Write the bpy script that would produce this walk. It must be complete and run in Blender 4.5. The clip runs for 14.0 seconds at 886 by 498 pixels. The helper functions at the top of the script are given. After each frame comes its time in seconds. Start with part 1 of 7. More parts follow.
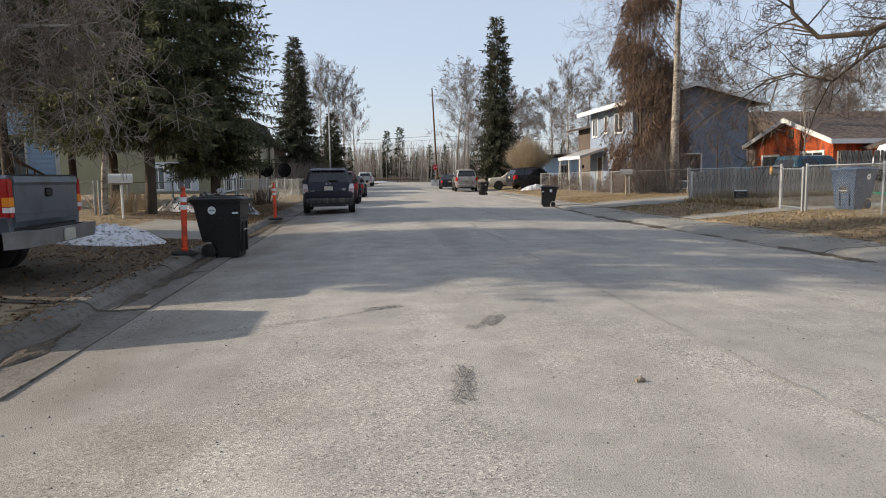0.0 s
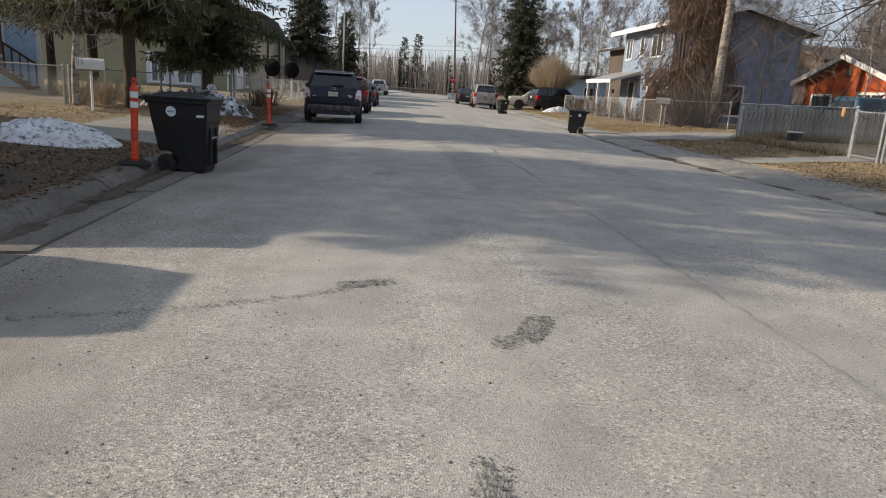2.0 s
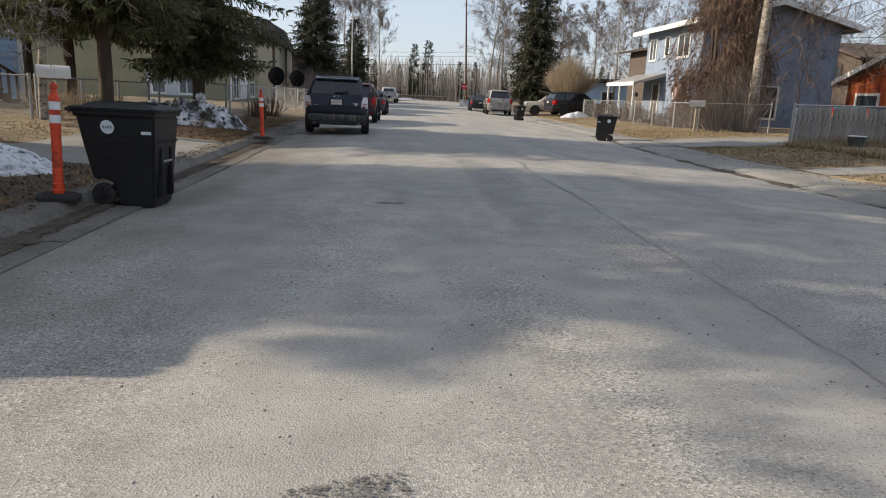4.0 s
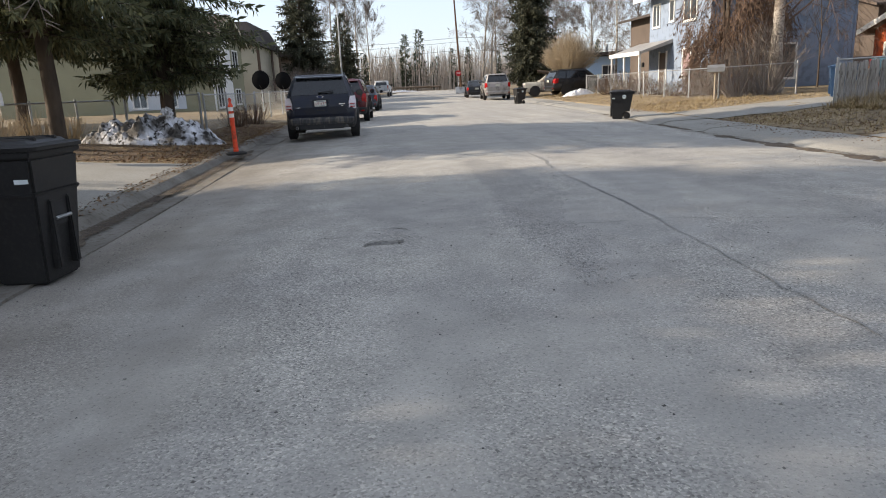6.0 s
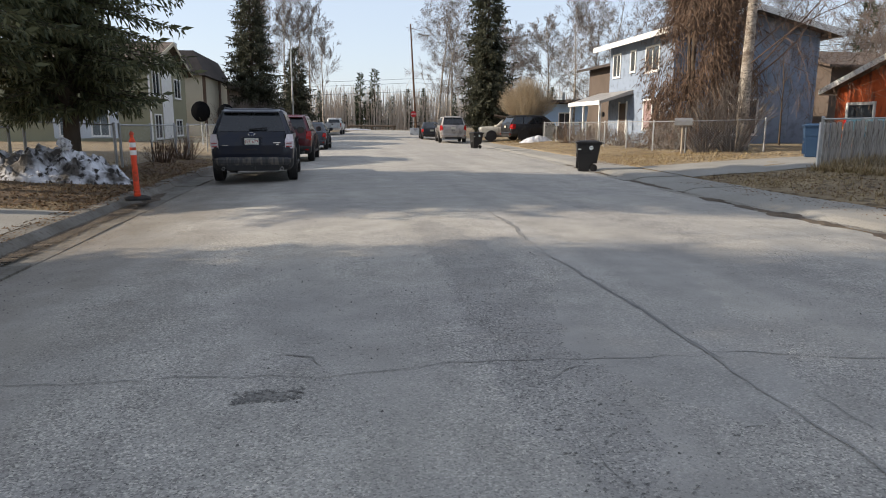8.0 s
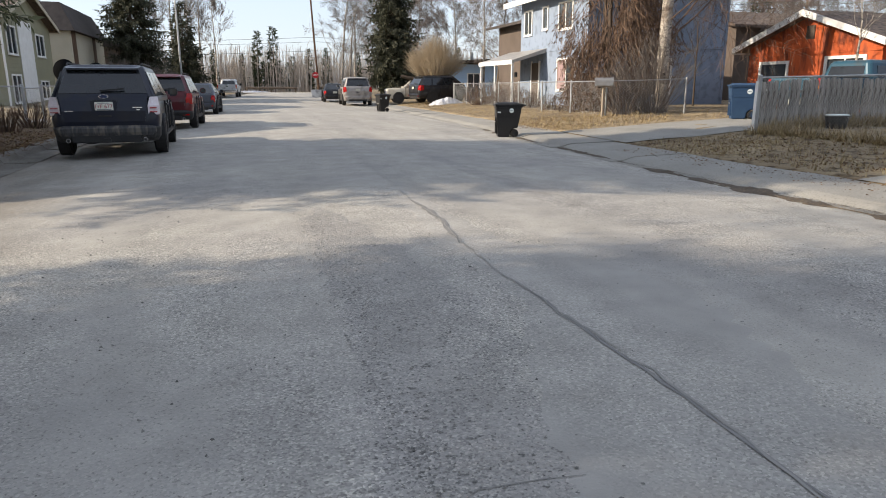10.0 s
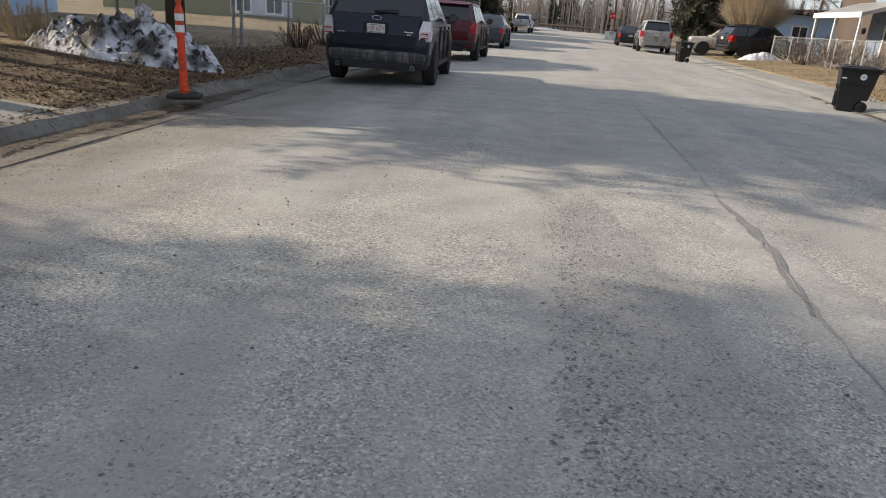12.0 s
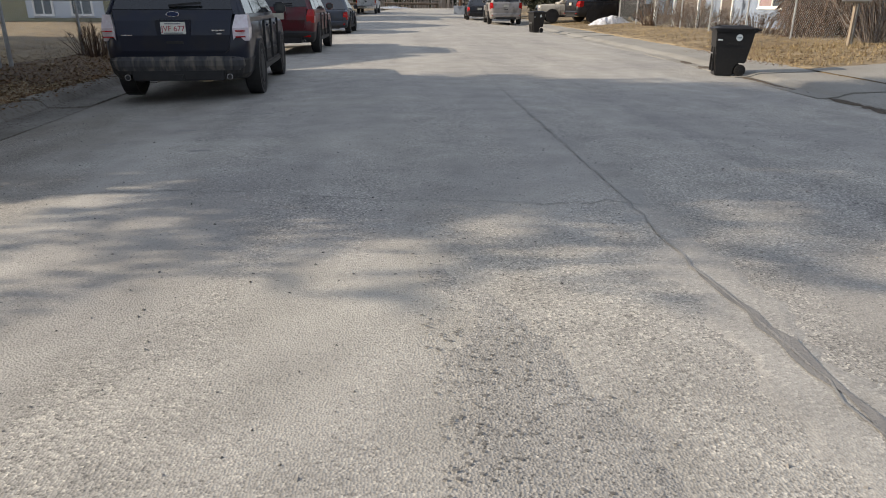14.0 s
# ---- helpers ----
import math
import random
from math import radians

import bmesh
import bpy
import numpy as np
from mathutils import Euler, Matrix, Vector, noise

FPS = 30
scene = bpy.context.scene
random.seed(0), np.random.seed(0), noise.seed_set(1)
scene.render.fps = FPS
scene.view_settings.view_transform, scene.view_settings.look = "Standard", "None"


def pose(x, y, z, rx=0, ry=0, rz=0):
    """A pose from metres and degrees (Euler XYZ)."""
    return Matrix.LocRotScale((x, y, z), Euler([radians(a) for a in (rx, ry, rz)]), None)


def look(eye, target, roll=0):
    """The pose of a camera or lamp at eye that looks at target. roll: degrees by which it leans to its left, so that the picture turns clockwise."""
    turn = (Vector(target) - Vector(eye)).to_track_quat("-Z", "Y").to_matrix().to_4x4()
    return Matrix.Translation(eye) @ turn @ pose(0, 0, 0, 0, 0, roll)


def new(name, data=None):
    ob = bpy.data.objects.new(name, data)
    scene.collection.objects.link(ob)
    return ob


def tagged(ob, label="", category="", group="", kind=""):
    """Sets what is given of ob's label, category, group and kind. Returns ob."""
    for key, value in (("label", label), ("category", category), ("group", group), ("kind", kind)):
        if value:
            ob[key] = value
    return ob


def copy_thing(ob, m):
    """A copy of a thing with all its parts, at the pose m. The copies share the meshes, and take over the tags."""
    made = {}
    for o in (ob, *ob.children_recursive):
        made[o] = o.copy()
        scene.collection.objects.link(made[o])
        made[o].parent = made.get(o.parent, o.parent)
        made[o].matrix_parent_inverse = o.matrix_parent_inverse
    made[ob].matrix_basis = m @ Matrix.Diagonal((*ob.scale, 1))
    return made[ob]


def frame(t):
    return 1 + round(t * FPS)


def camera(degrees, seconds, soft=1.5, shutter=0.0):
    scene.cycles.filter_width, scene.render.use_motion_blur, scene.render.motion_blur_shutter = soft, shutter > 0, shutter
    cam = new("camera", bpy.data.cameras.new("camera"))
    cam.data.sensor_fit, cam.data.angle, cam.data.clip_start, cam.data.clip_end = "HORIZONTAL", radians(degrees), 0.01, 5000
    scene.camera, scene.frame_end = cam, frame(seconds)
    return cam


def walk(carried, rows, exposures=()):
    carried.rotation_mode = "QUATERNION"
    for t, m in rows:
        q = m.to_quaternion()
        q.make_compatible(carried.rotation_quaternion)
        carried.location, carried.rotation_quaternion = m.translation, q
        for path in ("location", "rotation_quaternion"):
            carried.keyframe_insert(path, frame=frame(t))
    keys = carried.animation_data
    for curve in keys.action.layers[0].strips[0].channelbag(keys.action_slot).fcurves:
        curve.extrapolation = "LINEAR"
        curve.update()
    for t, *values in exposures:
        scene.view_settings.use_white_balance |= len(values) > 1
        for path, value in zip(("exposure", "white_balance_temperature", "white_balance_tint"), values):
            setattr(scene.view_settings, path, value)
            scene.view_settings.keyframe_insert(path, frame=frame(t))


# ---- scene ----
cam = camera(66.6, 14.0, 1.0)
PATH = [
    (0, (-1.169, -1.434, 1.297), (-0.932, 0.54, 1.085), -0.8),
    (0.5, (-1.046, -0.802, 1.273), (-0.416, 1.084, 1.059), 1.1),
    (1, (-1.044, -0.233, 1.289), (-0.708, 1.725, 1.058), -0.2),
    (1.5, (-0.998, 0.34, 1.267), (-0.606, 2.25, 0.823), 0.9),
    (2, (-0.966, 0.901, 1.288), (-0.75, 2.836, 0.83), 3.6),
    (2.5, (-0.935, 1.49, 1.262), (-0.73, 3.429, 0.815), 3.7),
    (2.7, (-0.904, 1.731, 1.234), (-0.693, 3.667, 0.775), 3.5),
    (4.8, (-0.878, 4.256, 1.237), (-0.735, 6.204, 0.805), 1.8),
    (5, (-0.856, 4.469, 1.246), (-0.731, 6.416, 0.807), 1.4),
    (5.5, (-0.827, 5.041, 1.268), (-0.736, 6.987, 0.819), -3.4),
    (6, (-0.764, 5.58, 1.267), (-0.609, 7.518, 0.795), -2.6),
    (6.5, (-0.733, 6.152, 1.287), (-0.555, 8.116, 0.955), -3.8),
    (7, (-0.611, 6.716, 1.288), (-0.2, 8.644, 0.95), -5.2),
    (7.5, (-0.531, 7.309, 1.318), (-0.203, 9.252, 0.975), -2.9),
    (7.7, (-0.499, 7.545, 1.319), (-0.2, 9.492, 0.972), -0.2),
    (9.8, (-0.107, 9.828, 1.265), (0.248, 11.742, 0.805), -0.4),
    (10, (-0.037, 10.062, 1.275), (0.522, 11.924, 0.807), -0.1),
    (10.5, (0.131, 10.578, 1.279), (1.164, 12.244, 0.887), 0.7),
    (11, (0.153, 11.122, 1.247), (0.574, 13.0, 0.701), -2.2),
    (11.5, (0.22, 11.661, 1.224), (0.611, 13.515, 0.584), 3.6),
    (12, (0.221, 12.185, 1.202), (0.036, 14.068, 0.552), 4.3),
    (12.5, (0.284, 12.753, 1.208), (0.407, 14.603, 0.458), 1.5),
    (13, (0.283, 13.328, 1.236), (0.332, 15.189, 0.504), 0.1),
    (13.5, (0.312, 13.903, 1.235), (0.575, 15.727, 0.458), -0.4),
    (14, (0.276, 14.508, 1.252), (0.45, 16.379, 0.566), 0.1),
]
EXPO, SUN, SKY = 1.0, 2.85, 0.14
KELVIN, TINT = 7050, 10
HAZE = (1.9, 2.2, 2.86, 1)
walk(cam, [(t, look(eye, target, roll)) for t, eye, target, roll in PATH], [(t, EXPO + s, KELVIN, TINT) for t, s in ((0.0, 0.0), (2.5, -0.12), (5.0, 0.22), (6.0, 0.4), (6.5, 0.36), (7.0, 0.16), (7.5, 0.14), (10.0, 0.35), (10.5, 0.2), (11.0, 0.05), (12.0, 0.15), (14.0, 0.12))])

# ---- light: low sun from beyond the left-hand houses, clear pale sky ----
SUN_EL, SUN_TO = radians(23), Vector((-1.0, 0.14, 0)).normalized()
sun_vec = Vector((SUN_TO.x * math.cos(SUN_EL), SUN_TO.y * math.cos(SUN_EL), math.sin(SUN_EL)))
world = bpy.data.worlds.new("world")
scene.world = world
world.use_nodes = True
wn = world.node_tree.nodes
sky = wn.new("ShaderNodeTexSky")
sky.sky_type, sky.sun_disc = "NISHITA", False
sky.sun_elevation, sky.sun_rotation = SUN_EL, math.atan2(SUN_TO.x, SUN_TO.y)
sky.air_density, sky.dust_density, sky.ozone_density = 1.0, 1.0, 2.0
veil = wn.new("ShaderNodeMix")  # thin even veil of high haze
veil.data_type = "RGBA"
veil.inputs[0].default_value = 0.75
veil.inputs[7].default_value = HAZE
world.node_tree.links.new(sky.outputs[0], veil.inputs[6])
world.node_tree.links.new(veil.outputs[2], wn["Background"].inputs[0])
wn["Background"].inputs[1].default_value = SKY
sun_data = bpy.data.lights.new("sun", "SUN")
sun_data.energy, sun_data.angle, sun_data.color = SUN, radians(0.6), (1.0, 0.915, 0.81)
sun = new("sun", sun_data)
sun.matrix_world = look(sun_vec * 60, (0, 0, 0))


# ---- materials ----
def mat(name, col, col2=None, scale=4.0, rough=0.8, metal=0.0, bump=0.0, bscale=40.0, fine=None, fscale=60.0, famt=0.5,
        spec=0.3, per_object=0.0, stretch=(1, 1, 1), trans=0.0, mid=0.5, width=0.25, alpha=None):
    """Two colours mixed by a broad noise, a third by a fine one, and bump."""
    m = bpy.data.materials.new(name)
    m.use_nodes = True
    n, l = m.node_tree.nodes, m.node_tree.links
    b = n["Principled BSDF"]
    b.inputs["Roughness"].default_value, b.inputs["Metallic"].default_value = rough, metal
    b.inputs["Specular IOR Level"].default_value = spec
    if trans:
        b.inputs["Transmission Weight"].default_value = trans
    co = n.new("ShaderNodeTexCoord")
    mp = n.new("ShaderNodeMapping")
    mp.inputs["Scale"].default_value = stretch
    l.new(co.outputs["Object"], mp.inputs["Vector"])
    out = None

    def noisy(s, detail, lo, hi):
        t = n.new("ShaderNodeTexNoise")
        t.inputs["Scale"].default_value, t.inputs["Detail"].default_value = s, detail
        l.new(mp.outputs[0], t.inputs["Vector"])
        r = n.new("ShaderNodeMapRange")
        r.inputs["From Min"].default_value, r.inputs["From Max"].default_value = lo, hi
        l.new(t.outputs["Fac"], r.inputs["Value"])
        return r.outputs[0], t

    def mix(fac, a, c):
        x = n.new("ShaderNodeMix")
        x.data_type = "RGBA"
        l.new(fac, x.inputs[0])
        for sock, v in ((x.inputs[6], a), (x.inputs[7], c)):
            if isinstance(v, tuple):
                sock.default_value = (*v, 1)
            else:
                l.new(v, sock)
        return x.outputs[2]

    cur = col
    if col2:
        f, _ = noisy(scale, 4, mid - width, mid + width)
        cur = mix(f, cur, col2)
    if fine:
        f, _ = noisy(fscale, 2, 0.5, 0.5 + 0.5 * (1.02 - famt))
        cur = mix(f, cur, fine)
    if per_object:
        oi = n.new("ShaderNodeObjectInfo")
        hsv = n.new("ShaderNodeHueSaturation")
        r = n.new("ShaderNodeMapRange")
        r.inputs["To Min"].default_value, r.inputs["To Max"].default_value = 1 - per_object, 1 + per_object
        l.new(oi.outputs["Random"], r.inputs["Value"])
        l.new(r.outputs[0], hsv.inputs["Value"])
        if isinstance(cur, tuple):
            hsv.inputs["Color"].default_value = (*cur, 1)
        else:
            l.new(cur, hsv.inputs["Color"])
        cur = hsv.outputs[0]
    if isinstance(cur, tuple):
        b.inputs["Base Color"].default_value = (*cur, 1)
    else:
        l.new(cur, b.inputs["Base Color"])
    if bump:
        t = n.new("ShaderNodeTexNoise")
        t.inputs["Scale"].default_value, t.inputs["Detail"].default_value = bscale, 4
        l.new(mp.outputs[0], t.inputs["Vector"])
        bp = n.new("ShaderNodeBump")
        bp.inputs["Strength"].default_value, bp.inputs["Distance"].default_value = min(1, bump), 0.02
        l.new(t.outputs["Fac"], bp.inputs["Height"])
        l.new(bp.outputs[0], b.inputs["Normal"])
    return m


def leafy(name, col, col2, rough=0.7, through_light=0.0):
    """Leaves and twigs: colour varies from clump to clump."""
    m = bpy.data.materials.new(name)
    m.use_nodes = True
    n, l = m.node_tree.nodes, m.node_tree.links
    b = n["Principled BSDF"]
    b.inputs["Roughness"].default_value = rough
    b.inputs["Specular IOR Level"].default_value = 0.25
    g = n.new("ShaderNodeNewGeometry")
    x = n.new("ShaderNodeMix")
    x.data_type = "RGBA"
    x.inputs[6].default_value, x.inputs[7].default_value = (*col, 1), (*col2, 1)
    l.new(g.outputs["Random Per Island"], x.inputs[0])
    l.new(x.outputs[2], b.inputs["Base Color"])
    if through_light:  # thin needles let light through
        tr = n.new("ShaderNodeBsdfTranslucent")
        l.new(x.outputs[2], tr.inputs["Color"])
        ms = n.new("ShaderNodeMixShader")
        ms.inputs[0].default_value = through_light
        l.new(b.outputs[0], ms.inputs[1])
        l.new(tr.outputs[0], ms.inputs[2])
        l.new(ms.outputs[0], n["Material Output"].inputs["Surface"])
    return m


def asphalt_material(name, col, col2, coarse=0.58):
    """Worn residential asphalt: grey binder, pale and dark chippings, ravelled and polished stretches, dust."""
    m = mat(name, col, col2, 0.45, 0.93, 0, 0.0, 40, spec=0.25, width=0.2)
    n, l = m.node_tree.nodes, m.node_tree.links
    b = n["Principled BSDF"]
    cur = b.inputs["Base Color"].links[0].from_socket
    co = n.new("ShaderNodeTexCoord")

    def times(colour, factor):
        x = n.new("ShaderNodeMix")
        x.data_type, x.blend_type = "RGBA", "MULTIPLY"
        x.inputs[0].default_value = 1
        l.new(colour, x.inputs[6])
        l.new(factor, x.inputs[7])
        return x.outputs[2]

    def noisy(scale, detail, lo, hi, to0, to1, stretch=(1, 1, 1)):
        mp = n.new("ShaderNodeMapping")
        mp.inputs["Scale"].default_value = stretch
        l.new(co.outputs["Object"], mp.inputs["Vector"])
        t = n.new("ShaderNodeTexNoise")
        t.inputs["Scale"].default_value, t.inputs["Detail"].default_value = scale, detail
        l.new(mp.outputs[0], t.inputs["Vector"])
        r = n.new("ShaderNodeMapRange")
        for k, v in (("From Min", lo), ("From Max", hi), ("To Min", to0), ("To Max", to1)):
            r.inputs[k].default_value = v
        l.new(t.outputs["Fac"], r.inputs["Value"])
        return r.outputs[0]

    # chippings, plainest where traffic has polished the surface
    v = n.new("ShaderNodeTexVoronoi")
    v.inputs["Scale"].default_value = 105
    l.new(co.outputs["Object"], v.inputs["Vector"])
    sep = n.new("ShaderNodeSeparateColor")
    l.new(v.outputs["Color"], sep.inputs[0])
    ramp = n.new("ShaderNodeValToRGB")
    e = ramp.color_ramp.elements
    e[0].position, e[0].color = 0.0, (0.42, 0.42, 0.43, 1)
    e[1].position, e[1].color = 1.0, (1.75, 1.72, 1.66, 1)
    for p, c in ((0.16, 0.72), (0.45, 0.98), (0.8, 1.14)):
        k = e.new(p)
        k.color = (c, c, c, 1)
    l.new(sep.outputs[0], ramp.inputs[0])
    worn = n.new("ShaderNodeMix")
    worn.data_type = "RGBA"
    worn.inputs[6].default_value = (1, 1, 1, 1)
    l.new(noisy(1.0, 4, 0.41, 0.58, max(0.0, coarse - 0.42), min(1.0, coarse + 0.34), (0.9, 0.25, 1)), worn.inputs[0])
    l.new(ramp.outputs[0], worn.inputs[7])
    cur = times(cur, worn.outputs[2])
    # pits between the chippings
    cur = times(cur, noisy(62, 2, 0.28, 0.40, 1 - 0.75 * coarse, 1.0))
    # mottling and faint lengthwise wheel wear
    cur = times(cur, noisy(2.6, 6, 0.3, 0.7, 0.88, 1.12))
    cur = times(cur, noisy(1.0, 4, 0.35, 0.65, 0.93, 1.06, (1.3, 0.09, 1)))
    # brown darkening towards the left gutter: tracked-in soil, plus deeper shade put into the colour
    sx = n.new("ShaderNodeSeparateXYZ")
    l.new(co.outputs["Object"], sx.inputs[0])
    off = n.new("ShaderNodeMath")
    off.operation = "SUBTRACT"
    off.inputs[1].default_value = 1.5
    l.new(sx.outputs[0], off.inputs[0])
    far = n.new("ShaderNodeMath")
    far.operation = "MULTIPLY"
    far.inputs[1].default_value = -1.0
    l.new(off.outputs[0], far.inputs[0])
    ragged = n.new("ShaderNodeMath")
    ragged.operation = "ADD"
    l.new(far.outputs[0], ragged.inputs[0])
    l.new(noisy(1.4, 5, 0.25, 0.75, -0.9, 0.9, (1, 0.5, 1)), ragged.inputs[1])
    soil_and_shade = n.new("ShaderNodeMapRange")
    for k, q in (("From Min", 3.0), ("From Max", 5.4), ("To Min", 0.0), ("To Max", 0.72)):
        soil_and_shade.inputs[k].default_value = q
    l.new(ragged.outputs[0], soil_and_shade.inputs["Value"])
    left_darkened = n.new("ShaderNodeMix")
    left_darkened.data_type = "RGBA"
    l.new(soil_and_shade.outputs[0], left_darkened.inputs[0])
    l.new(cur, left_darkened.inputs[6])
    left_darkened.inputs[7].default_value = (0.135, 0.112, 0.085, 1)
    l.new(left_darkened.outputs[2], b.inputs["Base Color"])
    bp = n.new("ShaderNodeBump")
    bp.inputs["Strength"].default_value, bp.inputs["Distance"].default_value = 0.25 + 0.4 * coarse, 0.006
    l.new(v.outputs["Distance"], bp.inputs["Height"])
    l.new(bp.outputs[0], b.inputs["Normal"])
    return m


M = {}
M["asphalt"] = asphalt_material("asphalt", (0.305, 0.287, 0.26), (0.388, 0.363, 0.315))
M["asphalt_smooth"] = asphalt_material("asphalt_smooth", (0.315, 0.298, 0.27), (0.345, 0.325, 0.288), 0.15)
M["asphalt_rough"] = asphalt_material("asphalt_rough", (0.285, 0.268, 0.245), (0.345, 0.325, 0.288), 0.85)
M["asphalt_patch"] = mat("asphalt_patch", (0.215, 0.202, 0.18), (0.29, 0.272, 0.24), 9, 0.95, 0, 0.8, 70, (0.22, 0.21, 0.19), 110, 0.6)
M["tar"] = mat("tar", (0.165, 0.158, 0.15), (0.24, 0.228, 0.21), 6, 0.85, 0, 0.3, 60)
M["seam"] = mat("seam", (0.235, 0.223, 0.205), (0.30, 0.285, 0.258), 5, 0.9, 0, 0.3, 60)
M["crack"] = mat("crack", (0.16, 0.15, 0.135), (0.26, 0.245, 0.22), 8, 0.95)
M["sand"] = mat("sand", (0.30, 0.25, 0.175), (0.22, 0.185, 0.13), 2.5, 0.95, 0, 0.5, 90, (0.36, 0.31, 0.23), 120, 0.5)
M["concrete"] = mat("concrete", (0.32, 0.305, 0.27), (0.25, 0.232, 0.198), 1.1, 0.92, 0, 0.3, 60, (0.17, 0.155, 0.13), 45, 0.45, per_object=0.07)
# left kerb: dirty concrete, with the shade it lies in also in the colour
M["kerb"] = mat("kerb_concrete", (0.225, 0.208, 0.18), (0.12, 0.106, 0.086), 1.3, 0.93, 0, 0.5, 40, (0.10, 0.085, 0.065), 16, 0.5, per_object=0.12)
M["wet_dirt"] = mat("wet_dirt", (0.055, 0.044, 0.035), (0.105, 0.084, 0.062), 3.5, 0.92, 0, 0.8, 40, (0.16, 0.115, 0.07), 45, 0.5)
M["puddle"] = mat("puddle", (0.03, 0.03, 0.03), None, rough=0.03, spec=0.6)
M["mud"] = mat("mud", (0.15, 0.105, 0.068), (0.075, 0.052, 0.036), 2.2, 0.97, 0, 0.9, 30, (0.19, 0.125, 0.07), 14, 0.6)
M["yard"] = mat("yard", (0.35, 0.27, 0.16), (0.15, 0.11, 0.07), 0.55, 0.97, 0, 0.8, 35, (0.085, 0.06, 0.035), 5, 0.7)
M["snow"] = mat("snow", (0.78, 0.80, 0.84), (0.50, 0.48, 0.46), 3.2, 0.6, 0, 0.8, 14, (0.05, 0.042, 0.035), 13, 0.55)
M["snow_dirty"] = mat("snow_dirty", (0.70, 0.70, 0.73), (0.10, 0.09, 0.08), 2.6, 0.8, 0, 0.9, 16, (0.035, 0.03, 0.026), 9, 0.75, mid=0.49, width=0.10, stretch=(1, 1, 0.6))
M["grass_dry"] = leafy("grass_dry", (0.42, 0.325, 0.175), (0.22, 0.15, 0.08), 0.9)
M["litter"] = leafy("litter", (0.20, 0.115, 0.055), (0.09, 0.055, 0.03), 0.9)
M["silt"] = leafy("silt", (0.17, 0.135, 0.10), (0.07, 0.055, 0.042), 0.95)
M["sand_grain"] = leafy("sand_grain", (0.26, 0.19, 0.12), (0.17, 0.125, 0.08), 0.95)
M["pit"] = leafy("pit", (0.19, 0.178, 0.16), (0.12, 0.113, 0.103), 0.95)
M["blind"] = mat("window_blind", (0.36, 0.37, 0.34), (0.28, 0.29, 0.27), 3, 0.25, stretch=(1, 1, 8))
M["pebble"] = leafy("pebble", (0.30, 0.28, 0.25), (0.07, 0.065, 0.06), 0.9)
M["bark_spruce"] = mat("bark_spruce", (0.10, 0.075, 0.055), (0.045, 0.034, 0.026), 5, 0.95, 0, 1.0, 16, stretch=(1, 1, 0.3))
M["bark_birch"] = mat("bark_birch", (0.42, 0.37, 0.31), (0.12, 0.092, 0.07), 2.6, 0.88, 0, 0.7, 18, (0.05, 0.04, 0.035), 9, 0.6, stretch=(1, 1, 1.7), mid=0.56, width=0.14)
M["bark_poplar"] = mat("bark_poplar", (0.215, 0.16, 0.115), (0.075, 0.056, 0.042), 5, 0.95, 0, 1.0, 12, stretch=(1, 1, 0.25))
M["needles"] = leafy("needles", (0.18, 0.18, 0.092), (0.055, 0.068, 0.04), 0.6, 0.35)
M["needles_dark"] = leafy("needles_dark", (0.085, 0.085, 0.05), (0.026, 0.03, 0.02), 0.65, 0.15)
M["needles_far"] = leafy("needles_far", (0.05, 0.065, 0.03), (0.02, 0.03, 0.016))
M["twig_grey"] = leafy("twig_grey", (0.24, 0.205, 0.175), (0.10, 0.08, 0.066), 0.9)
# lighter copy of the grey twig, with sunlight put into its colour
M["twig_grey_lit"] = leafy("twig_grey_lit", (0.34, 0.285, 0.24), (0.15, 0.12, 0.10), 0.9)
M["twig_dark"] = leafy("twig_dark", (0.09, 0.072, 0.058), (0.04, 0.032, 0.026), 0.9)
M["twig_brown"] = leafy("twig_brown", (0.175, 0.112, 0.076), (0.055, 0.038, 0.03), 0.9)
M["twig_tan"] = leafy("twig_tan", (0.52, 0.42, 0.29), (0.33, 0.26, 0.175), 0.9)
M["twig_far"] = leafy("twig_far", (0.21, 0.175, 0.155), (0.11, 0.09, 0.08), 0.9)
M["wood_far"] = leafy("wood_far", (0.50, 0.44, 0.37), (0.25, 0.205, 0.17), 0.9)
M["galv"] = mat("galvanised_steel", (0.42, 0.43, 0.43), (0.29, 0.29, 0.285), 6, 0.5, 0.8, 0.1, 50)
M["wire"] = mat("wire", (0.42, 0.42, 0.41), None, rough=0.5, metal=0.7)
M["fence_wood"] = mat("fence_wood", (0.37, 0.34, 0.305), (0.21, 0.19, 0.168), 3, 0.95, 0, 0.6, 25, (0.09, 0.075, 0.06), 10, 0.75, per_object=0.2, stretch=(4, 4, 0.4))
M["wood_brown"] = mat("wood_brown", (0.12, 0.065, 0.035), (0.07, 0.038, 0.022), 4, 0.8, 0, 0.4, 30, stretch=(1, 1, 0.3))
M["wood_orange"] = mat("wood_orange", (0.72, 0.26, 0.04), (0.60, 0.20, 0.03), 4, 0.5, 0, 0.2, 30)
M["wood_post"] = mat("wood_post", (0.34, 0.28, 0.21), (0.20, 0.16, 0.12), 4, 0.95, 0, 0.5, 25, stretch=(3, 3, 0.4))
M["plastic_dark"] = mat("plastic_dark", (0.014, 0.0135, 0.014), (0.02, 0.019, 0.0185), 2.5, 0.45, 0, 0.12, 160, (0.028, 0.026, 0.024), 30, 0.4)
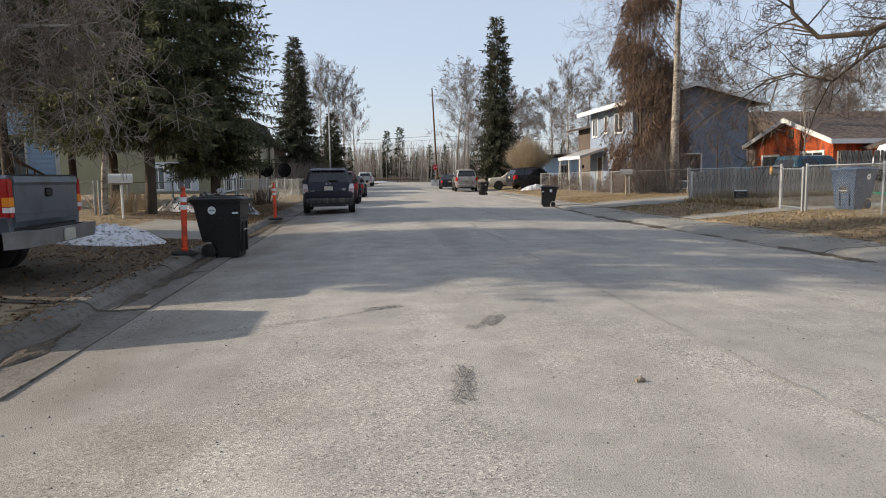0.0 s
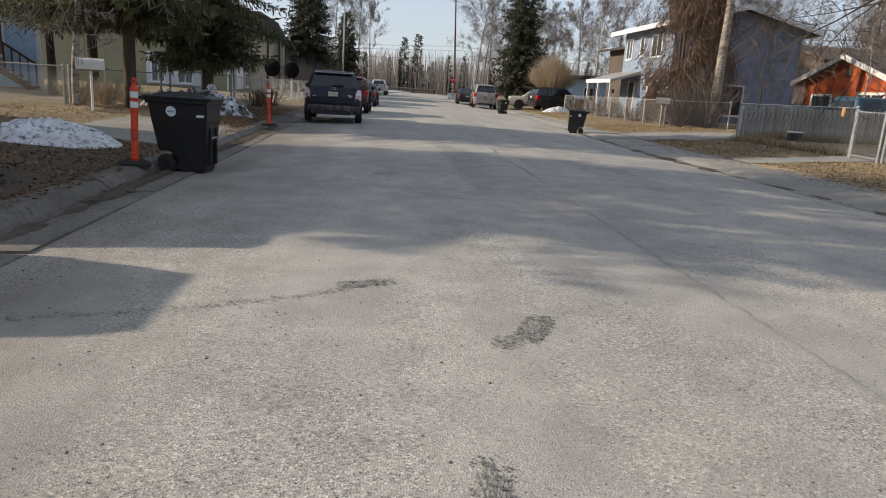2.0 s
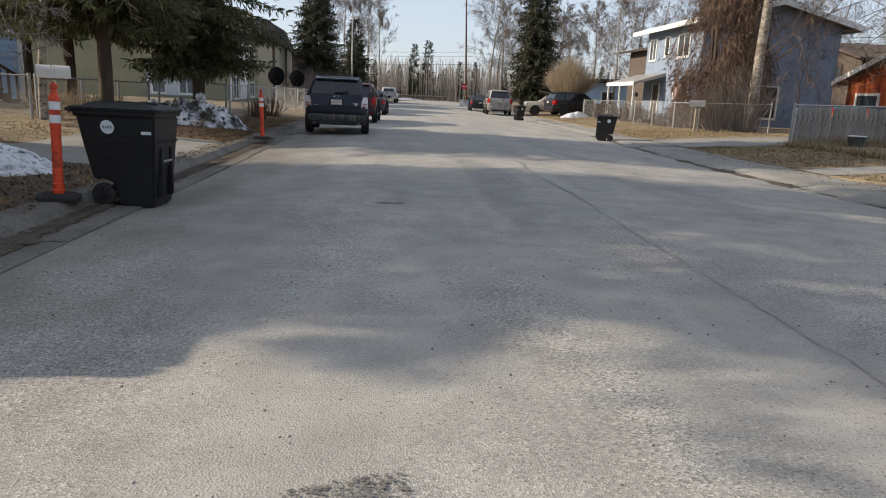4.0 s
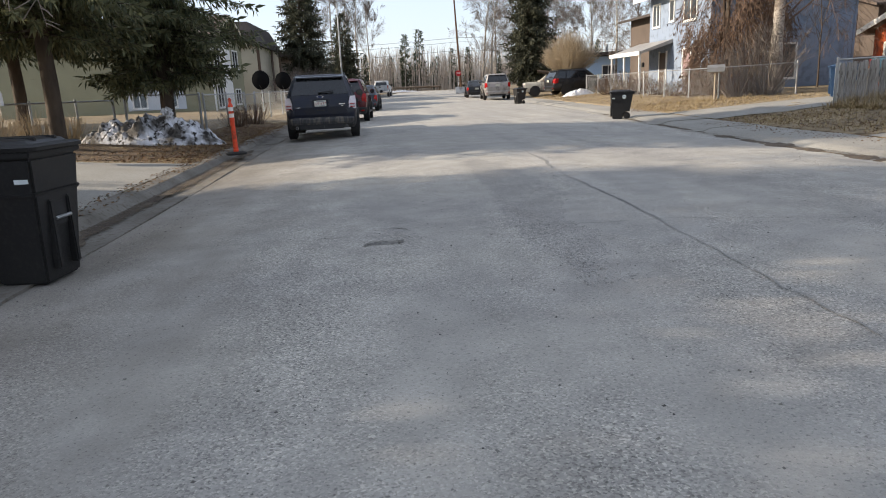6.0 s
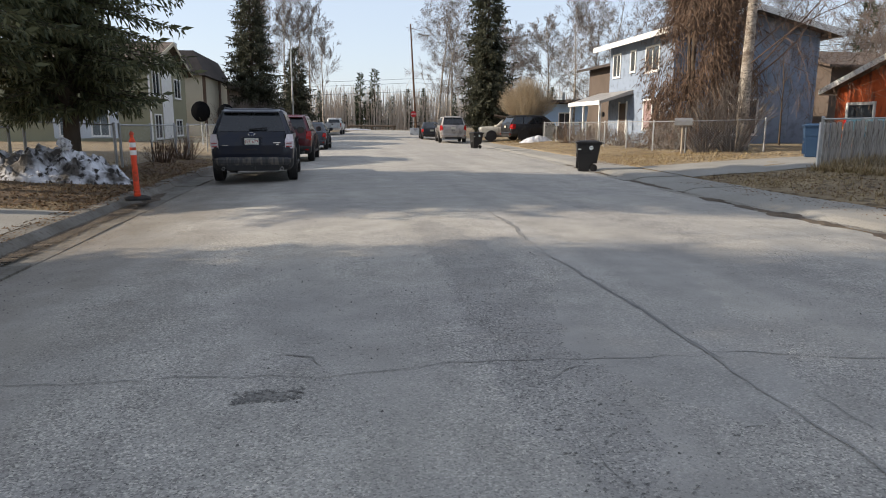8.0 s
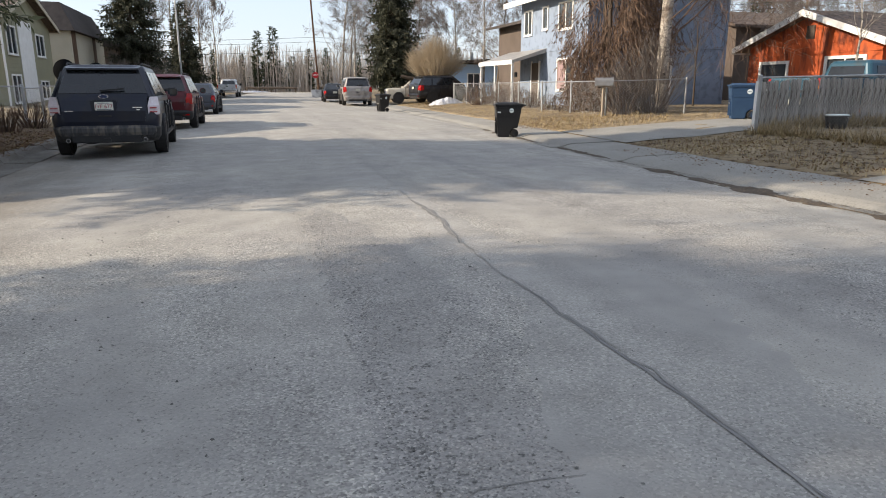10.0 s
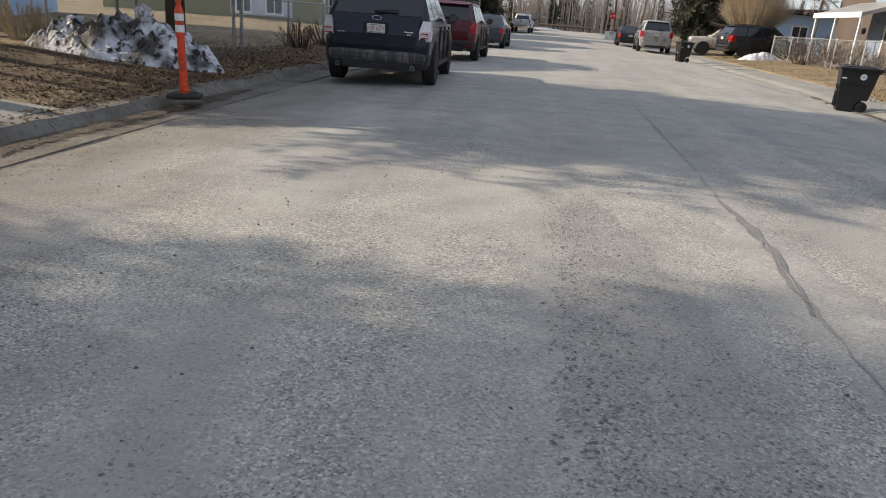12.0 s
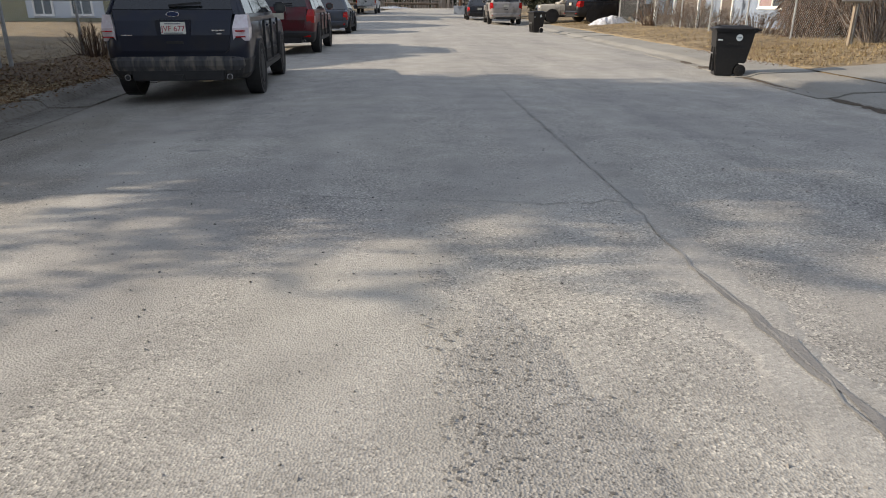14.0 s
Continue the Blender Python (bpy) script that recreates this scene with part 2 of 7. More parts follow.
M["plastic_blue"] = mat("plastic_blue", (0.022, 0.05, 0.105), (0.03, 0.065, 0.12), 3, 0.5, 0, 0.15, 160)
M["orange"] = mat("orange_plastic", (0.80, 0.085, 0.03), (0.62, 0.06, 0.025), 5, 0.55, 0, 0.1, 60, (0.40, 0.06, 0.03), 14, 0.8)
M["reflective"] = mat("reflective_tape", (0.78, 0.77, 0.75), (0.62, 0.60, 0.58), 12, 0.4)
M["rubber"] = mat("rubber", (0.018, 0.017, 0.016), (0.04, 0.036, 0.032), 6, 0.9, 0, 0.3, 60)
M["white"] = mat("white_paint", (0.78, 0.77, 0.74), (0.68, 0.66, 0.62), 3, 0.6, 0, 0.1, 30)
M["label"] = mat("label_white", (0.70, 0.74, 0.74), (0.58, 0.63, 0.64), 20, 0.5)
M["print_grey"] = mat("print_grey", (0.16, 0.22, 0.24), None, rough=0.6)
M["chrome"] = mat("chrome", (0.72, 0.72, 0.73), None, rough=0.18, metal=1)
M["bumper_grey"] = mat("bumper_grey", (0.34, 0.34, 0.34), (0.20, 0.19, 0.18), 3, 0.45, 0.5, 0.1, 60, (0.26, 0.24, 0.21), 40, 0.5)
M["steel"] = mat("alloy_wheel", (0.45, 0.45, 0.46), (0.32, 0.31, 0.30), 5, 0.4, 0.8)
M["black"] = mat("black_trim", (0.015, 0.015, 0.016), (0.03, 0.028, 0.027), 5, 0.6)
M["glass_dark"] = mat("tinted_glass", (0.012, 0.014, 0.016), (0.02, 0.021, 0.022), 3, 0.06, 0, spec=0.6)
M["glass"] = mat("window_glass", (0.03, 0.036, 0.042), (0.06, 0.066, 0.07), 1.5, 0.05, 0, spec=0.7)
M["lamp_red"] = mat("lamp_red", (0.42, 0.012, 0.012), (0.30, 0.01, 0.01), 20, 0.12)
M["lamp_clear"] = mat("lamp_clear", (0.74, 0.70, 0.70), (0.62, 0.52, 0.54), 18, 0.12)
M["lamp_amber"] = mat("lamp_amber", (0.75, 0.24, 0.02), None, rough=0.15)
M["plate"] = mat("plate", (0.50, 0.47, 0.36), (0.42, 0.41, 0.37), 9, 0.5)
M["plate_white"] = mat("plate_white", (0.72, 0.72, 0.66), (0.62, 0.60, 0.5), 9, 0.4)
M["print_red"] = mat("print_red", (0.35, 0.03, 0.05), None, rough=0.5)
M["print_blue"] = mat("print_blue", (0.012, 0.022, 0.07), None, rough=0.3)
M["sign_red"] = mat("sign_red", (0.50, 0.025, 0.03), (0.42, 0.02, 0.025), 4, 0.5)
M["lid_black"] = mat("dish_black", (0.006, 0.006, 0.007), (0.01, 0.01, 0.01), 3, 0.9, spec=0.05)
M["shingle_brown"] = mat("shingle_brown", (0.17, 0.125, 0.10), (0.10, 0.075, 0.06), 2.2, 0.95, 0, 0.7, 30, (0.06, 0.05, 0.04), 6, 0.8)
M["shingle_dark"] = mat("shingle_dark", (0.085, 0.07, 0.062), (0.05, 0.042, 0.038), 2.2, 0.95, 0, 0.7, 30)
M["siding_bluegrey"] = mat("siding_bluegrey", (0.235, 0.285, 0.36), (0.195, 0.24, 0.31), 0.7, 0.8, 0, 0.15, 30, (0.16, 0.195, 0.245), 3, 0.7)
M["siding_blue"] = mat("siding_blue", (0.42, 0.58, 0.76), (0.36, 0.51, 0.70), 0.8, 0.75, 0, 0.1, 30)
M["siding_white"] = mat("siding_white", (0.56, 0.59, 0.62), (0.47, 0.50, 0.54), 0.9, 0.75, 0, 0.1, 30)
M["trim_blue"] = mat("trim_blue", (0.05, 0.19, 0.48), (0.04, 0.16, 0.42), 3, 0.6)
M["siding_olive"] = mat("siding_olive", (0.285, 0.27, 0.175), (0.235, 0.222, 0.145), 0.8, 0.8, 0, 0.1, 30)
M["siding_beige"] = mat("siding_beige", (0.52, 0.47, 0.36), (0.44, 0.395, 0.30), 0.8, 0.85, 0, 0.15, 30)
M["siding_orange"] = mat("siding_orange", (0.55, 0.115, 0.035), (0.40, 0.075, 0.025), 0.7, 0.8, 0, 0.3, 20, (0.20, 0.05, 0.025), 3, 0.75, stretch=(1, 1, 0.3))
M["siding_brown"] = mat("siding_brown", (0.12, 0.092, 0.074), (0.085, 0.066, 0.054), 0.9, 0.85, 0, 0.2, 25)
M["curtain"] = mat("curtain", (0.33, 0.23, 0.22), (0.25, 0.17, 0.165), 5, 0.9, stretch=(6, 6, 0.3))
M["tarp"] = mat("tarp", (0.74, 0.74, 0.74), (0.60, 0.60, 0.61), 2, 0.6, 0, 0.5, 6)
M["terracotta"] = mat("ornament", (0.75, 0.42, 0.16), None, rough=0.6)
M["hose"] = mat("hose", (0.05, 0.36, 0.20), None, rough=0.4)
M["metal_roof"] = mat("metal_roof", (0.42, 0.40, 0.37), (0.30, 0.28, 0.26), 1.5, 0.5, 0.3, 0.1, 20)


def paint(name, col, dirt=(0.05, 0.046, 0.04)):
    """Car paint with road dust that thickens towards the sills."""
    m = mat(name, col, tuple(c * 0.8 + 0.006 for c in col), 1.2, 0.34, 0.1, 0, spec=0.3, fine=dirt, fscale=3.0, famt=0.35)
    m.node_tree.nodes["Principled BSDF"].inputs["Coat Weight"].default_value = 0.18
    m.node_tree.nodes["Principled BSDF"].inputs["Coat Roughness"].default_value = 0.12
    return m


M["paint_navy"] = paint("paint_navy", (0.006, 0.009, 0.022), (0.02, 0.019, 0.018))
M["paint_grey"] = mat("lower_body_dusty", (0.075, 0.072, 0.072), (0.035, 0.034, 0.036), 7, 0.7, 0, 0.0, 30, (0.14, 0.125, 0.105), 4, 0.7, stretch=(3, 3, 0.5))
M["cladding"] = mat("lower_cladding_plastic", (0.022, 0.021, 0.021), (0.04, 0.037, 0.034), 6, 0.75, 0, 0.1, 50, (0.065, 0.058, 0.05), 5, 0.7, stretch=(3, 3, 0.5))
M["paint_red"] = paint("paint_red", (0.10, 0.007, 0.012))
M["paint_slate"] = paint("paint_slate", (0.035, 0.045, 0.065))
M["paint_white"] = paint("paint_white", (0.66, 0.66, 0.65))
M["paint_silver"] = paint("paint_silver", (0.34, 0.31, 0.285))
M["paint_black"] = paint("paint_black", (0.012, 0.012, 0.014))
M["paint_cream"] = paint("paint_cream", (0.50, 0.46, 0.38))
M["paint_pewter"] = paint("paint_pewter", (0.115, 0.13, 0.15))
M["paint_teal"] = paint("paint_teal", (0.022, 0.075, 0.11))


# ---- building blocks ----
def part(name, bm, material, parent=None, label="", smooth=False):
    """Links a bmesh as one mesh object, under a thing or a part if given."""
    me = bpy.data.meshes.new(name)
    bm.to_mesh(me)
    bm.free()
    me.materials.append(M[material] if isinstance(material, str) else material)
    if smooth:
        me.shade_smooth()
    ob = new(name, me)
    if parent:
        ob.parent = parent
    if label:
        ob["label"] = label
    return ob


def thing(name, label, category, m=None, group="", kind=""):
    ob = tagged(new(name), label, category, group, kind)
    if m is not None:
        ob.matrix_world = m
    return ob


def box(bm, x0, x1, y0, y1, z0, z1, bevel=0.0, m=None):
    r = bmesh.ops.create_cube(bm, size=1, matrix=Matrix.LocRotScale(((x0 + x1) / 2, (y0 + y1) / 2, (z0 + z1) / 2), None, (abs(x1 - x0), abs(y1 - y0), abs(z1 - z0))))
    vs = r["verts"]
    if bevel:
        es = list({e for v in vs for e in v.link_edges})
        g = bmesh.ops.bevel(bm, geom=es, offset=bevel, segments=2, affect="EDGES")
        vs = [v for v in g["verts"]]
        vs = list({v for f in g["faces"] for v in f.verts} | set(vs))
    if m is not None:
        bmesh.ops.transform(bm, matrix=m, verts=[v for v in vs if v.is_valid])
    return bm


def B(*a, **k):
    return box(bmesh.new(), *a, **k)


def tube(bm, pts, radii, n=6):
    """A tapered tube along points, closed at both ends."""
    pts = [Vector(p) for p in pts]
    if not hasattr(radii, "__len__"):
        radii = [radii] * len(pts)
    rings = []
    for i, p in enumerate(pts):
        d = (pts[min(i + 1, len(pts) - 1)] - pts[max(i - 1, 0)]).normalized()
        a = d.cross(Vector((0, 0, 1)) if abs(d.z) < 0.95 else Vector((1, 0, 0))).normalized()
        c = d.cross(a)
        rings.append([bm.verts.new(p + (a * math.cos(k * math.tau / n) + c * math.sin(k * math.tau / n)) * radii[i]) for k in range(n)])
    for r0, r1 in zip(rings, rings[1:]):
        for k in range(n):
            bm.faces.new((r0[k], r0[(k + 1) % n], r1[(k + 1) % n], r1[k]))
    bm.faces.new(rings[0][::-1])
    bm.faces.new(rings[-1])
    return bm


def loft(bm, rings, cap=True):
    vs = [[bm.verts.new(p) for p in r] for r in rings]
    n = len(rings[0])
    for r0, r1 in zip(vs, vs[1:]):
        for k in range(n):
            bm.faces.new((r0[k], r0[(k + 1) % n], r1[(k + 1) % n], r1[k]))
    if cap:
        bm.faces.new(vs[0][::-1])
        bm.faces.new(vs[-1])
    bmesh.ops.recalc_face_normals(bm, faces=bm.faces)
    return bm


def prism(bm, poly, y0, y1, axis="y"):
    """A polygon in x, z (or y, z) pushed along y (or x)."""
    f = (lambda a, b, c: (a, c, b)) if axis == "y" else (lambda a, b, c: (c, a, b))
    return loft(bm, [[f(a, b, y0) for a, b in poly], [f(a, b, y1) for a, b in poly]])


def from_arrays(name, verts, faces, material, parent=None, smooth=False):
    me = bpy.data.meshes.new(name)
    me.from_pydata(verts, [], faces)
    me.materials.append(M[material])
    if smooth:
        me.shade_smooth()
    ob = new(name, me)
    if parent:
        ob.parent = parent
    return ob


def text_part(name, body, size, material, parent, m, depth=0.002):
    """Raised lettering in the built-in font, as a mesh."""
    cu = bpy.data.curves.new(name, "FONT")
    cu.body, cu.size, cu.extrude, cu.align_x, cu.align_y = body, size, depth, "CENTER", "CENTER"
    tmp = bpy.data.objects.new(name, cu)
    scene.collection.objects.link(tmp)
    bpy.context.view_layer.update()
    me = bpy.data.meshes.new_from_object(tmp)
    bpy.data.objects.remove(tmp)
    me.materials.clear()
    me.materials.append(M[material])
    ob = new(name, me)
    ob.parent = parent
    ob.matrix_local = m
    return ob


# ---- lie of the land ----
def lerp(table, y):
    return float(np.interp(y, [a for a, _ in table], [b for _, b in table]))


LEFT = ((-60, -3.52), (14, -3.52), (25, -3.66), (33, -3.6), (49, -3.1), (86, -1.2), (105, 1.2), (114, 2.0))
RIGHT = ((-60, 6.5), (16, 6.55), (20, 6.65), (25, 7.05), (32, 7.75), (42, 8.35), (52, 9.0), (62, 9.6), (105, 11.2), (114, 11.8))


def left(y):
    return lerp(LEFT, y)


def right(y):
    return lerp(RIGHT, y)


def rise(y):
    return lerp(((-60, 0), (55, 0), (108, 0.42), (400, 0.6)), y)


def ground_z(x, y):
    """Height of the yards and verges."""
    a, b = left(y), right(y)
    z = rise(y)
    if x < a:
        z += lerp(((0, -0.06), (0.5, -0.06), (0.8, 0.035), (1.8, 0.10), (4.5, 0.26), (12, 0.34)), a - x)
    elif x > b:
        z += lerp(((0, -0.04), (1.4, 0.05), (2.2, 0.11), (4.6, 0.27), (9, 0.38)), x - b)
    else:
        z -= 0.14
    d = max(a - x, x - b, 0)
    z += 0.05 * min(1, max(0, d - 1.6) / 1.5) * noise.noise((x * 0.35, y * 0.35, 0)) + 0.02 * min(1, max(0, d - 1.4)) * noise.noise((x * 1.7, y * 1.7, 3))
    return z


# ---- ground, road, kerbs ----
def build_ground():
    ys = [-400, -200, -90, -45, -25, -15] + [-8 + 0.8 * i for i in range(88)] + [64 + 3 * i for i in range(18)] + [125, 145, 180, 250, 400, 800, 2500]
    lo = [-2500, -800, -300, -120, -60, -35, -24] + [-18 + 0.7 * i for i in range(24)] + [-1.25, -0.82, -0.79, -0.5]
    hi = [1.30, 1.32, 1.6] + [2.0 + 0.7 * i for i in range(24)] + [20, 26, 38, 60, 120, 300, 800, 2500]
    verts, faces = [], []
    for y in ys:
        a, b = left(y), right(y)
        row = [a + o for o in lo] + [a + 0.3, (a + b) / 2, b - 0.3, b + 0.02] + [b + o for o in hi]
        verts += [(x, y, ground_z(x, y) - (0.16 if a - 0.81 < x < b + 1.31 else 0)) for x in row]
    w = len(lo) + len(hi) + 4
    for j in range(len(ys) - 1):
        for i in range(w - 1):
            faces.append((j * w + i, j * w + i + 1, (j + 1) * w + i + 1, (j + 1) * w + i))
    ob = from_arrays("ground", verts, faces, "yard", smooth=True)
    return tagged(ob, "thawed yard soil with matted straw-coloured grass", "ground", kind="structure")


ground = build_ground()


def build_road():
    ys = [-60, -30, -12] + [-8 + 1.0 * i for i in range(70)] + [64 + 4 * i for i in range(13)] + [114.5]
    verts, faces = [], []
    n = 13
    for y in ys:
        a, b = left(y) - 0.02, right(y) + 0.02
        for i in range(n):
            f = i / (n - 1)
            verts.append((a + (b - a) * f, y, rise(y) + 0.02 - 0.095 * abs(2 * f - 1) ** 2.4))
    for j in range(len(ys) - 1):
        for i in range(n - 1):
            faces.append((j * n + i, j * n + i + 1, (j + 1) * n + i + 1, (j + 1) * n + i))
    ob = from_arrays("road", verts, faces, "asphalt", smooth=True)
    tagged(ob, "worn pale grey residential asphalt road with cracks and dust", "road", kind="structure")
    v = [(-70, 113.5, rise(113.5)), (90, 113.5, rise(113.5)), (90, 122, rise(122)), (-70, 122, rise(122))]
    cross = from_arrays("road_2", [(x, y, z + 0.03) for x, y, z in v], [(0, 1, 2, 3)], "asphalt")
    tagged(cross, "grey asphalt cross street at the far end", "road", kind="structure")
    return ob


road = build_road()


def road_z(x, y):
    a, b = left(y), right(y)
    f = (x - a) / (b - a)
    return rise(y) + 0.02 - 0.095 * abs(2 * f - 1) ** 2.4


def build_kerb(name, edge, side, label):
    """Rolled concrete kerb in three-metre pours with open joints; on the right with the pavement slab behind it."""
    root = thing(name, label, "kerb", kind="structure")
    y = -12.0
    k = 0
    while y < 108:
        step = 3.0 if y < 60 else 6.0
        y1 = y + step - 0.025
        rings = []
        for yy in (y, (y + y1) / 2, y1):
            e, z = edge(yy), rise(yy) - 0.07 + 0.010 * math.sin(k * 2.3 + yy)
            if side < 0:
                prof = [(0.06, -0.10), (0.06, 0.012), (-0.25, 0.002), (-0.46, 0.012), (-0.53, 0.085), (-0.58, 0.112), (-0.80, 0.118), (-0.80, -0.10)]
            else:
                prof = [(-0.30, -0.10), (-0.30, 0.010), (-0.02, 0.022), (0.10, 0.06), (0.22, 0.085), (1.32, 0.11), (1.32, -0.10)]
            rings.append([(e + px, yy, z + pz) for px, pz in prof])
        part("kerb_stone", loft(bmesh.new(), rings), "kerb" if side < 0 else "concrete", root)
        y += step
        k += 1
    return root


build_kerb("kerb_left", left, -1, "dirty rolled concrete kerb along the street")
build_kerb("kerb_right", right, 1, "rolled concrete kerb and narrow pavement along the street")


def sheet(name, poly_rows, material, label, category, lift, zf, kind="structure"):
    """A thin slab that follows the land: rows of (y, x0, x1)."""
    verts, faces = [], []
    n = 6
    for y, x0, x1 in poly_rows:
        for i in range(n):
            x = x0 + (x1 - x0) * i / (n - 1)
            verts.append((x, y, zf(x, y) + lift))
    for j in range(len(poly_rows) - 1):
        for i in range(n - 1):
            faces.append((j * n + i, j * n + i + 1, (j + 1) * n + i + 1, (j + 1) * n + i))
    ob = from_arrays(name, verts, faces, material, smooth=True)
    return tagged(ob, label, category, kind=kind)


def rows(y0, y1, f0, f1, step=0.5):
    n = max(2, int((y1 - y0) / step))
    return [(y0 + (y1 - y0) * i / n, f0(y0 + (y1 - y0) * i / n), f1(y0 + (y1 - y0) * i / n)) for i in range(n + 1)]


def wob(y, a=0.15, s=1.3, k=0):
    return a * noise.noise((y * s, k * 7.1, 2))


# pale concrete approach on the left, drive and path on the right
sheet("driveway_left", rows(13.2, 18.6, lambda y: left(y) - 3.4 + wob(y), lambda y: left(y) - 0.82), "concrete", "pale worn concrete drive with straw on it", "driveway", 0.012, ground_z)
sheet("driveway_truck", rows(5.9, 9.4, lambda y: left(y) - 9, lambda y: left(y) - 0.84 + wob(y, 0.04)), "wet_dirt", "dark muddy dirt drive", "driveway", 0.012, ground_z)
sheet("driveway_right", rows(23.4, 27.3, lambda y: right(y) + 1.30, lambda y: 13.0 + (y - 23.4) * 1.1 + wob(y, 0.3)), "concrete", "cracked concrete drive across the verge", "driveway", 0.016, ground_z)
sheet("garden_path", rows(15.95, 17.1, lambda y: right(y) + 1.30, lambda y: 15.5), "concrete", "narrow concrete path to the gate", "path", 0.014, ground_z)
sheet("mud_strip_left", rows(8.6, 13.6, lambda y: left(y) - 2.6 + wob(y, 0.5), lambda y: left(y) - 0.84 + wob(y, 0.04)), "wet_dirt", "dark mud strip behind the kerb", "ground", 0.009, ground_z)
sheet("puddle", rows(14.4, 16.2, lambda y: left(y) - 0.42 + wob(y, 0.03, 3), lambda y: left(y) - 0.24 + wob(y, 0.06, 3, 4), 0.15), "puddle", "meltwater puddle in the gutter", "puddle", -0.058, lambda x, y: rise(y))


# ---- cracks, sealed seams and patches in the asphalt ----
def ribbon(name, pts, width, material, label, seed=0, lift=0.005, rough=0.03):
    rnd = random.Random(seed)
    fine = []
    for (x0, y0), (x1, y1) in zip(pts, pts[1:]):
        n = max(2, int(math.hypot(x1 - x0, y1 - y0) / 0.12))
        fine += [(x0 + (x1 - x0) * i / n + rnd.gauss(0, rough), y0 + (y1 - y0) * i / n + rnd.gauss(0, rough)) for i in range(n)]
    fine.append(pts[-1])
    verts, faces = [], []
    for i, (x, y) in enumerate(fine):
        x2, y2 = fine[min(i + 1, len(fine) - 1)]
        x1, y1 = fine[max(i - 1, 0)]
        d = Vector((x2 - x1, y2 - y1)).normalized()
        w = width * (0.6 if material == "crack" else 1) * rnd.uniform(0.3, 1.2) / 2 * min(1, 0.2 + i / 4, 0.2 + (len(fine) - 1 - i) / 4)
        for s in (-1, 1):
            px, py = x - d.y * w * s, y + d.x * w * s
            verts.append((px, py, road_z(px, py) + lift))
        if i:
            faces.append((2 * i - 2, 2 * i - 1, 2 * i + 1, 2 * i))
    return tagged(from_arrays(name, verts, faces, material), label, "crack", kind="structure")


def blot(name, x, y, rx, ry, material, label, seed=0, turn=0.0, lift=0.006):
    rnd = random.Random(seed)
    rx, ry = rx * 1.3, ry * 1.3
    verts, n = [(x, y, road_z(x, y) + lift)], 60
    for k in range(n):
        a = k * math.tau / n
        r = 0.85 + 0.4 * noise.noise((math.cos(a) * 2.2, math.sin(a) * 2.2, seed * 3.7)) + rnd.uniform(-0.16, 0.16)
        dx, dy = math.copysign(abs(math.cos(a)) ** 0.6, math.cos(a)) * rx * r, math.copysign(abs(math.sin(a)) ** 0.6, math.sin(a)) * ry * r
        px, py = x + dx * math.cos(turn) - dy * math.sin(turn), y + dx * math.sin(turn) + dy * math.cos(turn)
        verts.append((px, py, road_z(px, py) - 0.003))  # feathered into the road
    return tagged(from_arrays(name, verts, [(0, 1 + k, 1 + (k + 1) % n) for k in range(n)], material), label, "patch", kind="structure")


ribbon("sealed_seam", [(1.40, -4), (1.40, 1.5), (1.42, 4.0), (1.48, 7), (1.56, 9.8), (1.6, 11.0), (1.68, 12.5), (1.65, 13.4), (1.63, 14.4), (1.68, 15.2), (1.79, 16.4), (1.80, 17.6), (1.91, 18.9), (2.1, 24), (2.5, 32)], 0.014, "seam", "long crack along the paving joint", 1, lift=0.009, rough=0.012)
ribbon("sealed_seam", [(1.64, 11.2), (1.66, 12.5), (1.65, 13.2), (1.66, 14.0)], 0.025, "tar", "tar-sealed paving joint", 2, lift=0.007, rough=0.006)
ribbon("sealed_seam", [(1.66, 15.2), (1.72, 15.7), (1.79, 16.2), (1.80, 16.7), (1.79, 17.1), (1.80, 17.5)], 0.07, "tar", "tar-sealed paving joint", 12, lift=0.007, rough=0.01)
ribbon("crack", [(-2.9, 11.5), (-2.1, 11.53), (-1.73, 11.47), (-1.07, 11.45), (-0.57, 11.3), (-0.1, 11.36), (0.42, 11.43), (1.12, 11.32), (1.76, 11.31), (2.53, 11.11), (3.4, 10.8), (5.5, 10.7)], 0.016, "crack", "thin transverse frost crack", 3, rough=0.02)
ribbon("crack", [(-0.94, 11.6), (-0.8, 11.71), (-0.62, 11.64), (-0.57, 11.47)], 0.03, "crack", "short loop crack", 4, rough=0.01)
ribbon("crack", [(0.44, 11.21), (0.63, 11.14), (0.79, 11.25), (1.06, 11.17)], 0.025, "crack", "short jagged crack", 5)
ribbon("crack", [(0.52, 11.86), (0.76, 11.86), (0.99, 11.84)], 0.02, "crack", "short jagged crack", 6)
ribbon("crack", [(0.56, 10.51), (0.57, 10.17), (0.5, 9.83)], 0.02, "crack", "short jagged crack", 7)
ribbon("crack", [(1.81, 10.67), (1.79, 10.42), (1.81, 10.25)], 0.02, "crack", "short jagged crack", 8)
ribbon("crack", [(-2.6, 19.3), (-1.61, 19.34), (-0.8, 19.21), (-0.2, 18.99), (0.36, 18.85), (1.1, 18.74), (1.9, 18.6), (3.0, 18.7)], 0.013, "crack", "thin transverse frost crack", 9)


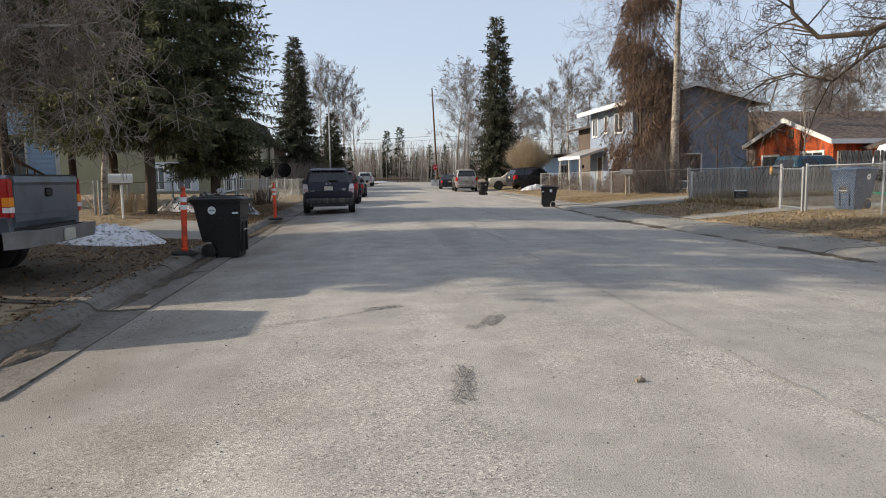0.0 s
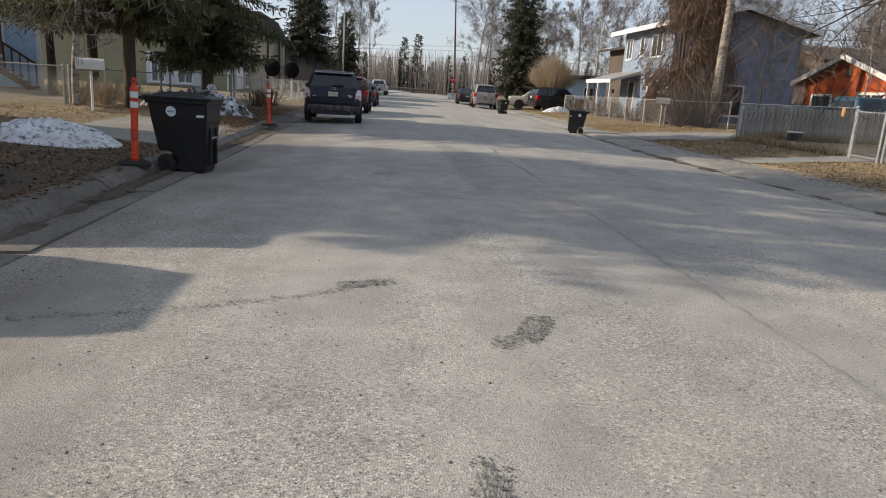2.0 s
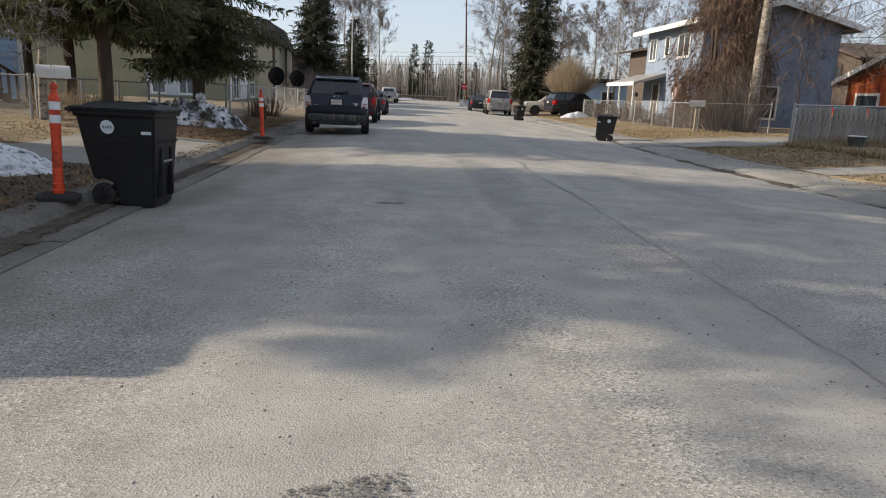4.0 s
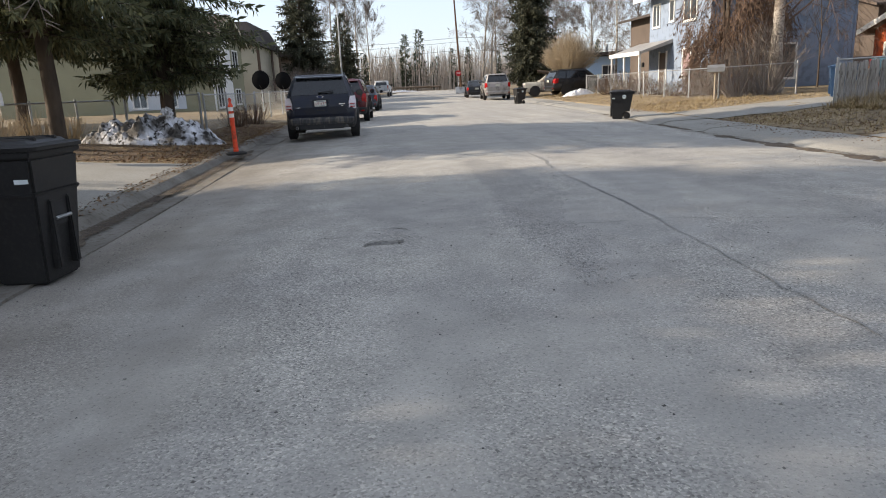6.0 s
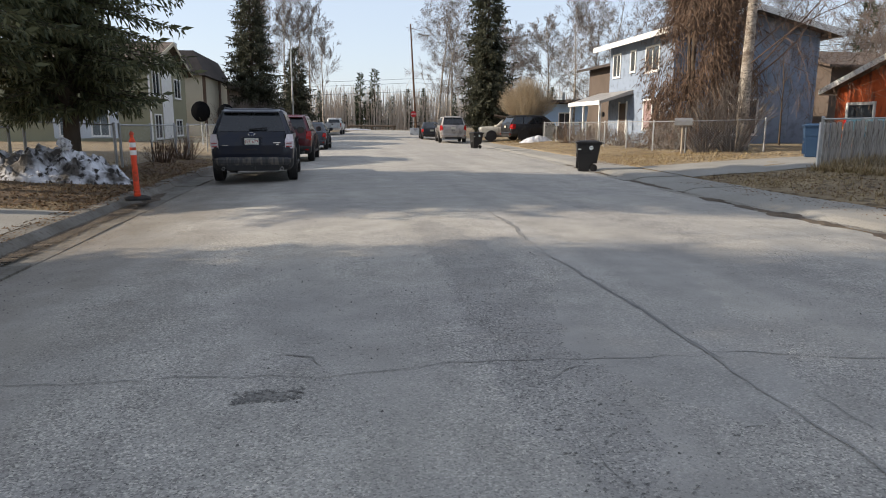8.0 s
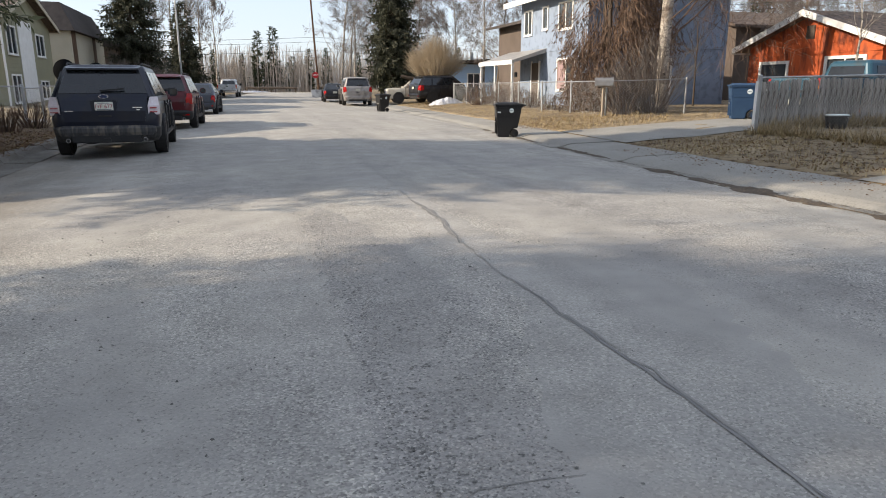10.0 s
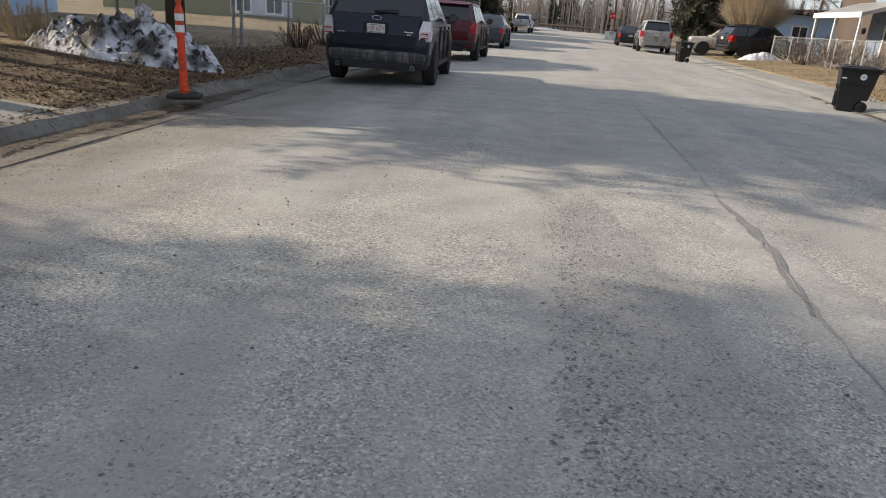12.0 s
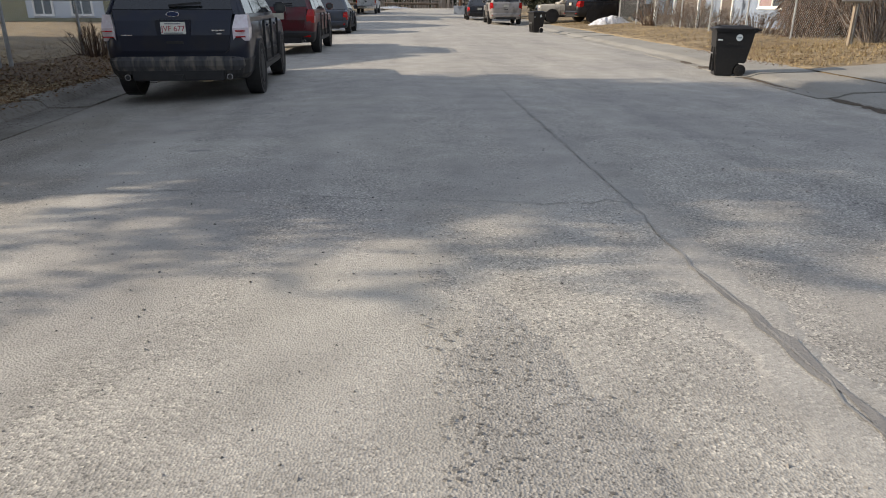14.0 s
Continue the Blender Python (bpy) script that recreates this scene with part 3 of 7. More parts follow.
def skin(name, edges, material, label, seed, lift):
    """A ragged-edged coat of other asphalt: rows of (y, x0, x1)."""
    rnd = random.Random(seed)
    ys = np.arange(edges[0][0], edges[-1][0], 0.045)
    verts, faces = [], []
    for k, y in enumerate(ys):
        x0 = lerp([(e[0], e[1]) for e in edges], y) + 0.16 * noise.noise((y * 2.2, seed, 0)) + 0.07 * noise.noise((y * 9, seed, 1)) + rnd.gauss(0, 0.012)
        x1 = lerp([(e[0], e[2]) for e in edges], y) + 0.16 * noise.noise((y * 2.2, seed, 4)) + 0.07 * noise.noise((y * 9, seed, 5)) + rnd.gauss(0, 0.012)
        for q in range(5):
            x = x0 + (max(x1, x0 + 0.01) - x0) * (0, 0.15, 0.5, 0.85, 1)[q]
            verts.append((x, y, road_z(x, y) + (lift if 0 < q < 4 else -0.0015)))
        if k:
            faces += [(5 * k - 5 + q, 5 * k - 4 + q, 5 * k + 1 + q, 5 * k + q) for q in range(4)]
    return tagged(from_arrays(name, verts, faces, material), label, "patch", kind="structure")


skin("asphalt_coat", ((9.8, 0.5, 0.55), (10.6, 0.3, 1.0), (11.9, 0.30, 1.0), (13.4, 0.40, 1.35), (15.4, 0.46, 1.15), (16.7, 0.50, 0.95), (17.6, 0.56, 0.6)), "asphalt_rough", "coarse ravelled strip of asphalt", 3, 0.002)
skin("asphalt_coat", ((10.4, 1.3, 1.4), (10.9, 1.0, 1.9), (11.3, 0.8, 2.2), (11.9, 0.85, 2.25), (12.4, 1.0, 2.4), (13.1, 1.25, 2.6), (13.6, 1.5, 2.7), (14.2, 1.5, 2.6), (15.2, 1.5, 2.1), (16.5, 1.52, 1.95), (18, 1.75, 2.05), (19.2, 1.9, 1.95)), "asphalt_smooth", "smooth grey seal coat along the paving joint", 5, 0.003)
skin("asphalt_coat", ((16.6, 3.3, 3.4), (18, 3.2, 3.6), (20, 3.2, 3.55), (22, 3.25, 3.5), (23.8, 3.3, 3.35)), "asphalt_rough", "dark ravelled seam of asphalt", 8, 0.002)
blot("asphalt_hollow", -0.56, 2.66, 0.085, 0.42, "asphalt_patch", "dark ravelled hollow in the asphalt", 1, -0.15)
blot("asphalt_hollow", -0.03, 4.42, 0.10, 0.25, "asphalt_patch", "dark ravelled hollow in the asphalt", 2, -0.45)
blot("asphalt_hollow", -0.98, 5.25, 0.16, 0.08, "asphalt_patch", "dark ravelled hollow in the asphalt", 3, 0.3)
blot("asphalt_hollow", -0.82, 11.1, 0.14, 0.07, "asphalt_patch", "crumbled hollow by the crack", 4)
for k, (px, py, rx, ry) in enumerate(((-1.75, 21.8, 0.16, 0.07), (-2.35, 21.2, 0.12, 0.05), (-1.35, 20.7, 0.12, 0.05), (-2.6, 22.6, 0.22, 0.07), (-1.1, 22.8, 0.18, 0.07))):
    blot("oil_stain", px, py, rx, ry, "seam", "faint oily blot on the asphalt", 20 + k, lift=0.004)

def dirt_drift(edge, off, y0, y1, width, height, seed, label):
    """A low uneven windrow of silt and leaf mould lying in the gutter."""
    verts, faces = [], []
    ys = np.arange(y0, y1, 0.08)
    for k, y in enumerate(ys):
        end = min(1.0, (y - y0) / 0.8, (y1 - y) / 0.8)
        w = width * end * max(0.03, 0.38 + 1.3 * noise.noise((y * 1.3, seed, 0)) + 0.5 * noise.noise((y * 7, seed, 2)))
        c = edge(y) + off + 0.07 * noise.noise((y * 0.8, seed, 7))
        for q, (u, v) in enumerate(((-1, -0.02), (-0.5, 0.6), (0.1, 1), (0.6, 0.5), (1, -0.02))):
            x = c + u * w * (1 + 0.25 * noise.noise((y * 7, q, seed)))
            base = max(road_z(x, y), rise(y) - 0.058 if abs(x - edge(y)) < 0.5 else -1)
            verts.append((x, y, base + 0.006 * (v > 0) - 0.004 * (v < 0) + height * max(0, v) * (w / width) * (0.8 + 1.2 * noise.noise((x * 17, y * 17, seed)))))
        if k:
            faces += [(5 * k - 5 + q, 5 * k - 4 + q, 5 * k + 1 + q, 5 * k + q) for q in range(4)]
    return tagged(from_arrays("gutter_drift", verts, faces, "wet_dirt"), label, "dirt", kind="structure")


dirt_drift(right, -0.16, 4.0, 13.0, 0.22, 0.02, 1, "dark silt drift along the right gutter")
dirt_drift(right, -0.20, 13.4, 20.0, 0.30, 0.035, 2, "dark leaf mould drift along the right gutter")
dirt_drift(right, -0.12, 20.4, 31.0, 0.16, 0.02, 3, "thin silt drift along the right gutter")
dirt_drift(left, -0.30, 6.0, 13.2, 0.20, 0.035, 4, "black leaf mould drift in the left gutter")
dirt_drift(left, -0.28, 18.6, 22.4, 0.24, 0.04, 5, "brown leaf drift by the orange post")
dirt_drift(left, -0.34, -1.0, 5.4, 0.12, 0.02, 6, "thin silt drift in the left gutter")


# ---- houses ----
def gable_roof(bm, x0, x1, y0, y1, eave, ridge, along="x", over=0.45, thick=0.16, ridge_at=0.5):
    """Two slabs meeting at a ridge."""
    if along == "x":
        m = y0 + (y1 - y0) * ridge_at
        s0, s1 = (ridge - eave) / (m - y0), (ridge - eave) / (y1 - m)
        poly = [(y0 - over, eave - over * s0), (m, ridge), (y1 + over, eave - over * s1), (y1 + over, eave - over * s1 + thick), (m, ridge + thick), (y0 - over, eave - over * s0 + thick)]
        return prism(bm, poly, x0 - over, x1 + over, "x")
    m = x0 + (x1 - x0) * ridge_at
    s0, s1 = (ridge - eave) / (m - x0), (ridge - eave) / (x1 - m)
    poly = [(x0 - over, eave - over * s0), (m, ridge), (x1 + over, eave - over * s1), (x1 + over, eave - over * s1 + thick), (m, ridge + thick), (x0 - over, eave - over * s0 + thick)]
    return prism(bm, poly, y0 - over, y1 + over, "y")


def fascia(root, x0, x1, y0, y1, eave, ridge, along, over, material, thick=0.24):
    """Painted barge boards on both gable ends and boards along the eaves."""
    if along == "x":
        m = (y0 + y1) / 2
        s = (ridge - eave) / (m - y0)
        for xx in (x0 - over - 0.04, x1 + over):
            for sg, ye in ((1, y0 - over), (-1, y1 + over)):
                poly = [(ye, eave - over * s - 0.06), (m, ridge - 0.06), (m, ridge + thick - 0.04), (ye, eave - over * s + thick - 0.04)]
                part("barge_board", prism(bmesh.new(), poly, xx, xx + 0.04, "x"), material, root)
        for ye in (y0 - over - 0.04, y1 + over):
            part("eave_board", B(x0 - over, x1 + over, ye, ye + 0.04, eave - over * s - 0.06, eave - over * s + thick - 0.05), material, root)
    else:
        m = (x0 + x1) / 2
        s = (ridge - eave) / (m - x0)
        for yy in (y0 - over - 0.04, y1 + over):
            for sg, xe in ((1, x0 - over), (-1, x1 + over)):
                poly = [(xe, eave - over * s - 0.06), (m, ridge - 0.06), (m, ridge + thick - 0.04), (xe, eave - over * s + thick - 0.04)]
                part("barge_board", prism(bmesh.new(), poly, yy, yy + 0.04, "y"), material, root)
        for xe in (x0 - over - 0.04, x1 + over):
            part("eave_board", B(xe, xe + 0.04, y0 - over, y1 + over, eave - over * s - 0.06, eave - over * s + thick - 0.05), material, root)


def window(root, face, c, u0, u1, z0, z1, frame_mat="white", panes=2, border=0.09, curtain=False, glass="glass"):
    """A framed window on a wall plane: face 'x-' looks towards the street on the right side, 'x+' on the left side, 'y-' towards the walker."""
    def slab(a0, a1, b0, b1, d0, d1):
        if face == "y-":
            return B(a0, a1, c - d1, c - d0, b0, b1)
        if face == "x-":
            return B(c - d1, c - d0, a0, a1, b0, b1)
        return B(c + d0, c + d1, a0, a1, b0, b1)
    w = tagged(new("window"), "")
    w.parent = root
    part("pane_backing", slab(u0, u1, z0, z1, -0.01, 0.004), glass, w)
    for a0, a1, b0, b1 in ((u0 - border, u0, z0 - border, z1 + border), (u1, u1 + border, z0 - border, z1 + border), (u0, u1, z1, z1 + border), (u0, u1, z0 - border, z0)):
        part("frame", slab(a0, a1, b0, b1, 0, 0.05), frame_mat, w)
    for k in range(1, panes):
        u = u0 + (u1 - u0) * k / panes
        part("mullion", slab(u - 0.03, u + 0.03, z0, z1, 0, 0.035), frame_mat if frame_mat != "trim_blue" else "white", w)
    if curtain:
        part("curtain", slab(u0 + (u1 - u0) * 0.5, u1, z0, z1, 0.004, 0.012), "curtain", w)
    part("sill", slab(u0 - border - 0.03, u1 + border + 0.03, z0 - border - 0.03, z0 - border, 0, 0.08), frame_mat, w)
    return w


def lap_siding(root, face, c, u0, u1, z0, z1, material, pitch=0.2):
    """Overlapping horizontal boards, each a shallow wedge."""
    k = 0
    z = z0
    while z < z1 - 0.02:
        top = min(z + pitch, z1)
        prof = [(0.0, z), (0.028, z), (0.006, top), (0.0, top)]
        if face == "y-":
            bm = prism(bmesh.new(), [(c - d, zz) for d, zz in prof], u0, u1, "x")
        elif face == "x+":
            bm = prism(bmesh.new(), [(c + d, zz) for d, zz in prof], u0, u1, "y")
        else:
            bm = prism(bmesh.new(), [(c - d, zz) for d, zz in prof], u0, u1, "y")
        part("siding_board", bm, material, root)
        z += pitch


def shell(root, x0, x1, y0, y1, z0, eave, ridge, along, material):
    """House walls as one closed shell, with the gable triangles."""
    if along == "x":
        m = (y0 + y1) / 2
        poly = [(y0, z0), (y1, z0), (y1, eave), (m, ridge), (y0, eave)]
        return part("wall", prism(bmesh.new(), poly, x0, x1, "x"), material, root)
    m = (x0 + x1) / 2
    poly = [(x0, z0), (x1, z0), (x1, eave), (m, ridge), (x0, eave)]
    return part("wall", prism(bmesh.new(), poly, y0, y1, "y"), material, root)


# two-storey blue-grey house on the right
hb = thing("house", "two-storey blue-grey clad house with white-trimmed windows", "house")
BX0, BX1, BY0, BY1, BZ, BE, BR = 15.6, 23.2, 39.1, 46.8, 0.3, 5.75, 6.7
shell(hb, BX0, BX1, BY0, BY1, BZ, BE, BR, "y", "siding_bluegrey")
part("roof", gable_roof(bmesh.new(), BX0, BX1, BY0, BY1, BE, BR, "y", 0.75), "shingle_dark", hb)
fascia(hb, BX0, BX1, BY0, BY1, BE, BR, "y", 0.75, "white", 0.26)
part("belt_board", B(BX0 - 0.03, BX0, BY0, BY1, 3.02, 3.12), "siding_bluegrey", hb)
part("belt_board", B(BX0 - 0.03, BX1, BY0 - 0.035, BY0, 3.02, 3.14), "siding_bluegrey", hb)
for cx in (BX0, BX1 - 0.12):
    part("corner_board", B(cx, cx + 0.12, BY0 - 0.04, BY0, BZ, BE), "siding_bluegrey", hb)
for k in range(1, 6):
    part("batten", B(BX0 + k * 1.25, BX0 + k * 1.25 + 0.02, BY0 - 0.012, BY0, BZ, BE + 0.2), "siding_bluegrey", hb)
window(hb, "x-", BX0, 45.3, 46.2, 4.05, 5.2)
window(hb, "x-", BX0, 43.35, 43.85, 4.2, 5.2, panes=1)
window(hb, "x-", BX0, 40.6, 42.0, 4.05, 5.2)
window(hb, "x-", BX0, 40.2, 42.0, 1.15, 2.55, curtain=True)
window(hb, "y-", BY0, 18.7, 20.1, 0.9, 2.5, panes=1)
d = part("door", B(BX0 - 0.05, BX0, 44.2, 45.1, 0.45, 2.5), "siding_brown", hb)
part("door_frame", B(BX0 - 0.07, BX0, 45.1, 45.2, 0.45, 2.6), "white", hb)
part("door_frame", B(BX0 - 0.07, BX0, 44.1, 44.2, 0.45, 2.6), "white", hb)
part("porch_roof", prism(bmesh.new(), [(BX0, 3.0), (BX0 - 1.9, 2.45), (BX0 - 1.9, 2.6), (BX0, 3.2)], 43.4, 48.4), "metal_roof", hb)
part("porch_fascia", B(BX0 - 1.94, BX0 - 1.9, 43.4, 48.4, 2.4, 2.62), "white", hb)
for py in (43.55, 46.0, 48.2):
    part("porch_post", B(BX0 - 1.86, BX0 - 1.76, py, py + 0.1, 0.25, 2.48), "white", hb)
part("porch_step", B(BX0 - 1.6, BX0, 43.7, 45.4, 0.2, 0.45), "concrete", hb)
part("porch_lantern", B(BX0 - 1.75, BX0 - 1.6, 43.38, 43.52, 1.75, 2.0, bevel=0.03), "black", hb)
part("wing", B(16.9, 23.0, BY1, 53.5, 0.3, 5.0), "siding_brown", hb)
part("wing_roof", gable_roof(bmesh.new(), 16.9, 23.0, BY1 + 0.75, 53.5, 5.0, 5.6, "y", 0.7), "shingle_dark", hb)
window(hb, "x-", 16.9, 48.2, 49.4, 3.5, 4.7, frame_mat="wood_brown")

# orange gabled bungalow
ho = thing("house", "weathered red-orange bungalow with white barge boards", "house")
OX0, OX1, OY0, OY1, OE, OR = 21.5, 36.0, 28.9, 35.4, 2.85, 3.95
shell(ho, OX0, OX1, OY0, OY1, 0.3, OE, OR, "x", "siding_orange")
part("roof", gable_roof(bmesh.new(), OX0, OX1, OY0, OY1, OE, OR, "x", 0.5), "shingle_brown", ho)
fascia(ho, OX0, OX1, OY0, OY1, OE, OR, "x", 0.5, "white", 0.22)
part("belt_board", B(OX0 - 0.03, OX0, OY0, OY1, 2.48, 2.56), "siding_orange", ho)
window(ho, "x-", OX0, 33.2, 34.6, 1.15, 2.15, panes=1, border=0.12)
window(ho, "x-", OX0, 29.6, 31.2, 1.15, 2.25, border=0.12)
vent = part("gable_vent", B(OX0 - 0.04, OX0, 31.95, 32.35, 3.05, 3.55), "siding_brown", ho)
for k in range(6):
    part("slat", B(OX0 - 0.06, OX0 - 0.04, 31.97, 32.33, 3.08 + k * 0.075, 3.12 + k * 0.075), "siding_brown", vent)
shell(ho, 23.0, 25.2, 27.2, 28.9, 0.3, 2.45, 2.75, "y", "siding_orange")
part("entry_roof", gable_roof(bmesh.new(), 23.0, 25.2, 27.2, 28.4, 2.45, 2.8, "y", 0.3, 0.12), "shingle_brown", ho)
part("front_door", B(25.7, 26.6, 28.84, 28.9, 0.4, 2.4), "white", ho)
part("door_glass", B(25.9, 26.4, 28.82, 28.84, 1.4, 2.2), "glass", ho)
window(ho, "y-", OY0, 29.5, 31.0, 1.2, 2.1)
part("stove_pipe", tube(bmesh.new(), [(27.5, 32.0, 3.8), (27.5, 32.0, 4.9)], 0.1, 10), "black", ho)

hg = thing("garage", "red-orange garage with a wide white door", "garage")
shell(hg, 24.6, 30.4, 25.2, 27.9, 0.3, 2.75, 3.75, "y", "siding_orange")
part("roof", gable_roof(bmesh.new(), 24.6, 30.4, 25.2, 27.9, 2.75, 3.75, "y", 0.4), "shingle_brown", hg)
fascia(hg, 24.6, 30.4, 25.2, 27.9, 2.75, 3.75, "y", 0.4, "white", 0.22)
part("garage_door_frame", B(25.6, 29.6, 25.15, 25.2, 0.3, 2.75), "white", hg)
for k in range(5):
    part("door_panel", B(25.8, 29.4, 25.12, 25.15, 0.4 + k * 0.44, 0.81 + k * 0.44), "siding_white", hg)

# white house with blue trim
hw = thing("house", "white clad house with bright blue trim", "house")
WX0, WX1, WY0, WY1, WE, WR = 19.0, 23.3, 20.2, 34.0, 3.05, 4.0
hw.matrix_world = Matrix.Translation((19.0, 20.2, 0)) @ Matrix.Rotation(radians(-90), 4, "Z") @ Matrix.Translation((-19.0, -20.2, 0))
shell(hw, WX0, WX1, WY0, WY1 - 9, 0.3, WE + 0.15, WR + 0.1, "y", "siding_white")
part("roof", gable_roof(bmesh.new(), WX0, WX1, WY0, WY1 - 9, WE + 0.2, WR + 0.15, "y", 0.55), "shingle_brown", hw)
fascia(hw, WX0, WX1, WY0, WY1 - 9, WE + 0.2, WR + 0.15, "y", 0.55, "trim_blue", 0.26)
part("main_block", B(23.3, 32.0, 21.4, 27.0, 0.3, 3.3), "siding_white", hw)
part("main_roof", gable_roof(bmesh.new(), 23.3, 32.0, 21.4, 27.0, 3.3, 4.6, "x", 0.6), "shingle_brown", hw)
fascia(hw, 23.3, 32.0, 21.4, 27.0, 3.3, 4.6, "x", 0.6, "trim_blue", 0.26)
lap_siding(hw, "y-", WY0, WX0 + 0.15, WX1 - 0.15, 0.35, 3.2, "siding_white", 0.2)
for cx in (WX0 - 0.03, WX1 - 0.15):
    part("corner_board", B(cx, cx + 0.18, WY0 - 0.06, WY0, 0.3, 3.25), "trim_blue", hw)
window(hw, "y-", WY0 - 0.03, 20.5, 21.8, 1.45, 2.95, frame_mat="trim_blue", border=0.16, glass="blind")

# brown house far behind
hr = thing("house", "brown two-storey house behind the bungalow", "house")
shell(hr, 31.0, 45.0, 48.0, 56.0, 0.3, 5.1, 6.2, "x", "siding_brown")
part("roof", gable_roof(bmesh.new(), 31.0, 45.0, 48.0, 56.0, 5.1, 6.2, "x", 0.7), "shingle_brown", hr)
window(hr, "x-", 31.0, 50.0, 51.2, 3.3, 4.6, frame_mat="wood_brown")
window(hr, "y-", 48.0, 33.0, 34.5, 3.3, 4.6, frame_mat="wood_brown")

# low blue house further along on the right
hz = thing("house", "low pale blue house with a flat grey roof", "house")
part("wall", B(17.5, 26.0, 66.0, 76.0, 0.3, 3.1), "siding_blue", hz)
part("roof", prism(bmesh.new(), [(16.8, 3.1), (27, 3.6), (27, 3.85), (16.8, 3.35)], 65.2, 77.0), "shingle_dark", hz)
part("fascia", B(16.7, 16.8, 65.2, 77.0, 3.05, 3.38), "white", hz)
window(hz, "y-", 66.0, 19.0, 20.0, 1.2, 2.3)
part("chimney", tube(bmesh.new(), [(20.7, 70, 3.3), (20.7, 70, 4.3)], 0.14, 10), "galv", hz)

# left side: pale blue house with a stair, olive house, beige flats
hl = thing("house", "pale blue clapboard house with white window", "house")
part("wall", B(-26.0, -14.6, 31.0, 38.0, 0.3, 5.6), "siding_blue", hl)
lap_siding(hl, "y-", 31.0, -22.0, -14.6, 0.4, 5.5, "siding_blue", 0.22)
part("roof", gable_roof(bmesh.new(), -26.0, -14.6, 31.0, 38.0, 5.6, 7.2, "x", 0.5), "shingle_dark", hl)
window(hl, "y-", 30.97, -17.2, -15.9, 1.6, 3.3)
part("corner_board", B(-14.75, -14.57, 30.94, 31.0, 0.3, 5.6), "white", hl)
askew = Matrix.Translation((-14.6, 31.0, 0)) @ Matrix.Rotation(radians(25), 4, "Z") @ Matrix.Translation((14.6, -31.0, 0))
hl.matrix_world = askew
st = thing("stair", "dark brown wooden stair with railing", "stair", askew @ Matrix.Translation((2.2, -0.3, 0)))
for k in range(6):
    part("tread", B(-18.6 + k * 0.28, -18.3 + k * 0.28, 29.5, 30.7, 1.36 - k * 0.19, 1.40 - k * 0.19), "wood_brown", st)
part("landing", B(-20.2, -18.6, 29.4, 30.9, 1.5, 1.58), "wood_brown", st)
for yy in (29.5, 30.7):
    part("stringer", prism(bmesh.new(), [(-18.7, 1.45), (-17.0, 0.3), (-17.0, 0.1), (-18.7, 1.2)], yy, yy + 0.05), "wood_brown", st)
    part("handrail", prism(bmesh.new(), [(-18.7, 2.5), (-17.0, 1.35), (-17.0, 1.25), (-18.7, 2.4)], yy, yy + 0.06), "wood_brown", st)
    for k in range(7):
        x = -18.6 + k * 0.26
        part("baluster", B(x, x + 0.045, yy, yy + 0.045, 1.3 - k * 0.176, 2.38 - k * 0.176), "wood_brown", st)
for px in (-20.15, -18.7):
    for yy in (29.45, 30.8):
        part("post", B(px, px + 0.09, yy, yy + 0.09, 0.2, 2.55), "wood_brown", st)

hv = thing("house", "olive green clapboard apartment house with white panels", "house")
GX, GY0, GY1 = -11.6, 52.0, 62.5
shell(hv, -25.0, GX, GY0, GY1, 0.3, 5.0, 6.6, "x", "siding_olive")
part("roof", gable_roof(bmesh.new(), -25.0, GX, GY0, GY1, 5.0, 6.6, "x", 0.5), "shingle_brown", hv)
fascia(hv, -25.0, GX, GY0, GY1, 5.0, 6.6, "x", 0.5, "siding_beige", 0.22)
lap_siding(hv, "y-", GY0, -25.0, GX, 0.35, 4.9, "siding_olive", 0.22)
lap_siding(hv, "x+", GX, GY0, GY1, 0.35, 4.9, "siding_olive", 0.22)
part("white_panel", B(GX + 0.03, GX + 0.06, GY0 + 3.2, GY0 + 6.0, 0.4, 5.0), "white", hv)
part("downpipe", tube(bmesh.new(), [(GX + 0.1, GY0 - 0.1, 0.3), (GX + 0.1, GY0 - 0.1, 5.0)], 0.06, 8), "white", hv)
window(hv, "x+", GX + 0.03, GY0 + 1.0, GY0 + 2.6, 3.1, 4.5)
window(hv, "x+", GX + 0.03, GY0 + 6.8, GY0 + 8.6, 3.2, 4.4)
window(hv, "x+", GX + 0.03, GY0 + 1.0, GY0 + 2.6, 0.5, 1.9)
window(hv, "x+", GX + 0.03, GY0 + 6.8, GY0 + 8.6, 0.6, 1.6)
part("white_panel", B(-17.1, -13.4, GY0 - 0.06, GY0 - 0.03, 0.5, 2.7), "siding_white", hv)
window(hv, "y-", GY0 - 0.06, -16.7, -15.9, 0.7, 2.3)
window(hv, "y-", GY0 - 0.06, -14.9, -14.0, 0.7, 2.3)

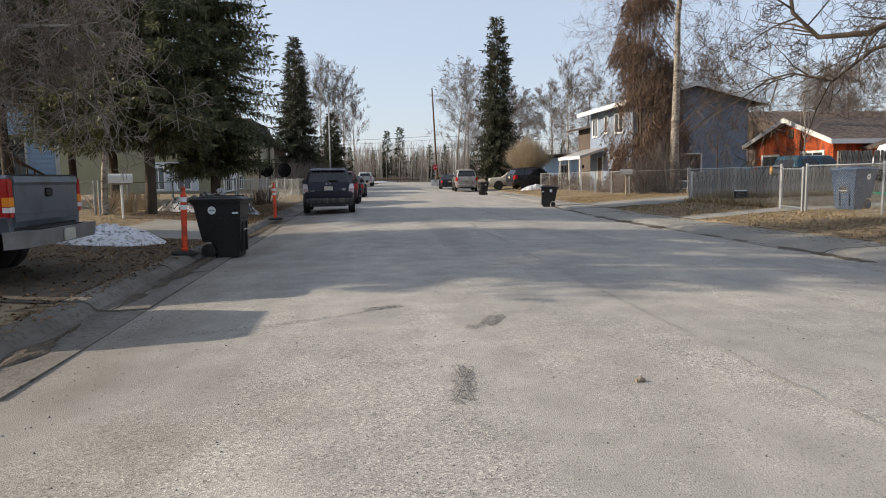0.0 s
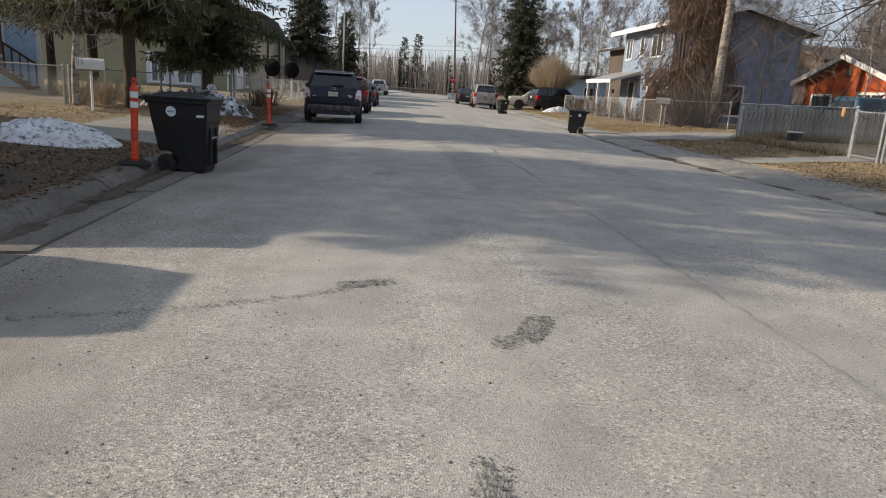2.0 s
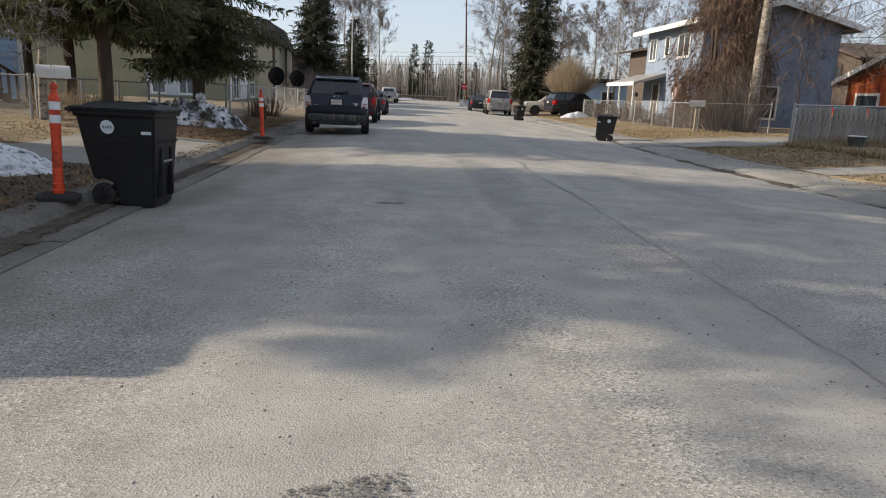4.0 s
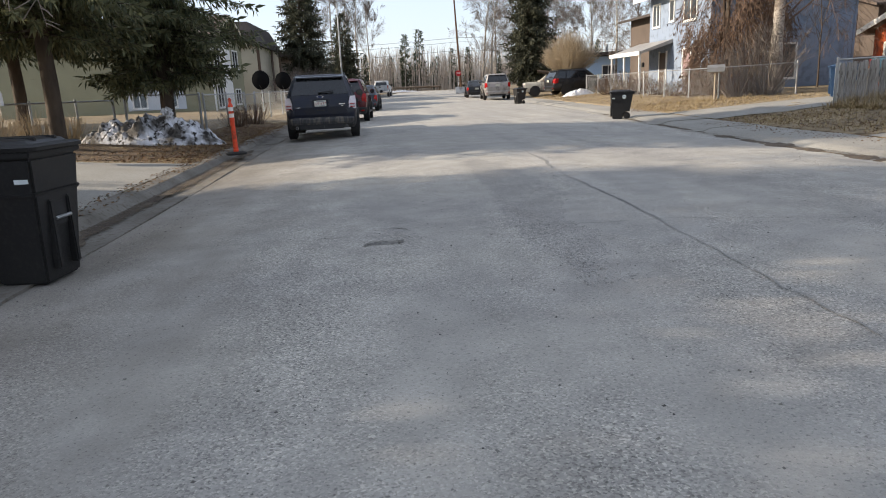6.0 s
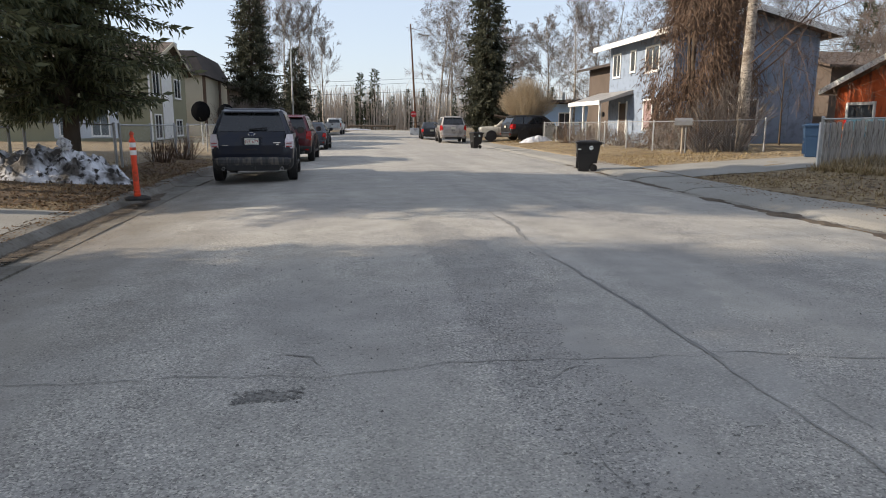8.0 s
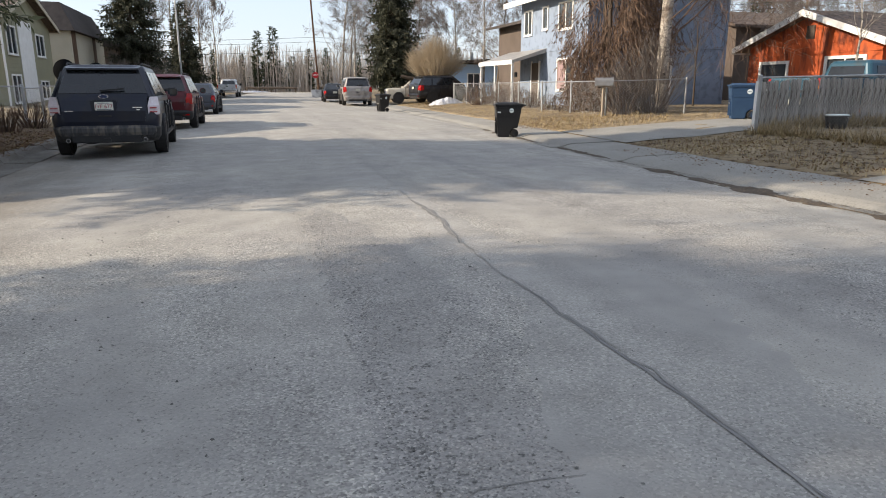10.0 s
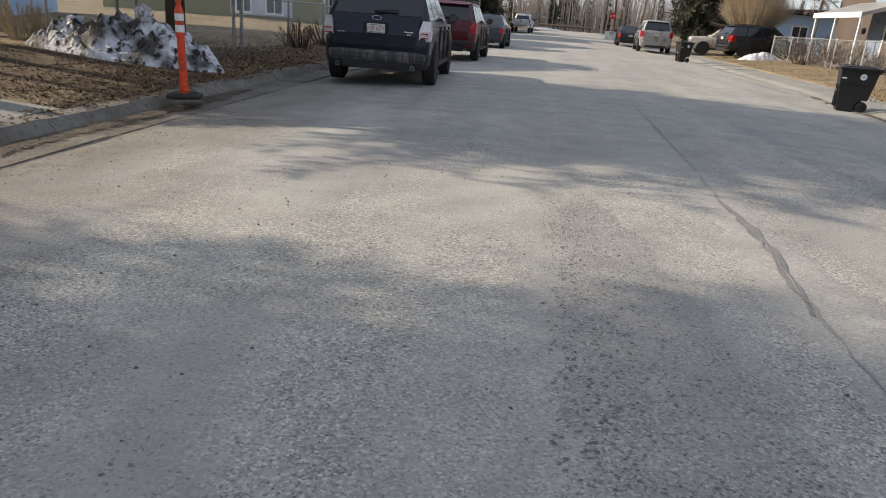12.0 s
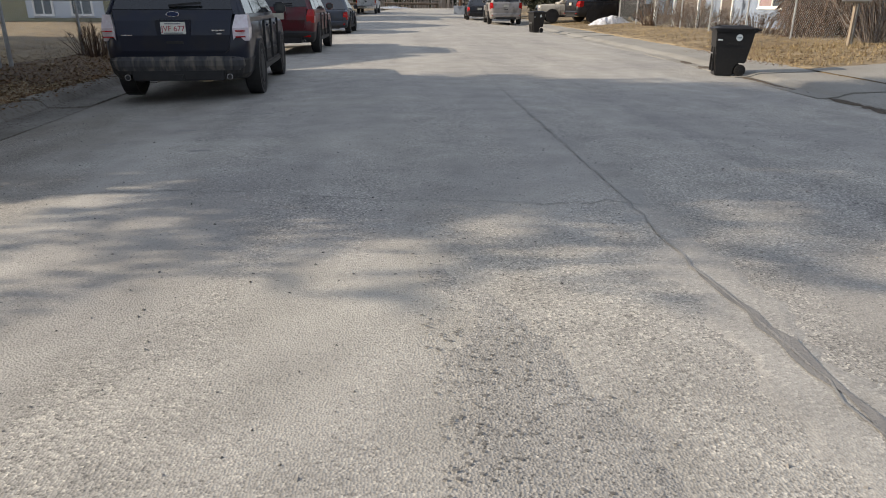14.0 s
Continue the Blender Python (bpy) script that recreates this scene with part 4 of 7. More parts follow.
hf = thing("apartment_building", "beige apartment building with a dark mansard roof", "building")
part("wall", B(-24.0, -11.0, 66.0, 79.0, 0.3, 5.3), "siding_beige", hf)
part("roof", loft(bmesh.new(), [[(-24.4, 65.6, 5.2), (-10.6, 65.6, 5.2), (-10.6, 79.4, 5.2), (-24.4, 79.4, 5.2)], [(-23.4, 66.6, 7.2), (-11.6, 66.6, 7.2), (-11.6, 78.4, 7.2), (-23.4, 78.4, 7.2)]]), "shingle_dark", hf)
part("recess", B(-11.02, -10.97, 74.0, 75.2, 0.4, 5.2), "wood_brown", hf)
part("recess", B(-11.02, -10.97, 66.3, 67.6, 0.4, 5.2), "wood_brown", hf)
part("chimney", B(-15.0, -13.8, 70.0, 71.2, 7.1, 8.2), "white", hf)
hk = thing("apartment_building", "dark brown building with balconies beyond", "building")
part("wall", B(-24.0, -11.5, 84.0, 96.0, 0.3, 5.0), "siding_brown", hk)
part("roof", B(-24.6, -10.4, 83.4, 96.6, 5.0, 5.5), "shingle_dark", hk)
part("balcony", B(-11.5, -10.4, 85, 94, 2.6, 2.75), "wood_brown", hk)
for k in range(18):
    part("baluster", B(-10.5, -10.44, 85.1 + k * 0.5, 85.16 + k * 0.5, 2.75, 3.7), "wood_brown", hk)

# plain unseen house beside the truck's drive, added to shade the street
hn = thing("house", "unseen plain two-storey house added to shade the street", "house")
shell(hn, -26.0, -15.5, 8.6, 16.6, 0.3, 5.4, 7.0, "x", "siding_beige")
part("roof", gable_roof(bmesh.new(), -26.0, -15.5, 8.6, 16.6, 5.4, 7.0, "x", 0.3), "shingle_dark", hn)


# ---- wheeled bins ----
def rr(hx, hy, r, n=4, cx=0.0, cy=0.0, z=0.0):
    """A rounded rectangle ring."""
    pts = []
    for qx, qy, a0 in ((1, 1, 0), (-1, 1, 90), (-1, -1, 180), (1, -1, 270)):
        for k in range(n + 1):
            a = radians(a0 + 90 * k / n)
            pts.append((cx + qx * (hx - r) + r * math.cos(a), cy + qy * (hy - r) + r * math.sin(a), z))
    return pts


def wheel(root, x, y, z, r, w, hub="steel", spokes=0, tyre_name="tyre"):
    bm = bmesh.new()
    prof = [(0.62, -0.5), (0.62, -0.46), (0.90, -0.5), (0.985, -0.36), (1.0, -0.18), (1.0, 0.18), (0.985, 0.36), (0.90, 0.5), (0.62, 0.46), (0.62, 0.5)]
    rings = [[(x + w * o, y + r * k * math.cos(a * math.tau / 28), z + r * k * math.sin(a * math.tau / 28)) for a in range(28)] for k, o in prof]
    wh = part("wheel", loft(bm, rings, cap=False), "rubber", root, smooth=False)
    out = 1 if x > 0 else -1
    bm = bmesh.new()
    rings = [[(x + out * w * o, y + r * k * math.cos(a * math.tau / 24), z + r * k * math.sin(a * math.tau / 24)) for a in range(24)] for k, o in ((0.64, 0.40), (0.60, 0.46), (0.57, 0.38), (0.50, 0.2))]
    part("rim", loft(bm, rings, cap=True), hub, wh)
    if spokes:
        for s in range(spokes):
            a = s * math.tau / spokes
            m = Matrix.Translation((x + out * w * 0.30, y, z)) @ Matrix.Rotation(a, 4, "X")
            part("spoke", B(-0.02, 0.02, -0.035, 0.035, 0.0, r * 0.56, m=m), hub, wh)
        part("hub_cap", tube(bmesh.new(), [(x + out * w * 0.25, y, z), (x + out * w * 0.40, y, z)], r * 0.13, 12), hub, wh)
    return wh


def wheeled_bin(body_mat, label, m, group="kerbside bins", number=True, h=1.0):
    """A household wheelie bin; its front looks along local +x, its wheels sit in arches at -x."""
    root = thing("wheelie_bin", label, "bin", m, group)
    s = h / 1.0
    def half(z):
        return 0.225 + 0.095 * z

    def shaped(poly, grow=0.0, bevel=0.018):
        bm = bmesh.new()
        prism(bm, [(a, b * s) for a, b in poly], -1, 1)
        for v in bm.verts:
            v.co.y *= half(v.co.z / s) + grow
        bmesh.ops.recalc_face_normals(bm, faces=bm.faces)
        bmesh.ops.bevel(bm, geom=list(bm.edges), offset=bevel, segments=2, affect="EDGES", clamp_overlap=True)
        return bm
    arch = [(-0.265 + 0.155 * math.cos(radians(a)), 0.125 + 0.155 * math.sin(radians(a))) for a in range(0, 121, 20)]
    part("body", shaped([(0.265, 0.01), (0.345, 0.90), (-0.47, 0.90), (-0.435, 0.66), (-0.365, 0.30)] + arch[::-1] + [(-0.105, 0.01)]), body_mat, root)
    part("collar", shaped([(0.355, 0.90), (0.365, 0.945), (-0.49, 0.945), (-0.485, 0.90)], 0.02, 0.008), body_mat, root)
    part("shoulder_rib", shaped([(0.322, 0.63), (0.335, 0.665), (-0.18, 0.665), (-0.22, 0.63)], 0.012, 0.008), body_mat, root)
    rings = [rr((x1 - x0) / 2, hy, 0.06, 3, (x0 + x1) / 2, 0, z * s) for z, x0, x1, hy in ((0.947, -0.54, 0.395, 0.345), (0.972, -0.55, 0.40, 0.35), (0.985, -0.52, 0.37, 0.325), (0.988, -0.44, 0.32, 0.28), (1.012, -0.40, 0.29, 0.255), (1.026, -0.32, 0.2, 0.18))]
    lid = part("lid", loft(bmesh.new(), rings), body_mat, root)
    for yy in (-0.13, 0.13):
        part("lid_rib", B(-0.36, 0.30, yy - 0.02, yy + 0.02, 1.0 * s, 1.03 * s, bevel=0.006), body_mat, lid)
    part("handle", tube(bmesh.new(), [(-0.46, -0.25, 0.92 * s), (-0.60, -0.24, 0.945 * s), (-0.60, 0.24, 0.945 * s), (-0.46, 0.25, 0.92 * s)], 0.018, 8), body_mat, root)
    for yy in (-0.25, 0.25):
        part("hinge", B(-0.52, -0.44, yy - 0.03, yy + 0.03, 0.88 * s, 0.985 * s, bevel=0.012), body_mat, root)
    # lift pocket and grab bar on the front
    for yy in (-0.12, 0.12):
        part("rib", B(0.27, 0.335, yy - 0.025, yy + 0.025, 0.10 * s, 0.60 * s, bevel=0.01), body_mat, root)
    part("pocket", B(0.24, 0.317, -0.09, 0.09, 0.40 * s, 0.58 * s, bevel=0.01), "black", root)
    part("grab_bar", tube(bmesh.new(), [(0.332, -0.1, 0.46 * s), (0.332, 0.1, 0.46 * s)], 0.014, 8), "galv", root, "pale metal lift bar")
    part("axle", tube(bmesh.new(), [(-0.265, -0.23, 0.125), (-0.265, 0.23, 0.125)], 0.014, 8), "galv", root)
    for yy, out in ((-0.215, -1), (0.215, 1)):
        bm = bmesh.new()
        rings = [[(-0.265 + 0.125 * k * math.cos(a * math.tau / 24), yy + o, 0.125 + 0.125 * k * math.sin(a * math.tau / 24)) for a in range(24)] for k, o in ((0.5, -0.03), (0.95, -0.03), (1.0, -0.015), (1.0, 0.015), (0.95, 0.03), (0.5, 0.03))]
        wh = part("wheel", loft(bm, rings), "rubber", root)
        for q in range(8):
            mm = Matrix.Translation((-0.265, yy + out * 0.03, 0.125)) @ Matrix.Rotation(q * math.tau / 8, 4, "Y")
            part("spoke", B(-0.007, 0.007, -0.007, 0.007, 0.0, 0.095, m=mm), body_mat, wh)
        part("hub_cap", tube(bmesh.new(), [(-0.265, yy + out * 0.025, 0.125), (-0.265, yy + out * 0.045, 0.125)], 0.028, 12), body_mat, wh)
    # round sticker on each flank with unreadable print, pale serial strip near the front edge
    for sg in (-1, 1):
        tilt = Matrix.Translation((-0.15, sg * (half(0.79) + 0.003), 0.79 * s)) @ Matrix.Rotation(radians(95.4 if sg < 0 else -95.4), 4, "X")
        bm = bmesh.new()
        rings = [[(0.07 * k * math.cos(a * math.tau / 28), 0.07 * k * math.sin(a * math.tau / 28), zz) for a in range(28)] for k, zz in ((1, -0.004), (1, 0.003))]
        loft(bm, rings)
        bmesh.ops.transform(bm, matrix=tilt, verts=bm.verts)
        st = part("sticker", bm, "label", root, "round white sticker")
        for q in range(4):
            part("print", B(-0.045 + q * 0.025, -0.028 + q * 0.025, -0.014, 0.014, 0.003, 0.005, m=tilt), "print_grey", st)
        if number:
            sm = Matrix.Translation((0.25, sg * (half(0.745) + 0.003), 0.745 * s)) @ Matrix.Rotation(radians(95.4 if sg < 0 else -95.4), 4, "X")
            part("serial_strip", B(-0.05, 0.05, -0.016, 0.016, -0.002, 0.004, m=sm), "label", root)
    return root


def at(x, y, rz=0.0, dz=0.0, zf=None, rx=0, ry=0):
    return pose(x, y, (zf or ground_z)(x, y) + dz, rx, ry, rz)


bin_a = wheeled_bin("plastic_dark", "charcoal wheelie bin standing in the gutter", at(-3.56, 10.92, -6, -0.06, lambda x, y: 0), h=1.06)
wheeled_bin("plastic_dark", "charcoal wheelie bin at the kerb by the straw verge", at(6.95, 27.4, 165, -0.06, lambda x, y: 0) @ Matrix.Diagonal((0.84, 0.84, 0.88, 1)), h=1.02)
wheeled_bin("plastic_dark", "charcoal wheelie bin near the parked estate cars", at(7.6, 47.0, 200, -0.05, lambda x, y: 0) @ Matrix.Diagonal((0.8, 0.8, 0.9, 1)), h=1.04)
wheeled_bin("plastic_dark", "charcoal wheelie bin beside the birch trunks", at(5.98, 5.08, 162, -0.06, lambda x, y: 0) @ Matrix.Diagonal((0.9, 0.9, 0.9, 1)), h=1.02)
wheeled_bin("plastic_blue", "blue wheelie bin beside the board fence", at(14.15, 26.9, 150), number=False)
wheeled_bin("plastic_blue", "blue wheelie bin behind the wire fence", at(11.85, 15.2, 200) @ Matrix.Diagonal((1.12, 1.12, 1.1, 1)), number=False)


# ---- orange delineator posts ----
def delineator(x, y, label, lean=0.0):
    root = thing("delineator_post", label, "traffic post", at(x, y, 20, 0.05, lambda x, y: rise(y), ry=lean), "kerb delineators")
    part("base", loft(bmesh.new(), [rr(0.2, 0.2, 0.09, 3, z=0), rr(0.2, 0.2, 0.09, 3, z=0.035), rr(0.14, 0.14, 0.07, 3, z=0.06)]), "rubber", root, "black rubber base")
    prof = [(0.06, 0.052), (0.10, 0.062), (0.11, 0.05), (0.16, 0.056), (0.17, 0.048), (0.70, 0.046), (0.70, 0.050), (0.98, 0.050), (0.98, 0.055), (1.0, 0.05), (1.05, 0.03), (1.09, 0.026), (1.10, 0.036), (1.13, 0.036), (1.14, 0.02), (1.155, 0.018)]
    rings = [[(r * math.cos(a * math.tau / 20), r * math.sin(a * math.tau / 20), z) for a in range(20)] for z, r in prof]
    post = part("post", loft(bmesh.new(), rings), "orange", root, smooth=False)
    for z0, z1 in ((0.76, 0.84), (0.89, 0.97)):
        rings = [[(0.052 * math.cos(a * math.tau / 20), 0.052 * math.sin(a * math.tau / 20), z) for a in range(20)] for z in (z0, z1)]
        part("reflective_band", loft(bmesh.new(), rings), "reflective", post)
    return root


delineator(-4.17, 10.42, "orange delineator post with two white reflective bands", 1.5)
delineator(-3.84, 20.1, "orange delineator post by the dirty snow heap", -1)


# ---- mailboxes ----
def mailbox(m, box_mat, label, post="wood", words=""):
    root = thing("mailbox", label, "mailbox", m)
    w, l, h = 0.115, 0.30, 0.15
    ring = [(-w, 0), (w, 0), (w, h)] + [(w * math.cos(radians(a)), h + w * math.sin(radians(a))) for a in range(20, 180, 20)] + [(-w, h)]
    part("box", prism(bmesh.new(), [(a, b + 1.0) for a, b in ring], -l, l), box_mat, root)
    part("door", prism(bmesh.new(), [(a * 1.06, b * 1.04 + 0.996) for a, b in ring], -l - 0.02, -l), box_mat, root)
    part("flag", B(w, w + 0.012, 0.02, 0.05, 1.05, 1.28), box_mat, root)
    if words:
        for k in range(7):
            part("lettering", B(-w - 0.004, -w, -0.2 + k * 0.055, -0.16 + k * 0.055, 1.1, 1.15), "black", root)
    part("post", tube(bmesh.new(), [(0.0, 0.0, -0.1), (0.0, 0.0, 1.0)], 0.045, 4) if post == "wood" else tube(bmesh.new(), [(0, 0, -0.1), (0, 0, 1.0)], 0.03, 10), "wood_post" if post == "wood" else "white", root)
    part("brace", B(-0.05, 0.05, -0.24, 0.24, 0.955, 1.0), "wood_post", root)
    return root


mailbox(at(-7.9, 18.7, -75), "white", "white steel mailbox on a pale post", "pipe", "x")
mailbox(at(12.05, 31.2, 62, 0.05), "bumper_grey", "dull grey mailbox on a leaning timber post")


# ---- fences ----
def chain_link(name, p0, p1, h, label, spacing=2.6, pitch=0.075, gate=False, group="", zf=ground_z):
    """Galvanised posts, a top rail and diamond wire mesh between two points."""
    root = thing(name, label, "gate" if gate else "fence", None, group)
    a, b = Vector((*p0, 0)), Vector((*p1, 0))
    d = b - a
    ln = d.length
    d.normalize()
    nrm = Vector((-d.y, d.x, 0))
    za, zb = zf(*p0), zf(*p1)

    def P(s, z, o=0.0):
        q = a + d * s + nrm * o
        return Vector((q.x, q.y, za + (zb - za) * s / ln + z))
    n = max(1, round(ln / spacing))
    for i in range(n + 1):
        s = ln * i / n
        r = 0.038 if i in (0, n) else 0.029
        pst = part("post", tube(bmesh.new(), [P(s, -0.1), P(s, h + 0.03)], r, 10), "galv", root)
        part("cap", tube(bmesh.new(), [P(s, h + 0.03), P(s, h + 0.05), P(s, h + 0.065)], [r * 1.2, r * 1.1, r * 0.5], 10), "galv", pst)
    part("rail", tube(bmesh.new(), [P(0, h), P(ln / 2, h - 0.006), P(ln, h)], 0.02, 8), "galv", root)
    if gate:
        part("rail", tube(bmesh.new(), [P(0, 0.08), P(ln, 0.08)], 0.02, 8), "galv", root)
        part("latch", box(bmesh.new(), *[c for q in zip(P(0.0, h * 0.6) - Vector((0.04, 0.04, 0.04)), P(0.05, h * 0.6) + Vector((0.04, 0.04, 0.04))) for c in q]), "galv", root)
    verts, faces = [], []
    t = 0.0016
    for sg in (1, -1):
        s = -h
        while s < ln:
            s0, s1 = (s, s + h) if sg > 0 else (s + h, s)
            z0, z1 = 0.03, h - 0.01
            q = []
            for sa, zz in ((s0, z0), (s1, z1)):
                q.append([sa, zz])
            for k in (0, 1):
                o = q[1 - k]
                for lim in (0.0, ln):
                    if (q[k][0] < 0 and lim == 0) or (q[k][0] > ln and lim == ln):
                        f = (lim - q[k][0]) / (o[0] - q[k][0])
                        q[k] = [lim, q[k][1] + (o[1] - q[k][1]) * f]
            A, C = P(q[0][0], q[0][1], 0.026 * 0 + 0.002 * sg), P(q[1][0], q[1][1], 0.002 * sg)
            if (C - A).length > 0.03:
                u = (C - A).normalized().cross(nrm) * t
                i0 = len(verts)
                verts += [A + u, A - u, A + nrm * t, C + u, C - u, C + nrm * t]
                faces += [(i0, i0 + 1, i0 + 4, i0 + 3), (i0 + 1, i0 + 2, i0 + 5, i0 + 4), (i0 + 2, i0, i0 + 3, i0 + 5)]
            s += pitch
    w = from_arrays("wire_mesh", [tuple(v) for v in verts], faces, "wire", root)
    w["kind"] = "stuff"
    return root


chain_link("chain_link_fence", (11.15, 22.8), (10.9, 16.85), 1.22, "galvanised chain-link fence beside the footpath", 6.0)
chain_link("chain_link_gate", (10.88, 16.78), (10.82, 15.75), 1.14, "galvanised chain-link garden gate, ajar", 1.1, gate=True)
chain_link("chain_link_fence", (10.82, 15.6), (11.5, 5.5), 1.22, "galvanised chain-link fence behind the birches")
chain_link("chain_link_fence", (12.4, 31.6), (13.3, 52.0), 1.2, "galvanised chain-link fence in front of the blue-grey house", 3.0, 0.11)
chain_link("chain_link_fence", (12.4, 31.6), (15.2, 31.0), 1.2, "short return of chain-link fence", 2.4, 0.11)
chain_link("chain_link_fence", (-6.25, 27.6), (-6.2, 33.8), 1.15, "galvanised chain-link fence by the parked cars")
chain_link("chain_link_fence", (-6.1, 35.6), (-5.6, 52.0), 1.15, "galvanised chain-link fence along the flats", 3, 0.11)
chain_link("chain_link_gate", (-6.2, 33.9), (-6.1, 35.5), 1.1, "chain-link gate with a sagging rail", 1.6, gate=True)
chain_link("chain_link_fence", (-6.3, 27.3), (-8.4, 27.0), 1.15, "galvanised chain-link fence behind the snow heap")
chain_link("chain_link_fence", (-8.6, 26.6), (-9.2, 20.6), 1.0, "old rusted wire fence among dead weeds", 2.0)
chain_link("chain_link_fence", (-9.3, 20.5), (-22.0, 21.5), 1.0, "old wire fence across the yard", 2.6, 0.1)


def board_fence(name, p0, p1, h, label, board=0.14, post_white=False):
    root = thing(name, label, "fence")
    a, b = Vector((*p0, 0)), Vector((*p1, 0))
    ln = (b - a).length
    ang = math.atan2(b.y - a.y, b.x - a.x)
    rnd = random.Random(int(ln * 100))
    me = None
    n = int(ln / (board + 0.012))
    for i in range(n):
        s = (i + 0.5) * ln / n
        q = a.lerp(b, s / ln)
        if me is None:
            bm = bmesh.new()
            prof = [(-board / 2, 0.03), (board / 2, 0.03), (board / 2, h - 0.05), (board / 2 - 0.035, h), (-board / 2 + 0.035, h), (-board / 2, h - 0.05)]
            prism(bm, prof, -0.009, 0.009)
            ob = part("board", bm, "fence_wood", root)
            me = ob.data
        else:
            ob = new("board", me)
            ob.parent = root
        ob.matrix_local = Matrix.Translation((q.x, q.y, ground_z(q.x, q.y) + rnd.uniform(-0.03, 0.02))) @ Matrix.Rotation(ang, 4, "Z") @ Matrix.Rotation(rnd.gauss(0, 0.008), 4, "Y") @ Matrix.Rotation(rnd.gauss(0, 0.01), 4, "X")
    nrm = Vector((-(b - a).y, (b - a).x, 0)).normalized()
    for z in (0.3, h - 0.25):
        part("rail", tube(bmesh.new(), [a + nrm * 0.04 + Vector((0, 0, ground_z(*p0) + z)), b + nrm * 0.04 + Vector((0, 0, ground_z(*p1) + z))], 0.04, 4), "fence_wood", root)
    m = max(2, int(ln / 2.4))
    for i in range(m + 1):
        q = a.lerp(b, i / m) + nrm * 0.09
        zz = ground_z(q.x, q.y)
        part("post", B(q.x - 0.045, q.x + 0.045, q.y - 0.045, q.y + 0.045, zz - 0.1, zz + h), "white" if post_white and i == 0 else "fence_wood", root)
    return root


board_fence("board_fence", (11.4, 23.05), (18.6, 22.6), 1.12, "weathered grey vertical board fence", post_white=True)
board_fence("board_fence", (18.3, 24.2), (28.6, 23.4), 1.75, "tall weathered grey board fence")


# ---- vehicles ----
def vehicle(name, label, m, paintm, L=4.7, W=1.9, H=1.70, kind="suv", rear="lamp_red", plate=None, group="parked cars", lower=None, door_open=False):
    """A car along local +y: lofted lower body, cabin with real glass panels, wheels, lamps, bumpers, mirrors."""
    root = thing(name, label, "car", m, group)
    hl, hw = L / 2, W / 2
    belt = {"suv": 1.06, "sedan": 0.95, "pickup": 1.12}[kind] * (H / {"suv": 1.70, "sedan": 1.47, "pickup": 1.85}[kind])
    gc = 0.24 if kind == "sedan" else (0.30 if kind == "suv" else 0.42)

    def ring(z, fx, fy, r, dz=0.0, n=5):
        pts = []
        for px, py, _ in rr(hw * fx, hl * fy, r, n):
            fz = z
            if dz:
                front = max(0.0, (py / hl - 0.30) / 0.7)
                fz = z - dz * front ** 1.5
            # waist narrows towards nose and tail
            k = abs(py) / hl
            px *= 1 - 0.05 * k ** 4
            pts.append((px, py, fz))
        return pts
    bm = bmesh.new()
    cabin_front = {"suv": 0.30, "sedan": 0.22, "pickup": 0.42}[kind]
    rings = [ring(gc, 0.90, 0.95, 0.18), ring(gc + 0.06, 0.955, 0.975, 0.2), ring(0.55 * belt, 0.985, 0.998, 0.22), ring(0.66 * belt, 1.0, 1.0, 0.22), ring(0.80 * belt, 0.985, 0.992, 0.22, 0.02), ring(0.93 * belt, 0.975, 0.975, 0.22, 0.08), ring(belt, 0.94, 0.96, 0.22, 0.14), ring(belt + 0.012, 0.86, 0.90, 0.22, 0.15)]
    body = part("body", loft(bm, rings), paintm, root, smooth=False)
    for f in body.data.polygons:
        f.use_smooth = len(f.vertices) == 4
    if lower:
        bm = bmesh.new()
        loft(bm, [ring(gc - 0.02, 0.90, 0.955, 0.18), ring(gc + 0.06, 0.965, 0.985, 0.2), ring(0.50 * belt, 0.992, 1.006, 0.22), ring(0.52 * belt, 0.985, 1.0, 0.22)])
        part("lower_cladding", bm, "cladding" if lower == "paint_grey" else lower, root, "dusty dark lower cladding")
    # cabin: floor ring at the belt, roof ring above
    if kind == "pickup":
        yb0, yb1, yr0, yr1 = -0.02 * L, 0.30 * L, 0.0 * L, 0.17 * L
    elif kind == "suv":
        yb0, yb1, yr0, yr1 = -0.475 * L, 0.235 * L, -0.405 * L, 0.075 * L
    else:
        yb0, yb1, yr0, yr1 = -0.36 * L, 0.24 * L, -0.19 * L, 0.09 * L
    bx, tx = hw * 0.935, hw * (0.72 if kind == "suv" else 0.68)

    def cab(f, z):
        y0, y1 = yb0 + (yr0 - yb0) * f, yb1 + (yr1 - yb1) * f
        hx = bx + (tx - bx) * f
        return [(px, py + (y0 + y1) / 2, z) for px, py, _ in rr(hx, (y1 - y0) / 2, 0.13 + 0.06 * f, 4)]
    zr = H - 0.055
    bm = bmesh.new()
    top = cab(1.0, zr)
    c2 = [(px * 0.9, (py - (yr0 + yr1) / 2) * 0.93 + (yr0 + yr1) / 2, H - 0.018) for px, py, _ in top]
    c3 = [(px * 0.55, (py - (yr0 + yr1) / 2) * 0.6 + (yr0 + yr1) / 2, H) for px, py, _ in top]
    loft(bm, [cab(0, belt - 0.06), cab(0.0, belt), cab(0.5, belt + (zr - belt) * 0.5), cab(0.94, belt + (zr - belt) * 0.95), top, c2, c3])
    cabin = part("cabin", bm, paintm, root, smooth=False)

